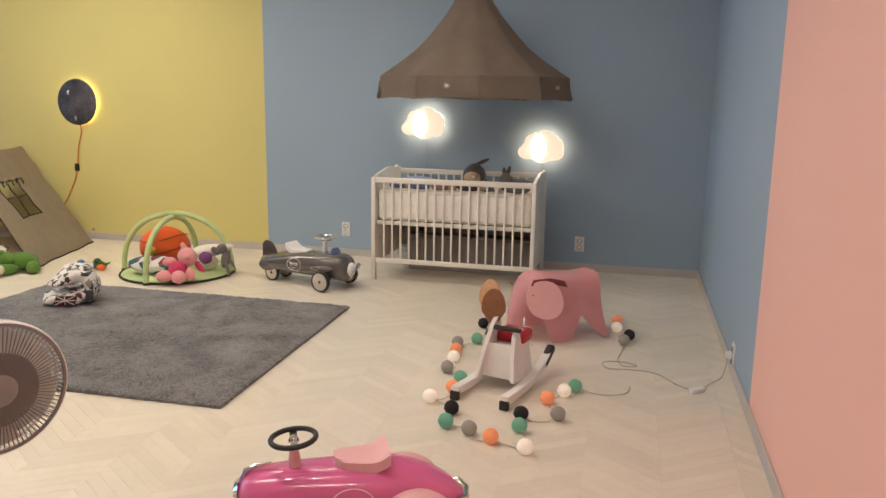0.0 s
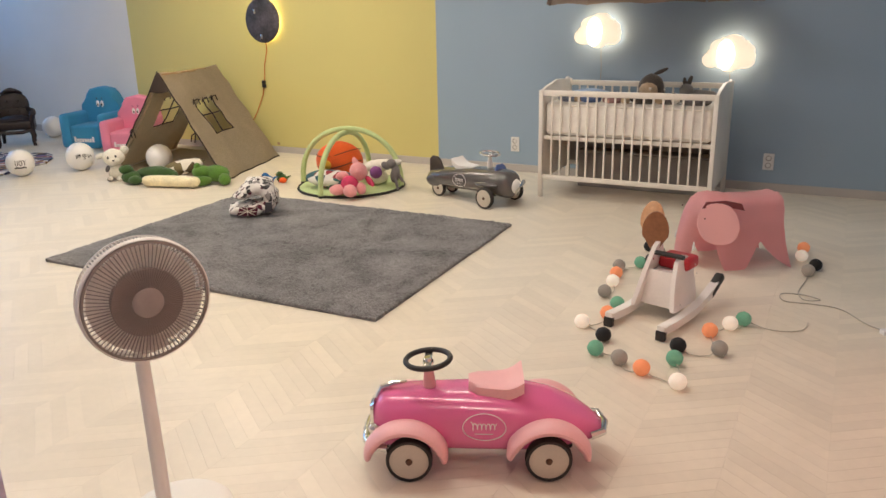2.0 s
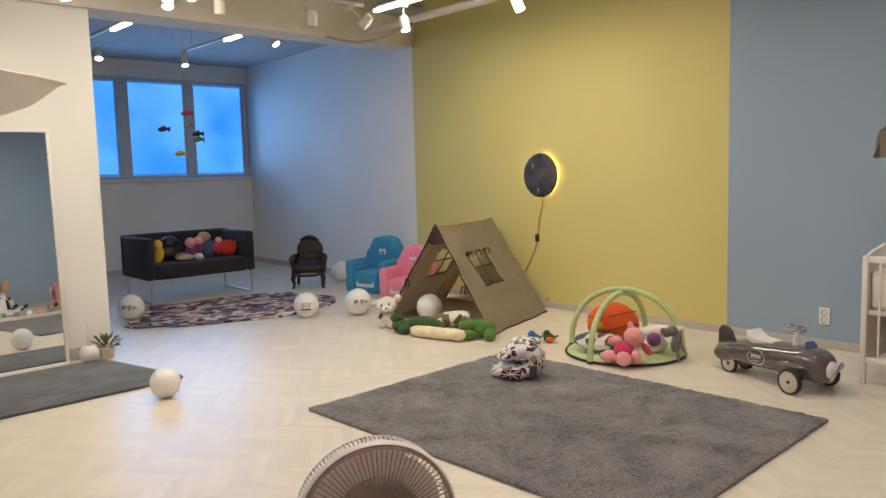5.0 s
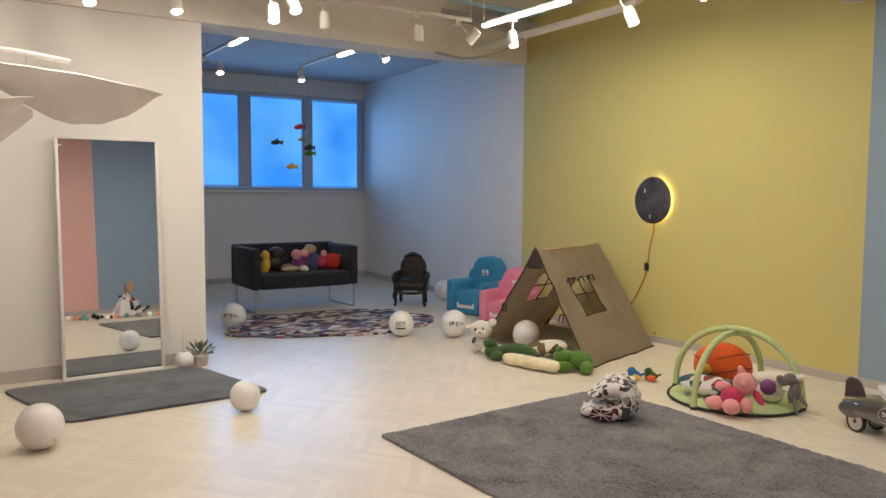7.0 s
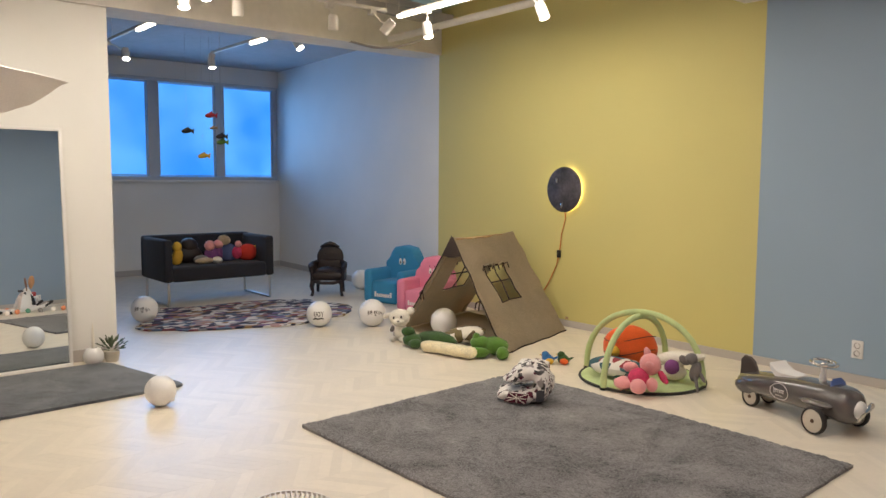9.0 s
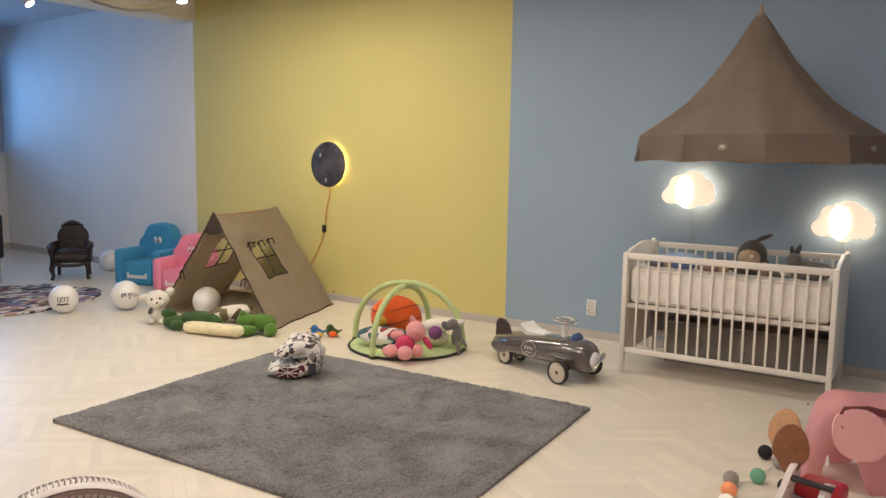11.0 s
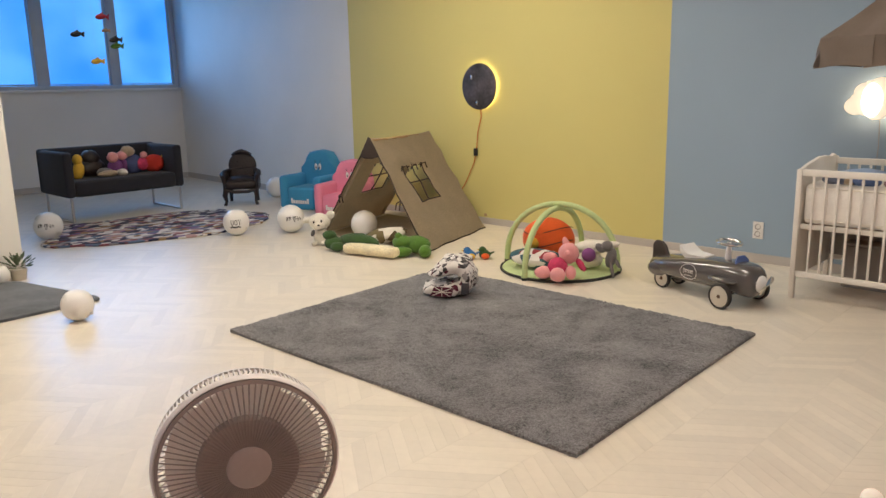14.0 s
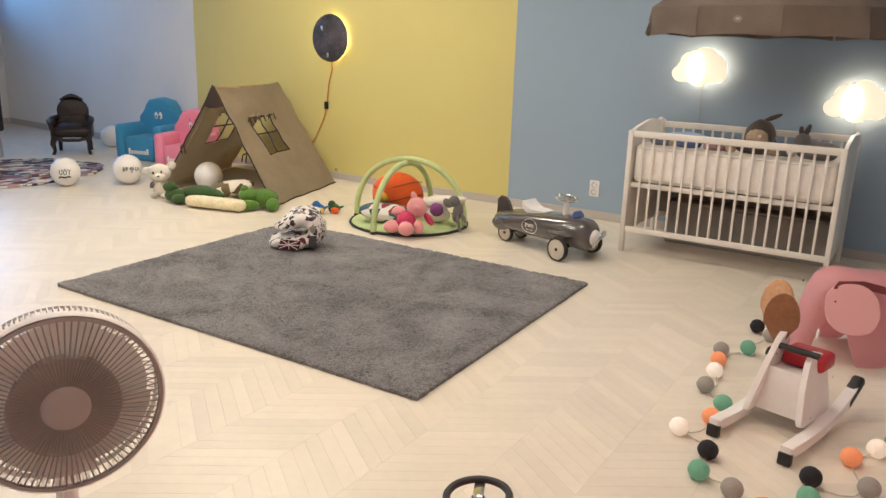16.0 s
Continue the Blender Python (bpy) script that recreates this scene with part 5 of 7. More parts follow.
def build_tent():
    c = thing("play_tent", pose(-5.05, 5.09, 0), "beige linen ridge play tent with cut-out windows", "play tent")
    o = Vector((-5.05, 5.09, 0))
    rf, rb = Vector((0.0, 0.0, 0.885)), Vector((-0.415, 1.13, 0.872))
    feet = {1: (Vector((0.70, -0.045, 0)), Vector((0.335, 1.06, 0))), -1: (Vector((-0.64, -0.07, 0)), Vector((-1.02, 1.04, 0)))}
    for s in (1, -1):
        ff, fb = feet[s]
        nu, nv = 28, 34

        def at(u, v, ff=ff, fb=fb, s=s):
            top, bot = rf.lerp(rb, u), ff.lerp(fb, u)
            p = top.lerp(bot, v)
            sag = -0.045 * math.sin(math.pi * v) * math.sin(math.pi * min(1, max(0, u))) * s
            wr = 0.026 * noise.noise(Vector((u * 5, v * 7, s))) + 0.005 * noise.noise(Vector((u * 20, v * 7, s * 3)))
            p = p + Vector((sag + wr * s, 0.3 * wr, -0.02 * math.sin(math.pi * u) * (1 - v)))
            if s == 1:
                p.x += 0.03 * u * v * v
            return p
        win = (0.27, 0.60, 0.29, 0.61) if s == 1 else (0.26, 0.62, 0.26, 0.60)
        bm = bmesh.new()
        g = [[bm.verts.new(at(i / nu, j / nv)) for j in range(nv + 1)] for i in range(nu + 1)]
        for i in range(nu):
            for j in range(nv):
                if win[0] <= (i + 0.5) / nu <= win[1] and win[2] <= (j + 0.5) / nv <= win[3]:
                    continue
                bm.faces.new((g[i][j], g[i + 1][j], g[i + 1][j + 1], g[i][j + 1]))
        bmesh.ops.delete(bm, geom=[v for v in bm.verts if not v.link_faces], context="VERTS")
        bmesh.ops.solidify(bm, geom=bm.faces[:], thickness=0.005)
        panel = part("panel", bm, "linen", c)
        u0, u1, v0, v1 = round(win[0] * nu) / nu, round(win[1] * nu) / nu, round(win[2] * nv) / nv, round(win[3] * nv) / nv
        off = Vector((0.006 * s, 0, 0.004))
        bars = [[(u0, v0), (u1, v0), (u1, v1), (u0, v1), (u0, v0)], [((u0 + u1) / 2, v0), ((u0 + u1) / 2, v1)], [(u0, v0 + 0.45 * (v1 - v0)), (u1, v0 + 0.45 * (v1 - v0))]]
        for b in bars:
            pts = []
            for (a0, b0), (a1, b1) in zip(b, b[1:]):
                pts += [at(a0 + (a1 - a0) * k / 4, b0 + (b1 - b0) * k / 4) + off for k in range(5)]
            part("window_bar", tube(pts, 0.006, 6), "brown_tape", panel, "dark brown window tape")
        for uu in (u0, (u0 + u1) / 2, u1):
            p = at(uu, v0) + off * 2
            bm = tube([p, p + Vector((0.02 * s, -0.03, 0.012)), p + Vector((0.03 * s, -0.045, -0.03))], 0.006, 6)
            tube([p, p + Vector((0.015 * s, 0.03, 0.01)), p + Vector((0.03 * s, 0.04, -0.04))], 0.006, 6, bm=bm)
            ball(0.010, 0.010, 0.008, bm=bm, m=Matrix.Translation(p), u=8, v=6)
            part("bow", bm, "brown_tape", panel)
        cur = [at(u0 + (u1 - u0) * k / 10, v0 - 0.012 + 0.012 * math.sin(k * 2)) + off * 2 for k in range(11)]
        part("rolled_curtain", tube(cur, [0.012 + 0.005 * math.sin(k * 1.7) for k in range(11)], 8), "linen", panel)
        for v in (0.56,):
            p = at(0.0, v) + Vector((0, -0.006, 0))
            bm = tube([p, p + Vector((-0.03 * s, -0.02, -0.02)), p + Vector((-0.045 * s, -0.02, -0.075))], 0.006, 6)
            tube([p, p + Vector((0.012 * s, -0.02, -0.02)), p + Vector((0.0, -0.02, -0.08))], 0.006, 6, bm=bm)
            part("tie", bm, "brown_tape", c)
        part("edge_binding", tube([at(0, v / 12) + Vector((0, -0.004, 0)) for v in range(13)], 0.006, 6), "brown_tape", c)
        part("hem", tube([at(u / 12, 1.0) + Vector((0, 0, 0.006)) for u in range(13)], 0.006, 6), "brown_tape", c)
        d = Vector((0.012 * s, 0, -0.02))
        part("pole", tube([feet[s][0] * 0.97 + Vector((0, 0.03, 0.0)), rf + Vector((0, 0.03, -0.03))], 0.011, 8), "linen", c)
        part("pole", tube([feet[s][1] * 0.97 + Vector((-0.01, -0.03, 0.0)), rb + Vector((0, -0.03, -0.03))], 0.011, 8), "linen", c)
    part("ridge_pole", tube([rf + Vector((0, 0.01, -0.022)), rb + Vector((0, -0.01, -0.022))], 0.012, 8), "pole", c)
    bm = slab([(0.0, 0.900), (0.125, 0.735), (0.04, 0.715), (-0.04, 0.71), (-0.125, 0.725)], 0.006, 0.001, m=pose(0, -0.012, 0, 90))
    part("gable", bm, "brown_tape", c, "dark brown gable flap")
    fl = bmesh.new()
    fl.faces.new([fl.verts.new((p.x * 0.92, p.y * 0.95 + 0.03, 0.004)) for p in (feet[1][0], feet[1][1], feet[-1][1], feet[-1][0])])
    bmesh.ops.recalc_face_normals(fl, faces=fl.faces[:])
    bmesh.ops.solidify(fl, geom=fl.faces[:], thickness=0.002)
    part("groundsheet", fl, "linen", c)
    part("label_patch", box(0.47, 0.93, 0.135, 0.50, 0.935, 0.16, m=Matrix.Translation((-0.02, 0.02, 0))), "pole", c)


build_tent()

# ---- play gym and the toys on it ----


def build_gym():
    g = thing("baby_play_gym", pose(-3.22, 5.27, 0), "pale lime round play mat with two crossing fabric arches", "play gym")
    mat_bm = bmesh.new()
    rings = []
    for r, z in ((0.0, 0.022), (0.12, 0.024), (0.25, 0.022), (0.36, 0.024), (0.405, 0.02), (0.425, 0.012)):
        rings.append([mat_bm.verts.new((r * math.cos(k * math.pi / 36) * (1 + 0.012 * math.sin(k)), r * math.sin(k * math.pi / 36) * (1 + 0.012 * math.sin(k)), z + (0.006 * noise.noise(Vector((r * 9, k * 0.3, 1))) if r else 0))) for k in range(72 if r else 1)])
    for a, b in zip(rings, rings[1:]):
        for k in range(72):
            if len(a) == 1:
                mat_bm.faces.new((a[0], b[k], b[(k + 1) % 72]))
            else:
                mat_bm.faces.new((a[k], b[k], b[(k + 1) % 72], a[(k + 1) % 72]))
    part("mat", mat_bm, "lime", g)
    part("mat_binding", tube([(0.425 * math.cos(k * math.pi / 36), 0.425 * math.sin(k * math.pi / 36), 0.010) for k in range(72)], 0.010, 6, closed=True), "dark_trim", g, "dark edge binding")
    for a, b, top in (((0.02, -0.445), (-0.10, 0.43), 0.435), ((-0.44, -0.06), (0.40, 0.12), 0.465)):
        a, b = Vector((*a, 0.02)), Vector((*b, 0.02))
        pts = []
        for k in range(21):
            t = math.pi * k / 20
            p = a.lerp(b, 0.5 - 0.5 * math.cos(t))
            pts.append(Vector((p.x, p.y, 0.02 + (top - 0.02) * math.sin(t) ** 0.85)))
        arch = part("arch", tube(pts, 0.021, 12), "lime", g, "padded lime fabric arch")
        for e in (pts[0], pts[-1]):
            part("end_cap", lathe([(0.022, 0), (0.022, 0.012), (0, 0.014)], 12, m=Matrix.Translation((e.x, e.y, 0.004))), "dark_trim", arch)


build_gym()
_t = thing("basketball_cushion", pose(-3.345, 5.30, 0.025), "orange plush basketball cushion leaning inside the play gym", "cushion")
part("body", ball(0.19, 0.10, 0.175, m=pose(0, 0, 0.165, 14, 0, 30), lump=0.03, u=24, v=16), "orange", _t)
_bq = pose(0, 0, 0.165, 14, 0, 30)
for _k in (-0.10, 0.0, 0.10):
    part("seam", tube([_bq @ Vector((0.19 * math.sin(a) + 0, -0.101 * math.cos(a) * math.sqrt(max(0, 1 - (_k / 0.175) ** 2)) , _k + 0.03 * math.sin(a * 2))) for a in [radians(-70 + 10 * i) for i in range(15)]], 0.003, 5), "dark_trim", _t)
part("button", ball(0.042, 0.03, 0.042, m=_bq @ pose(-0.10, -0.082, 0.01)), "yellow_plush", _t, "yellow round tuft")
tagged(obj("printed_pillow", ball(0.20, 0.11, 0.055, lump=0.12, m=pose(-3.30, 5.10, 0.095, 14, 4, 25), u=20, v=12), "teal_print", True), "teal and white printed pillow on the play mat", "pillow")
plush("plush_pig", pose(-3.0, 4.93, 0.025, 0, 0, 10) @ Matrix.Scale(0.84, 4), "pink plush pig in a raspberry striped shirt on the play mat", [
    ("body", "magenta", (0.085, 0.075, 0.085), (0, 0, 0.09), (0, 0, 0)), ("head", "pig", (0.085, 0.075, 0.085), (0.06, 0.07, 0.20), (0, 0, 0)),
    ("snout", "pig", (0.03, 0.022, 0.025), (0.085, 0.0, 0.215), (0, 0, 0)), ("ear", "magenta", (0.065, 0.02, 0.03), (0.17, 0.06, 0.12), (0, 40, -20)), ("ear", "pig", (0.03, 0.015, 0.05), (0.03, 0.08, 0.28), (0, -20, 0)),
    ("leg", "pig", (0.08, 0.07, 0.05), (-0.10, -0.045, 0.05), (0, 0, 30)), ("leg", "pig", (0.062, 0.062, 0.058), (0.045, -0.10, 0.058), (0, 0, 0)),
    ("arm", "pig", (0.065, 0.04, 0.04), (-0.09, 0.04, 0.16), (0, -10, 0)), ("arm", "pig", (0.045, 0.04, 0.055), (0.115, -0.01, 0.065), (0, 0, 0))])
tagged(obj("soft_ball", ball(0.05, 0.048, 0.048, lump=0.05, m=pose(-2.935, 5.20, 0.150)), "purple", True), "purple and red plush ball on the play mat", "soft ball")
plush("plush_giraffe", pose(-2.98, 5.32, 0.03, 0, 0, 20), "white plush animal lying across the play mat", [
    ("body", "white_plush", (0.14, 0.06, 0.05), (0, 0, 0.15), (0, -6, 0)), ("neck", "white_plush", (0.075, 0.032, 0.028), (0.12, -0.02, 0.175), (0, -10, 0)), ("base", "white_plush", (0.09, 0.06, 0.062), (-0.02, 0.0, 0.062), (0, 0, 0))])
plush("plush_elephant", pose(-2.80, 5.30, 0.025, 0, 0, 0) @ Matrix.Scale(0.85, 4), "small grey plush elephant hanging on an arch of the play gym", [
    ("body", "grey_plush", (0.045, 0.04, 0.085), (0.0, -0.04, 0.13), (0, 14, 0)), ("head", "grey_plush", (0.05, 0.04, 0.045), (-0.03, -0.05, 0.225), (0, 0, 0)), ("trunk", "grey_plush", (0.014, 0.014, 0.07), (0.03, -0.07, 0.045), (0, -12, 0)),
    ("ear", "grey_plush", (0.05, 0.012, 0.035), (-0.10, -0.04, 0.20), (0, 25, 0)), ("leg", "grey_plush", (0.016, 0.016, 0.05), (0.055, -0.04, 0.10), (0, -35, 0))])

# ---- cushion on the rug, small birds ----
_t = thing("printed_cushion", pose(-3.305, 4.215, 0.024, 0, 0, 34) @ Matrix.Scale(0.87, 4), "crumpled white cushion with a black city print on the rug", "cushion")
_cb = bmesh.new()
_spine = [(-0.20, 0.045), (-0.12, 0.050), (-0.02, 0.052), (0.07, 0.062), (0.120, 0.100), (0.125, 0.160), (0.095, 0.212), (0.04, 0.228), (-0.03, 0.205), (-0.10, 0.172), (-0.155, 0.150)]
_thick = [0.018, 0.042, 0.054, 0.058, 0.060, 0.062, 0.064, 0.066, 0.060, 0.042, 0.014]
_wide = [0.10, 0.135, 0.15, 0.155, 0.16, 0.16, 0.16, 0.155, 0.15, 0.13, 0.08]
_spine = [Vector((x, 0, z)) for x, z in _spine]
_rings = []
for _i in range(41):
    _f = _i / 4
    _a, _r = min(int(_f), 9), _f - min(int(_f), 9)
    _p = _spine[_a].lerp(_spine[_a + 1], _r)
    _d = (_spine[min(_a + 2, 10)].lerp(_spine[_a + 1], 1 - _r) - _spine[max(_a - 1, 0)].lerp(_spine[_a], _r)).normalized()
    _n2 = Vector((-_d.z, 0, _d.x))
    _th, _wd = _thick[_a] + (_thick[_a + 1] - _thick[_a]) * _r, _wide[_a] + (_wide[_a + 1] - _wide[_a]) * _r
    _ring = []
    for _k in range(28):
        _an = 2 * math.pi * _k / 28
        _c, _s = math.cos(_an), math.sin(_an)
        _q = _p + Vector((0, _wd * math.copysign(abs(_c) ** 0.75, _c), 0)) + _n2 * (_th * math.copysign(abs(_s) ** 0.9, _s))
        _q += 0.022 * noise.noise(_q * 13) * _n2 + 0.012 * Vector((noise.noise(_q * 22), noise.noise(_q * 22 + Vector((7, 0, 0))), 0))
        _ring.append(_cb.verts.new((_q.x, _q.y, max(0.0, _q.z))))
    _rings.append(_ring)
for _p, _q in zip(_rings, _rings[1:]):
    for _k in range(28):
        _cb.faces.new((_p[_k], _p[(_k + 1) % 28], _q[(_k + 1) % 28], _q[_k]))
_cb.faces.new(_rings[0][::-1]); _cb.faces.new(_rings[-1])
bmesh.ops.recalc_face_normals(_cb, faces=_cb.faces[:])
part("pad", _cb, "london", _t)
_fq = pose(-0.045, -0.166, 0.055, 86, 0, 2)
part("flag_patch", slab([(-0.085, -0.030), (0.065, -0.040), (0.085, 0.028), (-0.055, 0.036)], 0.005, 0.001, m=_fq), mat("dark_red_print", (0.085, 0.012, 0.03), 0.9), _t, "dark red crossed flag print")
_fb = bmesh.new()
for _a, _b in (((-0.070, 0), (0.070, -0.004)), ((0, -0.034), (0, 0.030)), ((-0.07, -0.027), (0.068, 0.026)), ((-0.05, 0.032), (0.06, -0.036))):
    tube([_fq @ Vector((*_a, 0.0055)), _fq @ Vector((*_b, 0.0055))], 0.003, 5, bm=_fb)
part("flag_cross", _fb, "white_plush", _t)
part("dark_panel", slab([(0.0, -0.035), (0.055, -0.03), (0.06, 0.045), (0.005, 0.045)], 0.004, 0.001, m=pose(0.09, -0.168, 0.075, 86, 0, 8)), mat("dark_grey_print", (0.05, 0.048, 0.055), 0.9), _t, "dark grey printed panel")


def bird(x, y, turn, a, b, label):
    t = thing("toy_bird", pose(x, y, 0, 0, 0, turn), label, "toy bird")
    part("body", ball(0.05, 0.036, 0.036, m=pose(0, 0, 0.036), lump=0.1), a, t)
    part("belly", ball(0.035, 0.03, 0.026, m=pose(0.012, -0.016, 0.028)), b, t)
    part("head", ball(0.03, 0.028, 0.028, m=pose(-0.02, 0, 0.068)), a, t)
    part("beak", lathe([(0.008, 0), (0, 0.022)], 8, m=pose(-0.046, 0, 0.066, 0, -90)), "yellow_plush", t)
    part("tail", ball(0.03, 0.012, 0.008, m=pose(0.055, 0, 0.05, 0, -25)), a, t)


bird(-3.925, 5.08, 30, mat("bird_blue_plush", (0.03, 0.14, 0.36), 0.9), "yellow_plush", "small blue and yellow plush bird on the floor")
bird(-3.845, 5.165, 15, "dark_green_plush", "orange", "small green and orange plush bird on the floor")

# ---- toys before the tent ----
plush("plush_puppy", pose(-5.31, 4.72, 0, 0, 0, 38) @ Matrix.Scale(0.88, 4), "white plush puppy with floppy ears sitting by the tent", [
    ("body", "white_plush", (0.075, 0.075, 0.09), (0, 0, 0.085), (0, 0, 0)), ("head", "white_plush", (0.105, 0.085, 0.085), (0, -0.02, 0.225), (0, 0, 0)), ("muzzle", "white_plush", (0.055, 0.04, 0.035), (0.02, -0.095, 0.20), (0, 0, 0)),
    ("ear", "white_plush", (0.055, 0.03, 0.03), (-0.125, 0, 0.24), (0, -20, 0)), ("ear", "white_plush", (0.045, 0.03, 0.04), (0.105, 0, 0.29), (0, -40, 0)),
    ("eye", "black", (0.009, 0.006, 0.014), (-0.035, -0.1, 0.235), (0, 0, 0)), ("eye", "black", (0.009, 0.006, 0.014), (0.04, -0.1, 0.245), (0, 0, 0)), ("nose", "black", (0.012, 0.008, 0.008), (0.02, -0.135, 0.21), (0, 0, 0)),
    ("foot", "white_plush", (0.03, 0.045, 0.025), (-0.045, -0.08, 0.025), (0, 0, 0)), ("foot", "white_plush", (0.03, 0.045, 0.025), (0.045, -0.08, 0.025), (0, 0, 0)), ("scarf", "grey_plush", (0.02, 0.015, 0.035), (-0.06, -0.06, 0.12), (0, 20, 0))])
plush("plush_crocodile", pose(-4.90, 4.73, 0, 0, 0, 12), "dark green plush crocodile lying before the tent", [
    ("body", "dark_green_plush", (0.20, 0.075, 0.065), (0.05, 0.02, 0.075), (0, 0, 0)), ("head", "dark_green_plush", (0.085, 0.075, 0.055), (-0.15, -0.05, 0.055), (0, 0, 20)), ("snout", "dark_green_plush", (0.06, 0.05, 0.04), (-0.19, -0.06, 0.12), (0, 0, 20)),
    ("foot", "dark_green_plush", (0.06, 0.05, 0.04), (-0.08, -0.10, 0.04), (0, 0, 0))])
_fbm = box(-0.25, -0.065, -0.042, 0.25, 0.065, 0.042, 0.04, 4)
bmesh.ops.subdivide_edges(_fbm, edges=[e for e in _fbm.edges if e.calc_length() > 0.1], cuts=9, use_grid_fill=True)
for _v in _fbm.verts:
    _v.co += Vector((noise.noise(_v.co * 14), noise.noise(_v.co * 14 + Vector((5, 0, 0))), noise.noise(_v.co * 14 + Vector((0, 5, 0))))) * 0.010
_fbm.transform(pose(-4.60, 4.675, 0.05, 0, 0, 14))
tagged(obj("fur_bolster", _fbm, "cream_plush", True), "long cream fur bolster lying before the tent", "bolster")
plush("plush_frog", pose(-4.35, 4.915, 0, 0, 0, 25), "bright green plush frog lying before the tent", [
    ("body", "green_plush", (0.12, 0.085, 0.07), (0.0, 0.02, 0.085), (0, 0, 0)), ("head", "green_plush", (0.085, 0.07, 0.055), (-0.10, -0.02, 0.105), (0, 0, 0)), ("leg", "green_plush", (0.085, 0.04, 0.042), (-0.08, -0.10, 0.045), (0, 0, 25)),
    ("leg", "green_plush", (0.05, 0.06, 0.05), (0.10, -0.06, 0.05), (0, 0, 0)), ("eye", "green_plush", (0.03, 0.03, 0.03), (-0.13, -0.03, 0.155), (0, 0, 0))])
tagged(obj("brown_print_pillow", ball(0.20, 0.10, 0.055, lump=0.12, m=pose(-4.79, 4.98, 0.10, 16, -12, 28), u=20, v=12), "camo", True), "brown and white printed pillow before the tent", "pillow")

# ---- white balloons ----


def balloon(x, y, r, label, print_az=None, marks=()):
    t = thing("balloon", pose(x, y, 0), label, "balloon", "white balloons on the floor")
    part("skin", ball(r, r, r * 1.03, m=pose(0, 0, r * 1.03), u=32, v=20), "balloon", t)
    part("knot", lathe([(0.004, 0), (0.012, 0.012), (0.0, 0.015)], 8, m=pose(r * 0.72, r * 0.5, r * 0.55, 0, 120, 30)), "balloon", t)
    if marks:
        bm = bmesh.new()
        for pts, w in marks:
            path = []
            for u, v in pts:
                a, e = radians(print_az) - u, v
                path.append((1.004 * r * math.cos(e) * math.cos(a) * -1 * -1, 1.004 * r * math.cos(e) * math.sin(a), r * 1.03 + 1.034 * r * math.sin(e)))
            tube(path, w * r, 5, bm=bm)
        part("print", bm, "black", t, "black printed marks")
    return t


# strokes in radians on the skin: right, up
YOU = [([(-0.42, 0.30), (-0.32, 0.12), (-0.22, 0.30)], 0.03), ([(-0.32, 0.12), (-0.32, -0.08)], 0.03), ([(-0.05, 0.3), (-0.13, 0.2), (-0.13, 0.0), (-0.05, -0.08), (0.05, 0.0), (0.05, 0.2), (-0.05, 0.3)], 0.03), ([(0.15, 0.3), (0.15, 0.0), (0.23, -0.08), (0.32, 0.0), (0.32, 0.3)], 0.03)]
TACHE = [([(-0.4, -0.28), (-0.25, -0.2), (-0.05, -0.26), (0.05, -0.26), (0.25, -0.2), (0.4, -0.3)], 0.06)]
# the three syllables, stroke by stroke
SARANG = [([(-0.55, 0.02), (-0.45, 0.2), (-0.36, 0.02)], 0.025), ([(-0.29, 0.26), (-0.29, -0.04)], 0.025), ([(-0.29, 0.12), (-0.22, 0.12)], 0.025),
          ([(-0.14, 0.26), (0.02, 0.26), (0.02, 0.19), (-0.14, 0.19), (-0.14, 0.11), (0.02, 0.11)], 0.025), ([(0.08, 0.29), (0.08, 0.06)], 0.025), ([(0.08, 0.18), (0.14, 0.18)], 0.025),
          ([(0.0, 0.03), (-0.06, -0.03), (0.0, -0.09), (0.06, -0.03), (0.0, 0.03)], 0.025),
          ([(0.28, 0.28), (0.38, 0.28)], 0.025), ([(0.23, 0.22), (0.43, 0.22)], 0.025), ([(0.33, 0.19), (0.26, 0.12), (0.33, 0.05), (0.4, 0.12), (0.33, 0.19)], 0.025), ([(0.48, 0.28), (0.48, 0.0)], 0.025), ([(0.56, 0.28), (0.56, -0.02)], 0.025), ([(0.48, 0.14), (0.56, 0.14)], 0.025)]
balloon(-7.47, 3.28, 0.125, "white balloon with black lettering beside the patchwork rug", -28, SARANG)
balloon(-6.27, 4.49, 0.118, "white balloon with a printed moustache on the patchwork rug", -35, YOU + TACHE)
balloon(-5.98, 4.89, 0.125, "white balloon with black lettering beside the patchwork rug", -20, SARANG)
balloon(-4.66, 2.44, 0.092, "small plain white balloon on the floor")
balloon(-4.545, 1.305, 0.117, "large plain white balloon by the mat")
balloon(-8.10, 6.17, 0.12, "white balloon lying by the wall")
balloon(-5.245, 5.155, 0.118, "plain white balloon at the mouth of the tent")

# ---- foam armchairs ----


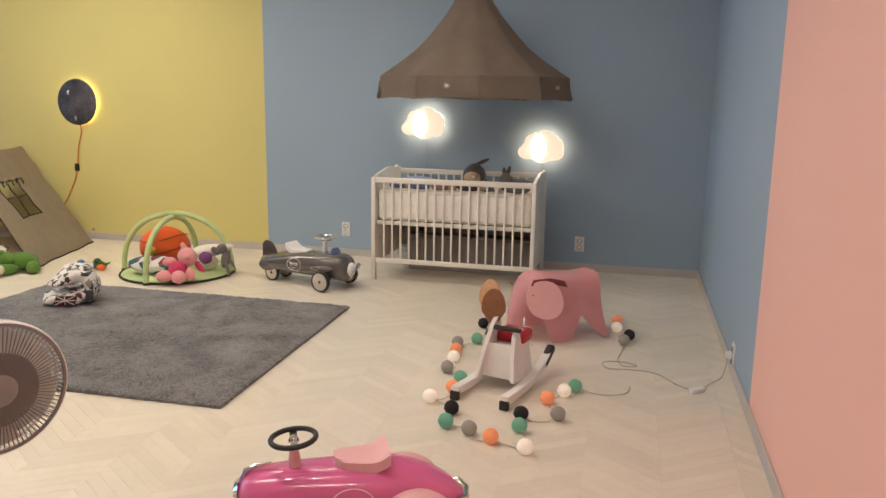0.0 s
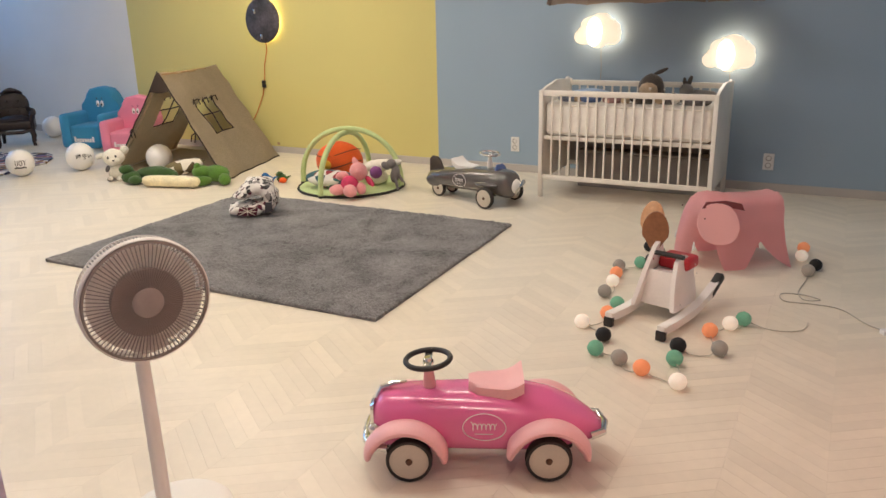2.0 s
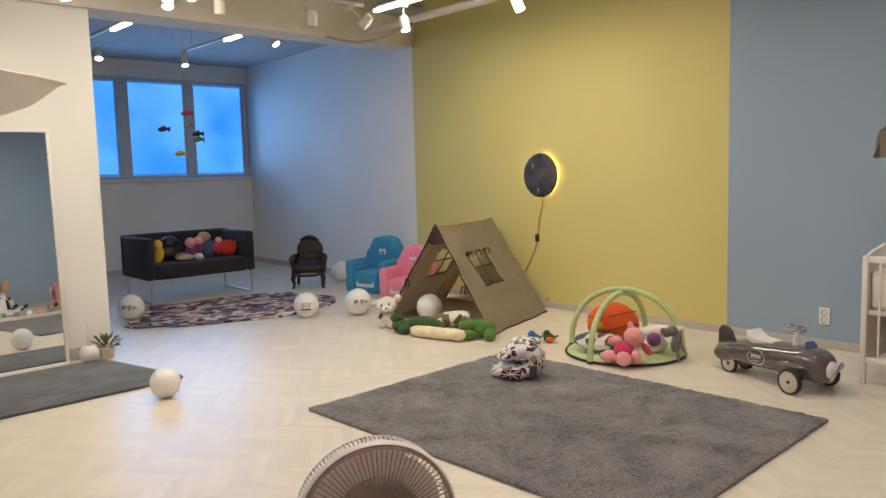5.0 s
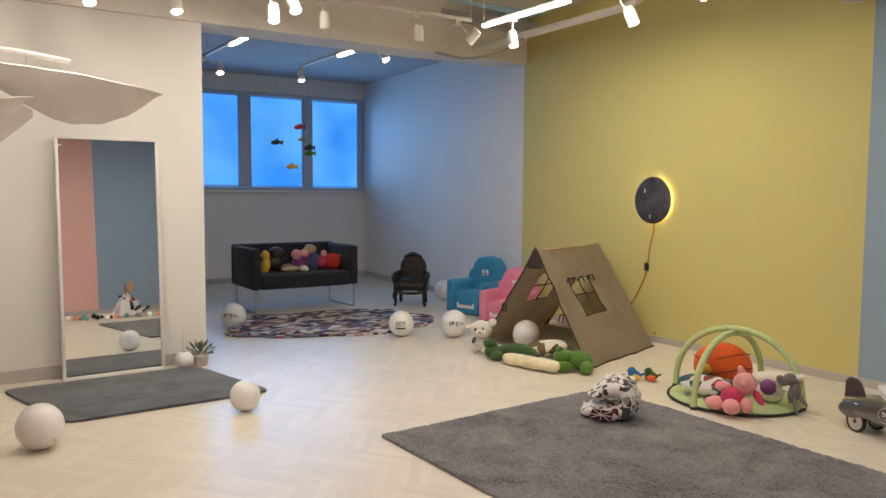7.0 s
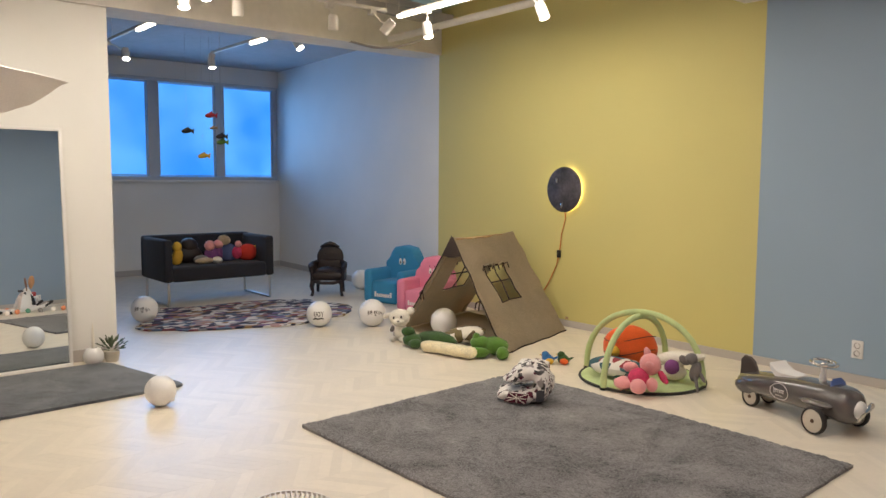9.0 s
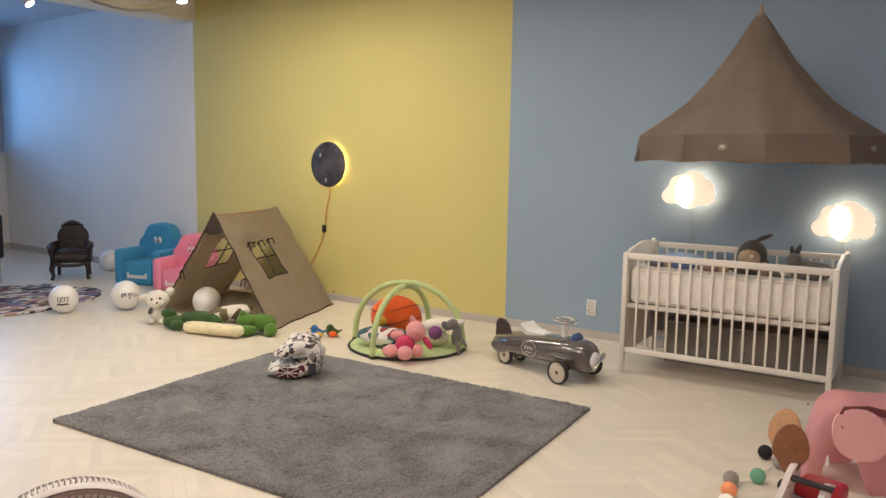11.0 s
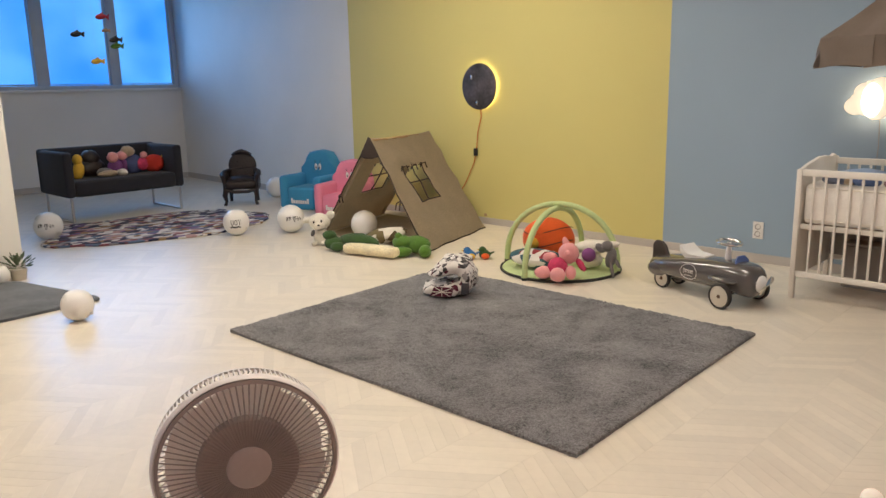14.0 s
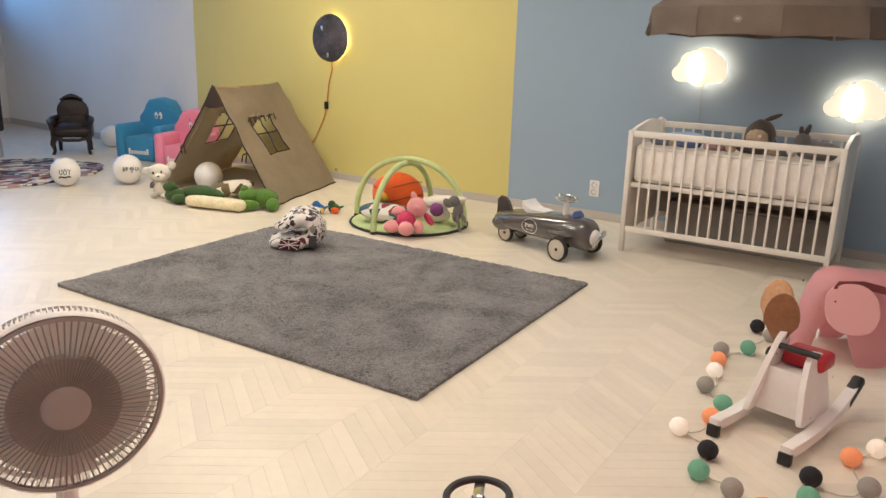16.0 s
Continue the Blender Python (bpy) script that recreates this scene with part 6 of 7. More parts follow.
def foam_chair(x, y, turn, mt, label, size=1.0):
    """A child's foam armchair; its front looks down -y."""
    t = thing("foam_armchair", pose(x, y, 0, 0, 0, turn) @ Matrix.Scale(size, 4), label, "child armchair", "foam armchairs by the wall")
    part("seat", box(-0.17, -0.24, 0.0, 0.17, 0.12, 0.24, 0.03, 3), mt, t)
    for s in (-1, 1):
        part("armrest", box(s * 0.225 - 0.055, -0.25, 0.0, s * 0.225 + 0.055, 0.16, 0.36, 0.04, 3), mt, t)
    bk = [(-0.25, 0.0), (0.25, 0.0), (0.25, 0.36), (0.20, 0.40), (0.17, 0.52), (0.12, 0.585), (0.0, 0.61), (-0.12, 0.585), (-0.17, 0.52), (-0.20, 0.40), (-0.25, 0.36)]
    back = part("backrest", slab(bk, 0.16, 0.03, m=pose(0, 0.26, 0, 90), seg=3), mt, t)
    for s in (-1, 1):
        part("eye_patch", ball(0.020, 0.006, 0.036, m=pose(s * 0.026, 0.098, 0.43)), "white_plastic", back, "white printed eye")
        part("pupil", ball(0.008, 0.004, 0.014, m=pose(s * 0.022, 0.0925, 0.42)), "black", back)
        part("eyelash", tube([(s * 0.028, 0.098, 0.478), (s * 0.036, 0.098, 0.498)], 0.003, 5), "black", back)
    bm = bmesh.new()
    for k in range(8):
        box(-0.12 + k * 0.03, -0.2455, 0.07, -0.098 + k * 0.03, -0.239, 0.105 + (0.02 if k in (0, 7) else 0), bm=bm)
    part("front_print", bm, "print_white", t, "white printed bars")
    return t


foam_chair(-7.06, 5.97, 16, "blue_foam", "blue foam child armchair with printed eyes", 1.03)
foam_chair(-6.41, 5.90, 20, "pink_foam", "pink foam child armchair half hidden by the tent", 0.92)


def build_black_chair():
    t = thing("miniature_armchair", pose(-8.0, 5.64, 0, 0, 0, 52) @ Matrix.Scale(0.95, 4), "dark brown moulded miniature antique-style armchair", "armchair")
    bk = []
    for k in range(25):
        a = radians(-60 + 300 * k / 24)
        bk.append((0.17 * math.cos(a) * (1 + 0.08 * math.sin(a)), 0.44 + 0.17 * math.sin(a)))
    part("backrest", slab(bk, 0.05, 0.02, m=pose(0, 0.17, 0, 84), seg=3), "espresso", t)
    part("seat", box(-0.19, -0.2, 0.19, 0.19, 0.16, 0.30, 0.04, 3), "espresso", t)
    part("apron", tube([(-0.18, -0.19, 0.19), (-0.08, -0.2, 0.165), (0.08, -0.2, 0.165), (0.18, -0.19, 0.19)], 0.02, 8), "espresso", t)
    for s in (-1, 1):
        part("armrest", tube([(s * 0.15, 0.13, 0.40), (s * 0.205, 0.02, 0.385), (s * 0.215, -0.12, 0.37), (s * 0.20, -0.17, 0.35), (s * 0.185, -0.17, 0.27)], [0.025, 0.03, 0.032, 0.03, 0.025], 10), "espresso", t)
        part("leg", tube([(s * 0.17, -0.17, 0.2), (s * 0.19, -0.19, 0.12), (s * 0.175, -0.18, 0.05), (s * 0.19, -0.2, 0.0)], [0.035, 0.03, 0.018, 0.02], 10), "espresso", t)
        part("leg", tube([(s * 0.15, 0.13, 0.2), (s * 0.16, 0.17, 0.08), (s * 0.165, 0.2, 0.0)], [0.03, 0.022, 0.018], 10), "espresso", t)
    for s in (-1, 1):
        part("side_panel", box(s * 0.19 - 0.022, -0.16, 0.17, s * 0.19 + 0.022, 0.16, 0.385, 0.018, 2), "espresso", t)
    part("back_panel", box(-0.18, 0.13, 0.17, 0.18, 0.19, 0.42, 0.02, 2), "espresso", t)
    part("seat_cushion", ball(0.17, 0.16, 0.05, m=pose(0, -0.03, 0.30)), "espresso", t)
    part("crest", tube([(-0.12, 0.15, 0.585), (-0.05, 0.15, 0.62), (0, 0.15, 0.63), (0.05, 0.15, 0.62), (0.12, 0.15, 0.585)], [0.012, 0.022, 0.028, 0.022, 0.012], 8), "espresso", t)
    for px, pz in ((-0.06, 0.5), (0.06, 0.5), (0, 0.44), (-0.06, 0.38), (0.06, 0.38)):
        part("button", ball(0.012, 0.008, 0.012, m=pose(px, 0.112 + (0.5 - pz) * -0.1, pz), u=8, v=6), "espresso", t)


build_black_chair()

# ---- sofa and the dolls on it ----


def build_sofa():
    t = thing("sofa", pose(-8.14, 3.72, 0) @ Matrix.Diagonal((1, 1.045, 1.02, 1)), "navy-black two-seat sofa on steel sled legs", "sofa")
    # local: x from -0.76 (back) to 0 (front), y from 0 to 1.22
    part("seat", box(-0.70, 0.09, 0.26, 0.0, 1.13, 0.42, 0.03, 3), "navy", t)
    part("backrest", box(-0.76, 0.0, 0.26, -0.64, 1.22, 0.72, 0.03, 3), "navy", t)
    for y0 in (0.0, 1.13):
        part("armrest", box(-0.74, y0, 0.26, 0.0, y0 + 0.09, 0.71, 0.028, 3), "navy", t)
    for y in (0.045, 1.175):
        part("sled_leg", tube([(-0.03, y, 0.27), (-0.03, y, 0.014), (-0.70, y, 0.014), (-0.70, y, 0.27)], 0.014, 4), "steel", t, "satin steel sled leg", smooth=False)


build_sofa()
SX, SY = -8.14, 3.75
plush("plush_bear", pose(SX - 0.30, SY + 0.22, 0.42, 0, 0, 90), "yellow plush toy leaning on the sofa arm", [
    ("body", "yellow_plush", (0.06, 0.06, 0.10), (0, 0, 0.09), (0, 10, 0)), ("head", "yellow_plush", (0.05, 0.05, 0.06), (0.0, 0.0, 0.2), (0, 0, 0))])
plush("plush_gorilla", pose(SX - 0.42, SY + 0.40, 0.42, 0, 0, 90), "dark brown and grey plush toy slumped on the sofa", [
    ("body", "espresso", (0.16, 0.10, 0.10), (0, 0, 0.10), (0, 0, 0)), ("leg", "grey_plush", (0.10, 0.06, 0.05), (0.08, -0.14, 0.05), (0, 0, 20)), ("head", "espresso", (0.10, 0.09, 0.09), (0.0, 0.0, 0.20), (0, 0, 0))])
plush("rag_doll", pose(SX - 0.32, SY + 0.62, 0.42, 0, 0, 90), "pink and white plush doll sitting on the sofa", [
    ("body", "purple", (0.08, 0.06, 0.09), (0, 0, 0.09), (0, 0, 0)), ("head", "pig", (0.06, 0.055, 0.06), (-0.03, -0.03, 0.20), (0, 0, 0)), ("leg", "white_plush", (0.05, 0.09, 0.04), (0.02, -0.12, 0.04), (0, 0, 0)), ("leg", "beige_plush", (0.13, 0.05, 0.035), (-0.12, -0.10, 0.04), (0, 0, 15))])
plush("long_eared_plush", pose(SX - 0.36, SY + 0.80, 0.42, 0, 0, 90), "beige and blue plush animal on the sofa", [
    ("body", mat("dusk_blue_plush", (0.08, 0.10, 0.22), 0.95, bump=0.6), (0.11, 0.08, 0.11), (0.04, 0, 0.10), (0, 0, 0)), ("head", "beige_plush", (0.075, 0.07, 0.06), (-0.02, -0.02, 0.25), (0, 0, 0)), ("muzzle", "pig", (0.06, 0.05, 0.05), (-0.09, -0.03, 0.21), (0, 0, 0)), ("arm", "purple", (0.06, 0.06, 0.08), (-0.08, 0, 0.1), (0, 0, 0))])
plush("red_plush", pose(SX - 0.30, SY + 1.02, 0.42, 0, 0, 90), "red plush fish-shaped toy at the end of the sofa", [
    ("body", mat("scarlet_plush", (0.55, 0.035, 0.02), 0.9, bump=0.6), (0.12, 0.08, 0.10), (0.03, 0, 0.10), (0, 0, 0)), ("head", "magenta", (0.07, 0.06, 0.07), (-0.10, 0, 0.10), (0, 0, 0)), ("ear", "pig", (0.04, 0.03, 0.04), (-0.08, 0, 0.2), (0, 0, 0)), ("fin", "yellow_plush", (0.03, 0.02, 0.03), (0.15, 0, 0.16), (0, 0, 0))])

# ---- mirror, plants ----
_t = thing("standing_mirror", pose(-6.045, 1.945, 0, 0, -2.4, 2.36), "tall white-framed mirror leaning on the wall", "mirror")
_mw, _mh = 0.352, 1.735
for _y0, _y1, _z0, _z1 in ((-_mw, _mw, 0, 0.022), (-_mw, _mw, _mh - 0.022, _mh), (-_mw, -_mw + 0.022, 0.0222, _mh - 0.0222), (_mw - 0.022, _mw, 0.0222, _mh - 0.0222)):
    part("frame", box(-0.03, _y0, _z0, 0.0, _y1, _z1, 0.003), "white_plastic", _t, "slim white frame")
part("glass", box(-0.02, -_mw + 0.022, 0.022, -0.012, _mw - 0.022, _mh - 0.022), "mirror", _t, "silver mirror glass", smooth=False)
part("back_board", box(-0.029, -_mw + 0.02, 0.02, -0.0205, _mw - 0.02, _mh - 0.02), "beech", _t, smooth=False)
_t = thing("vase", pose(-6.0, 2.42, 0.0), "round white ceramic vase beside the mirror", "vase")
part("body", lathe([(0, 0), (0.04, 0.0), (0.07, 0.04), (0.072, 0.08), (0.05, 0.12), (0.03, 0.13), (0.026, 0.125), (0.045, 0.08), (0, 0.02)], 24), "balloon", _t)
part("stopper", lathe([(0.012, 0.13), (0.01, 0.22), (0.004, 0.30), (0, 0.32)], 10), "white_plush", _t, "tall pale stem")
_t = thing("potted_plant", pose(-6.04, 2.56, 0.0), "small grey-green plant in a pale pot", "plant")
part("pot", lathe([(0, 0), (0.045, 0), (0.06, 0.08), (0.055, 0.08), (0.05, 0.07), (0, 0.07)], 20), "cream", _t)
_lf = bmesh.new()
for _k in range(46):
    _a, _e = random.uniform(0, 6.28), random.uniform(0.2, 1.3)
    _d = Vector((math.cos(_a) * math.cos(_e), math.sin(_a) * math.cos(_e), math.sin(_e)))
    _q = Vector((0, 0, 0.08)) + _d * random.uniform(0.05, 0.12)
    ball(0.028, 0.010, 0.004, bm=_lf, m=Matrix.Translation(_q) @ _d.to_track_quat("X", "Z").to_matrix().to_4x4(), u=6, v=4)
tagged(part("leaves", _lf, "leaf", _t, "small grey-green leaves"), kind="stuff")

# ---- changing table ----
_t = thing("changing_table", pose(-3.55, 1.045, 0), "beech changing table with a lower shelf of toys", "changing table")
# local: x from -0.58 (far) to 0 (near), y from -0.75 to 0
for _x in (-0.58, -0.033):
    for _y in (-0.75, -0.033):
        part("leg", box(_x, _y, 0, _x + 0.033, _y + 0.033, 0.84, 0.005), "beech", _t)
for _z, _h in ((0.785, 0.05), (0.20, 0.06)):
    part("side_rail", box(-0.5465, -0.03, _z, -0.0335, -0.006, _z + _h, 0.004), "beech", _t)
    part("side_rail", box(-0.5465, -0.744, _z, -0.0335, -0.72, _z + _h, 0.004), "beech", _t)
    part("long_rail", box(-0.030, -0.7165, _z, -0.006, -0.0335, _z + _h, 0.004), "beech", _t)
    part("long_rail", box(-0.574, -0.7165, _z, -0.55, -0.0335, _z + _h, 0.004), "beech", _t)
    part("shelf_board", box(-0.5495, -0.7195, _z + 0.005, -0.0305, -0.0305, _z + 0.02, 0.002), "beech", _t)
_pad = bmesh.new()
_g = []
for _i in range(17):
    _row = []
    for _j in range(21):
        _u, _v = -1 + _i / 8, -1 + _j / 10
        _z = 0.842 + 0.02 + 0.062 * min(1, abs(_u) ** 3 + 0.25 * abs(_v) ** 6) + 0.006 * noise.noise(Vector((_u * 3, _v * 3, 0)))
        _row.append(_pad.verts.new((-0.29 + 0.275 * _u, -0.375 + 0.37 * _v, _z)))
    _g.append(_row)
for _i in range(16):
    for _j in range(20):
        _pad.faces.new((_g[_i][_j], _g[_i + 1][_j], _g[_i + 1][_j + 1], _g[_i][_j + 1]))
_ret = bmesh.ops.extrude_face_region(_pad, geom=_pad.faces[:])
for _v in [e for e in _ret["geom"] if isinstance(e, bmesh.types.BMVert)]:
    _v.co.z = 0.8415
bmesh.ops.recalc_face_normals(_pad, faces=_pad.faces[:])
_po2 = tagged(obj("changing_pad", _pad, "warm_white", True), "white contoured changing pad on the beech table", "changing pad")
_po2.matrix_world = pose(-3.55, 1.045, 0)
_kinds = ["grey_plush", "beige_plush", "white_plush", "brown_plush", mat("lavender_plush", (0.20, 0.20, 0.34), 0.95, bump=0.8), mat("taupe_plush", (0.28, 0.20, 0.14), 0.95, bump=0.8)]
_rn = random.Random(5)
for _k in range(16):
    _y = -0.12 - 0.14 * (_k % 5) + _rn.uniform(-0.03, 0.03)
    _x = -0.12 - 0.15 * (_k // 5 % 3) + _rn.uniform(-0.03, 0.03)
    _z = 0.22 + (0.085 if _k > 7 else 0.0) + (0.05 if _k > 12 else 0)
    _a, _b = _kinds[_k % 6], _kinds[(_k * 5 + 2) % 6]
    plush("small_plush", pose(-3.55 + _x, 1.045 + _y, _z, 0, 0, _rn.uniform(30, 150)), ("grey", "beige", "white", "brown", "lavender", "taupe")[_k % 6] + " small plush toy heaped on the lower shelf", [
        ("body", _a, (0.065, 0.055, 0.06), (0, 0, 0.055), (0, 0, 0)), ("head", _b, (0.05, 0.045, 0.045), (0, -0.03, 0.135), (0, 0, 0)), ("ear", _b, (0.014, 0.012, 0.035), (-0.025, -0.02, 0.185), (0, -15, 0)), ("ear", _b, (0.014, 0.012, 0.035), (0.025, -0.02, 0.185), (0, 15, 0)), ("nose", "magenta" if _k % 3 == 0 else "black", (0.01, 0.008, 0.008), (0, -0.078, 0.135), (0, 0, 0))])
_t = thing("folding_stroller", pose(-4.9, 0.63, 0), "black folding stroller standing behind the changing table", "stroller")
part("hood", loft(smooth_sections([(-0.22, 0.98, 0.05, 0.10, 0.9), (-0.1, 1.02, 0.18, 0.22, 1.1), (0.1, 1.0, 0.21, 0.24, 1.2), (0.22, 0.94, 0.14, 0.14, 1.1)], 16), 18), "black_metal", _t)
part("seat", box(-0.2, -0.18, 0.45, 0.2, 0.18, 0.80, 0.05, 3), "navy", _t)
for _s in (-0.2, 0.2):
    part("frame_tube", tube([(-0.3, _s, 0.05), (0.0, _s, 0.6), (0.1, _s, 0.95)], 0.015, 8), "black_metal", _t)
    part("frame_tube", tube([(0.3, _s, 0.05), (0.05, _s, 0.5), (-0.15, _s, 0.85)], 0.015, 8), "black_metal", _t)
    for _x in (-0.3, 0.3):
        part("wheel", lathe([(0.05, -0.015), (0.06, -0.01), (0.06, 0.01), (0.05, 0.015), (0, 0.012)], 18, m=pose(_x, _s, 0.06, 90)), "rubber", _t)

# ---- hanging paper birds ----


def paper_leaf(upper, lower, x, lean, notch=0.0):
    """A thin paper sheet seen from below: (y, z) along its upper and lower edge; lean: how far the upper edge comes forward."""
    U, L = np.array(upper), np.array(lower)
    bm = bmesh.new()
    n, m = 30, 8
    g = []
    for i in range(n + 1):
        u = i / n
        ty = U[0, 0] + (U[-1, 0] - U[0, 0]) * u
        ly = L[0, 0] + (L[-1, 0] - L[0, 0]) * u
        tz, lz = float(np.interp(ty, U[:, 0], U[:, 1])), float(np.interp(ly, L[:, 0], L[:, 1]))
        row = []
        for j in range(m + 1):
            v = j / m
            pull = notch * max(0.0, (u - 0.88) / 0.12) * math.sin(math.pi * min(1.0, v * 1.6)) if notch else 0.0
            row.append(bm.verts.new((x + lean * (1 - v) ** 1.3 + 0.03 * math.sin(math.pi * u) * math.sin(math.pi * v) + 0.012 * noise.noise(Vector((u * 5, v * 3, x * 7))),
                                     ty + (ly - ty) * v - pull, tz + (lz - tz) * v + 0.004 * noise.noise(Vector((u * 11, v * 2, x))))))
        g.append(row)
    for i in range(n):
        for j in range(m):
            bm.faces.new((g[i][j], g[i + 1][j], g[i + 1][j + 1], g[i][j + 1]))
    # the upper edge folds back over the sheet
    h = [bm.verts.new((g[i][0].co.x - 0.16 * math.sin(math.pi * i / n), g[i][0].co.y, g[i][0].co.z + 0.03 * math.sin(math.pi * i / n))) for i in range(n + 1)]
    for i in range(n):
        bm.faces.new((g[i][0], h[i], h[i + 1], g[i + 1][0]))
    bmesh.ops.remove_doubles(bm, verts=bm.verts[:], dist=1e-4)
    bmesh.ops.solidify(bm, geom=bm.faces[:], thickness=0.002)
    return bm


_t = thing("paper_mobile", pose(0, 0, 0), "white paper mobile of curved leaf shapes on a rod", "mobile")
part("rod", tube([(-4.72, 0.2, 2.03), (-4.62, 0.77, 2.053), (-4.60, 1.03, 2.067), (-4.60, 1.26, 2.05), (-4.60, 1.506, 2.022)], 0.013, 8), "felt_white", _t)
part("leaf", paper_leaf([(1.045, 1.962), (1.165, 1.972), (1.477, 1.952), (1.815, 1.908), (1.95, 1.878)], [(1.045, 1.960), (1.18, 1.870), (1.307, 1.790), (1.42, 1.728), (1.51, 1.703), (1.662, 1.711), (1.80, 1.763), (1.95, 1.876)], -4.68, 0.16), "felt_white", _t)
part("leaf", paper_leaf([(0.30, 1.66), (0.55, 1.72), (0.777, 1.751), (1.06, 1.783), (1.325, 1.818)], [(0.30, 1.655), (0.50, 1.57), (0.779, 1.521), (0.932, 1.517), (1.143, 1.563), (1.327, 1.724)], -4.66, 0.16, 0.05), "felt_white", _t)
for _y, _z0, _z1 in ((0.92, 1.77, 2.058), (1.30, 1.955, 2.045), (0.9, 2.058, CEIL)):
    part("thread", tube([(-4.60, _y, _z0), (-4.60, _y, _z1)], 0.0012, 4), "cable", _t)

# ---- fish mobile in the far room ----
_t = thing("fish_mobile", pose(0, 0, 0), "hanging mobile of small coloured fish before the window", "mobile")
FX = -8.5
for _y, _z, _mt in ((4.408, 2.092, "red"), (4.133, 1.906, "black"), (4.537, 1.795, "green_plush"), (4.314, 1.634, "yellow_plush"), (4.439, 1.952, "pole"), (4.53, 1.86, "black")):
    _s = 0.8 if _mt != "pole" else 0.5
    _f = ball(0.03, 0.075 * _s, 0.035 * _s, m=pose(FX, _y, _z, 10, 0, 0))
    slab([(0.05, 0), (0.11, 0.04), (0.10, -0.04)], 0.01, bm=_f, m=Matrix.Translation((FX - 0.005, _y, _z)) @ Matrix(((0, 0, 1, 0), (_s, 0, 0, 0), (0, _s, 0, 0), (0, 0, 0, 1))))
    slab([(-0.02, 0.03), (0.03, 0.06), (0.03, 0.02)], 0.01, bm=_f, m=Matrix.Translation((FX - 0.005, _y, _z)) @ Matrix(((0, 0, 1, 0), (_s, 0, 0, 0), (0, _s, 0, 0), (0, 0, 0, 1))))
    part("fish", _f, _mt, _t)
    part("thread", tube([(FX, _y, _z), (FX, _y, 3.05)], 0.0008, 4), "cable", _t)

# ---- ceiling fittings ----
TZ = 2.83
TRACKS = []


def track(name, a, b, drops, lit, label):
    TRACKS.append((tuple(a), tuple(b)))
    a, b = Vector(a), Vector(b)
    t = thing(name, Matrix.Translation(a), label, "track light")
    d = b - a
    along = abs(d.x) > abs(d.y)
    hx, hy = (abs(d.x) / 2, 0.016) if along else (0.016, abs(d.y) / 2)
    mid = d / 2
    part("rail", box(mid.x - hx, mid.y - hy, -0.012, mid.x + hx, mid.y + hy, 0.018, 0.003), "spot_white", t)
    for u0, u1 in lit:
        p, q = d * u0, d * u1
        m = (p + q) / 2
        lx, ly = (abs((q - p).x) / 2, 0.02) if along else (0.02, abs((q - p).y) / 2)
        part("lit_bar", box(m.x - lx, m.y - ly, -0.042, m.x + lx, m.y + ly, -0.014, 0.003), "led", t, "bright linear light bar", smooth=False)
    for u in drops:
        p = d * u
        part("drop_rod", tube([(p.x, p.y, 0.015), (p.x, p.y, CEIL - a.z)], 0.003, 6), "spot_white", t)
    return t


track("light_track", (-5.62, -0.6, TZ), (-5.62, 4.80, TZ), (0.2, 0.5, 0.8, 1.0), (), "white ceiling track running along the beam")
track("light_track", (-5.62, 4.90, TZ), (-3.3, 5.04, TZ), (0.02, 0.95), ((0.0, 0.47), (0.56, 0.96)), "white ceiling track with bright light bars")
track("light_track", (-5.62, 2.92, TZ), (-3.3, 2.96, TZ), (0.03, 0.7), ((0.0, 0.42), (0.50, 0.9)), "white ceiling track with bright light bars")
track("light_track", (-5.60, 1.44, TZ), (-3.9, 1.44, TZ), (0.03, 0.7), ((0.0, 0.5), (0.6, 1.0)), "white ceiling track with bright light bars")
track("light_track", (-8.85, 3.41, 2.84), (-7.37, 3.41, 2.84), (0.15, 0.9), ((0.69, 1.0),), "dark far ceiling track with a short light bar")
track("light_track", (-8.80, 4.57, 2.84), (-7.33, 4.57, 2.84), (0.15, 0.9), ((0.70, 1.0),), "dark far ceiling track with a short light bar")


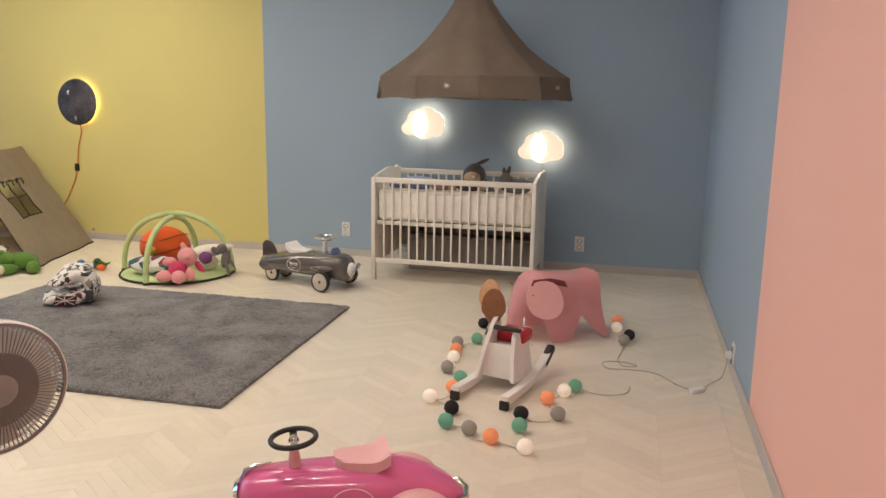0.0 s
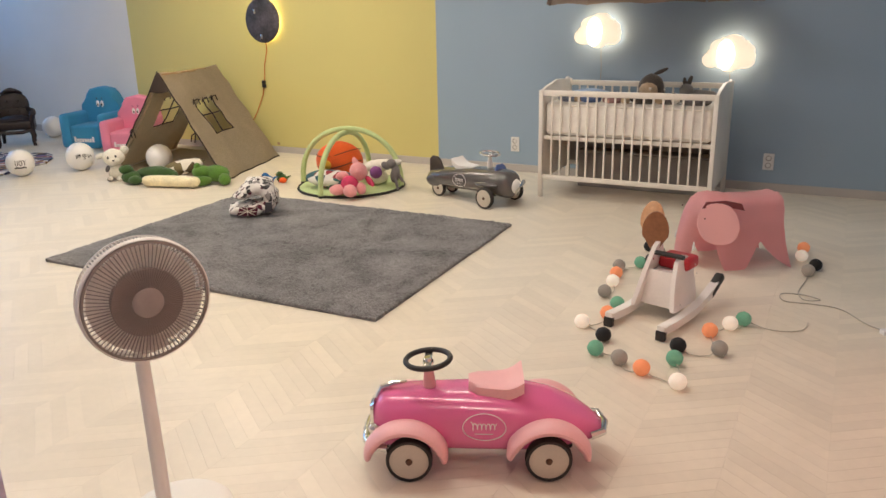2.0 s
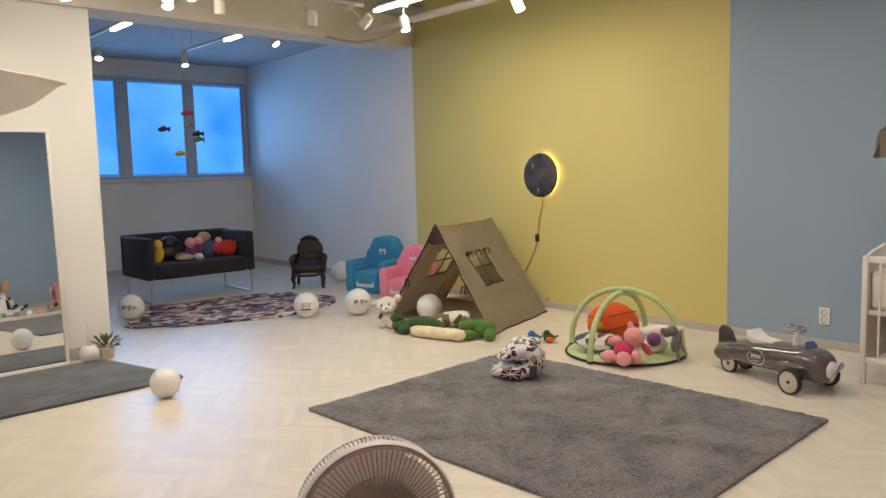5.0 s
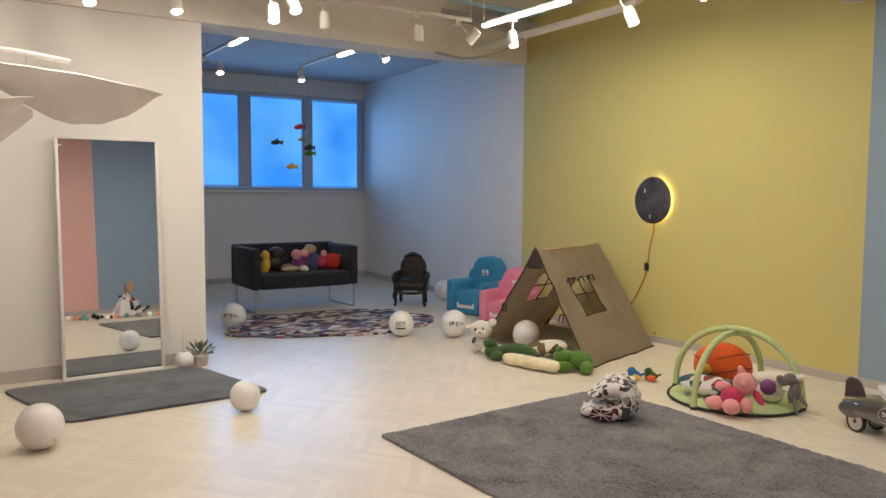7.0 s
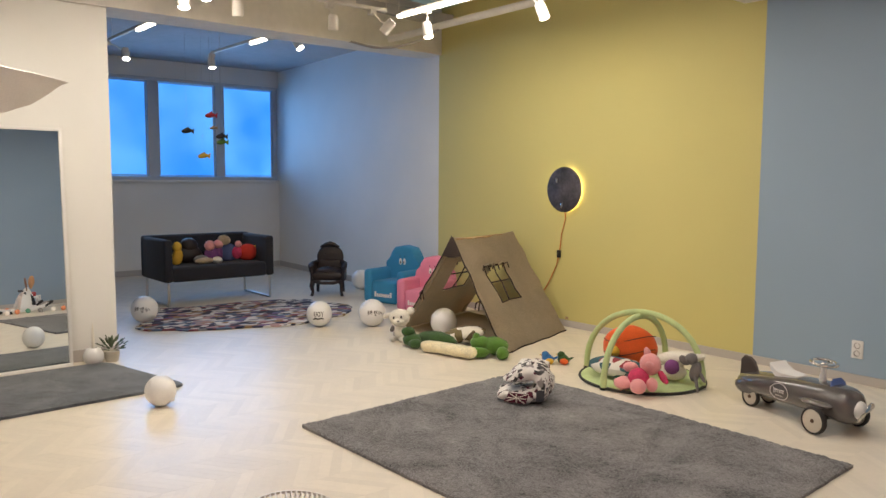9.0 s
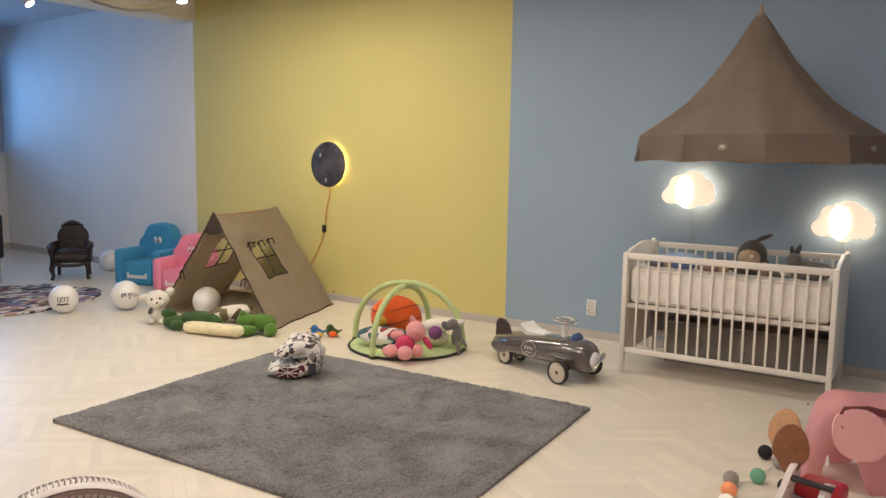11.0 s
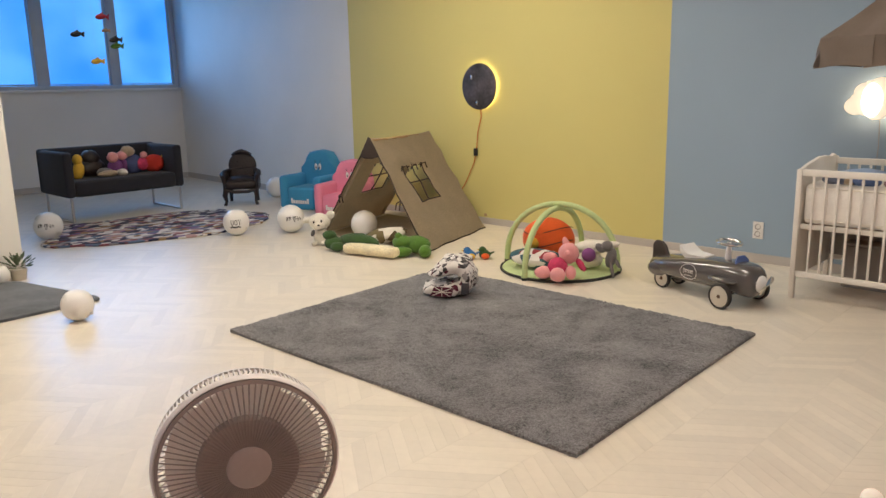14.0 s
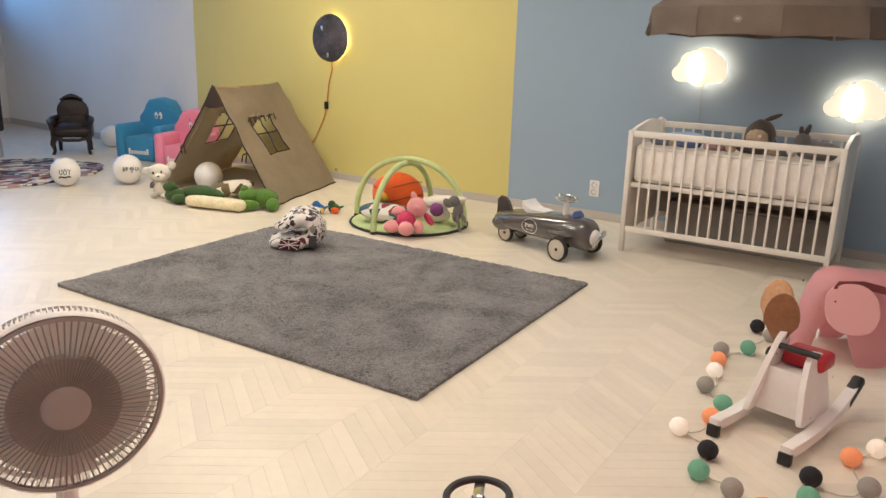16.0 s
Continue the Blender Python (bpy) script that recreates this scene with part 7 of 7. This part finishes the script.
def spot_head(x, y, z, aim, lit=True, s=1.0):
    """A cylinder spotlight under its track; x, y, z: the middle of its lens."""
    t = thing("spotlight", pose(x, y, z), "white cylindrical track spotlight, lit" if lit else "white cylindrical track spotlight seen from behind", "spotlight", "track spotlights")
    q = Vector(aim).to_track_quat("Z", "Y").to_matrix().to_4x4()
    part("can", lathe([(0.036, -0.012), (0.042, -0.012), (0.042, -0.10), (0.034, -0.135), (0, -0.135)], 20, m=q @ Matrix.Scale(s, 4)), "spot_white", t)
    part("lens", lathe([(0.037, -0.006), (0, -0.004)], 20, m=q @ Matrix.Scale(s, 4)), "spot_lens" if lit else "spot_white", t, "glowing lens" if lit else "")
    b = q @ Vector((0, 0, -0.09 * s))
    best = None
    for (ax, ay, az), (bx, by, bz) in TRACKS:
        if abs(bx - ax) > abs(by - ay):
            p = Vector((min(max(x + b.x, min(ax, bx)), max(ax, bx)), (ay + by) / 2, az))
        else:
            p = Vector(((ax + bx) / 2, min(max(y + b.y, min(ay, by)), max(ay, by)), az))
        gap = (p.xy - Vector((x + b.x, y + b.y))).length
        if best is None or gap < best[0]:
            best = (gap, p)
    p = best[1] - Vector((x, y, z))
    part("arm", tube([b, b.lerp(Vector((p.x, p.y, b.z)), 0.5) + Vector((0, 0, 0.05)), (p.x, p.y, p.z - 0.012)], 0.006, 6), "spot_white", t)
    part("adapter", box(p.x - 0.03, p.y - 0.03, p.z - 0.052, p.x + 0.03, p.y + 0.03, p.z - 0.0115, 0.003), "spot_white", t)
    return t


for _x, _y, _z, _aim, _lit in (
        (-5.10, 1.44, 2.57, (0.35, -0.1, -1), True), (-5.36, 1.51, 2.57, (0.3, 0.2, -0.9), True), (-5.69, 1.78, 2.57, (0.4, 0.1, -1), True), (-5.62, 2.32, 2.57, (0.3, 0.05, -1), True),
        (-5.50, 2.97, 2.57, (0.3, -0.1, -1), True), (-5.11, 2.98, 2.57, (0.6, 0.1, -1), True), (-5.58, 3.41, 2.58, (-0.2, 0.1, -1), False), (-5.58, 4.24, 2.58, (-0.2, 0.1, -1), False),
        (-5.42, 4.62, 2.59, (-0.7, -0.4, -0.8), False), (-5.24, 4.97, 2.57, (0.25, 0.0, -1), True), (-4.08, 5.155, 2.57, (0.35, 0.2, -1), True), (-3.36, 2.66, 2.57, (0.4, -0.3, -0.9), True),
        (-3.34, 3.00, 2.57, (0.5, 0.1, -0.9), True), (-3.34, 4.44, 2.57, (0.4, -0.1, -0.9), True), (-3.29, 4.94, 2.57, (0.4, 0.0, -0.9), True),
        (-8.77, 3.59, 2.66, (0.45, -0.1, -1), True), (-8.785, 4.57, 2.66, (0.3, 0.0, -1), True), (-6.92, 4.69, 2.66, (0.6, 0.3, -0.9), True)):
    spot_head(_x, _y, _z, _aim, _lit)

_t = thing("round_air_conditioner", pose(-3.88, 3.97, 2.765) @ Matrix.Scale(1.1, 4), "large round black ceiling air conditioner with ring vents", "air conditioner")
part("body", lathe([(0.0, 0.0), (0.20, 0.0), (0.235, 0.012), (0.25, 0.03), (0.30, 0.03), (0.315, 0.0), (0.43, 0.004), (0.455, 0.02), (0.465, 0.045), (0.52, 0.05), (0.545, 0.07), (0.55, 0.10), (0.50, 0.13), (0.42, 0.14), (0.42, 0.30), (0, 0.30)], 64), "black_metal", _t)
for _r in (0.12, 0.16, 0.36, 0.40):
    part("vent_ring", tube([(_r * math.cos(k * math.pi / 28), _r * math.sin(k * math.pi / 28), -0.001) for k in range(56)], 0.004, 5, closed=True), "rubber", _t)
part("sensor", lathe([(0.02, 0.0), (0.018, -0.006), (0, -0.008)], 14, m=pose(-0.40, 0.33, 0.01)), "chrome", _t)
for _a in (0.8, 2.3, 3.9, 5.4):
    part("hanger", tube([(0.4 * math.cos(_a), 0.4 * math.sin(_a), 0.13), (0.4 * math.cos(_a), 0.4 * math.sin(_a), 0.43)], 0.006, 6), "steel", _t)

tagged(obj("ceiling_pipe", tube([(-4.6, -1.6, 3.05), (-4.6, 2.1, 3.05), (-4.3, 2.35, 3.05), (-3.1, 2.4, 3.05)], 0.045, 14), "concrete", True), "white painted ceiling pipe", "pipe", kind="")
tagged(obj("ceiling_pipe", tube([(-6.55, 5.5, 2.80), (-6.3, 5.58, 2.825), (-5.88, 5.6, 2.845), (-4.62, 5.6, 2.855), (-4.3, 5.6, 2.93), (-4.2, 5.6, 3.1), (-4.2, 5.6, CEIL + 0.01)], 0.034, 14), "concrete", True), "white painted bent pipe over the beam", "pipe")
cable("ceiling_cable", [(-6.53, 5.0, 2.72), (-6.3, 5.22, 2.65), (-6.05, 5.45, 2.70), (-5.88, 5.6, 2.815)], 0.012, "cable", "grey flexible conduit hanging under the beam")
cable("ceiling_cable", [(-3.10, 4.75, 2.76), (-2.98, 5.1, 2.745), (-2.9, 5.5, 2.655), (-2.8, 5.9, 2.69)], 0.012, "cable", "grey flexible conduit under the cross beam")


# ---- lock plate on the partition end ----
_t = thing("lock_plate", pose(CX - 0.003, CY + 0.004, 0, 0, 0, math.degrees(math.atan2(CX - EX, EY - CY))), "bronze rounded lock plate with a dark slot on the partition end", "lock plate")
_up = Matrix(((0, 0, 1, 0), (1, 0, 0, 0), (0, 1, 0, 0), (0, 0, 0, 1)))
part("plate", slab(rounded([(0.003, 0.80), (0.058, 0.80), (0.058, 1.085), (0.003, 1.085)], 0.022), 0.002, 0.0006, m=_up), mat("dull_bronze", (0.34, 0.24, 0.19), 0.4, metal=0.6), _t)
part("recess", slab(rounded([(0.008, 0.812), (0.032, 0.812), (0.032, 1.065), (0.008, 1.065)], 0.010), 0.001, m=Matrix.Translation((0.0021, 0, 0)) @ _up), mat("blue_steel_recess", (0.05, 0.08, 0.14), 0.35, metal=0.5), _t)
part("latch", box(0.0032, 0.011, 0.86, 0.0045, 0.021, 0.99, 0.0005), "black", _t)

# ---- chevron floor planks ----
CW, PITCH, RISE, TH = 0.285, 0.062, 0.20, 0.003


def plank_verts(x0, y, up):
    """A slanted plank across one column: its foot at y on the low side."""
    g = 0.0003
    ya, yb = (y, y + RISE) if up else (y + RISE, y)
    b = [(x0 + g, ya + g), (x0 + CW - g, yb + g), (x0 + CW - g, yb + PITCH - g), (x0 + g, ya + PITCH - g)]
    return [(x, yy, -TH) for x, yy in b] + [(x, yy, 0.0) for x, yy in b]


FACES = [(4, 5, 6, 7), (0, 1, 5, 4), (1, 2, 6, 5), (2, 3, 7, 6), (3, 0, 4, 7)]
_floor = bpy.data.objects["floor"]
_edge = -1.07 - 0.285 * 36
_near, _rest_v, _rest_f = [], [], []
for _c in range(43):
    _x0 = _edge + CW * _c
    _up = (36 - _c) % 2 == 1
    for _r in range(-4, 142):
        _y = -1.75 + PITCH * _r
        if -1.40 < _x0 < 0.35 and 2.2 < _y < 4.9 and len(_near) < 300:
            _near.append((_x0, _y, _up))
        else:
            _k = len(_rest_v)
            _rest_v += plank_verts(_x0, _y, _up)
            _rest_f += [tuple(_k + i for i in f) for f in FACES]
_shared = {}
for _u in (True, False):
    _me = bpy.data.meshes.new("plank")
    _me.from_pydata(plank_verts(0, 0, _u), [], FACES)
    _me.materials.append(M["plank"])
    _shared[_u] = _me
for _x0, _y, _u in _near:
    _o = new("plank", _shared[_u])
    _o.parent = _floor
    _o.location = (_x0, _y, 0)
_me = bpy.data.meshes.new("planks")
_me.from_pydata(_rest_v, [], _rest_f)
_me.materials.append(M["plank"])
_o = tagged(new("planks", _me), "pale chevron vinyl planks", kind="stuff")
_o.parent = _floor
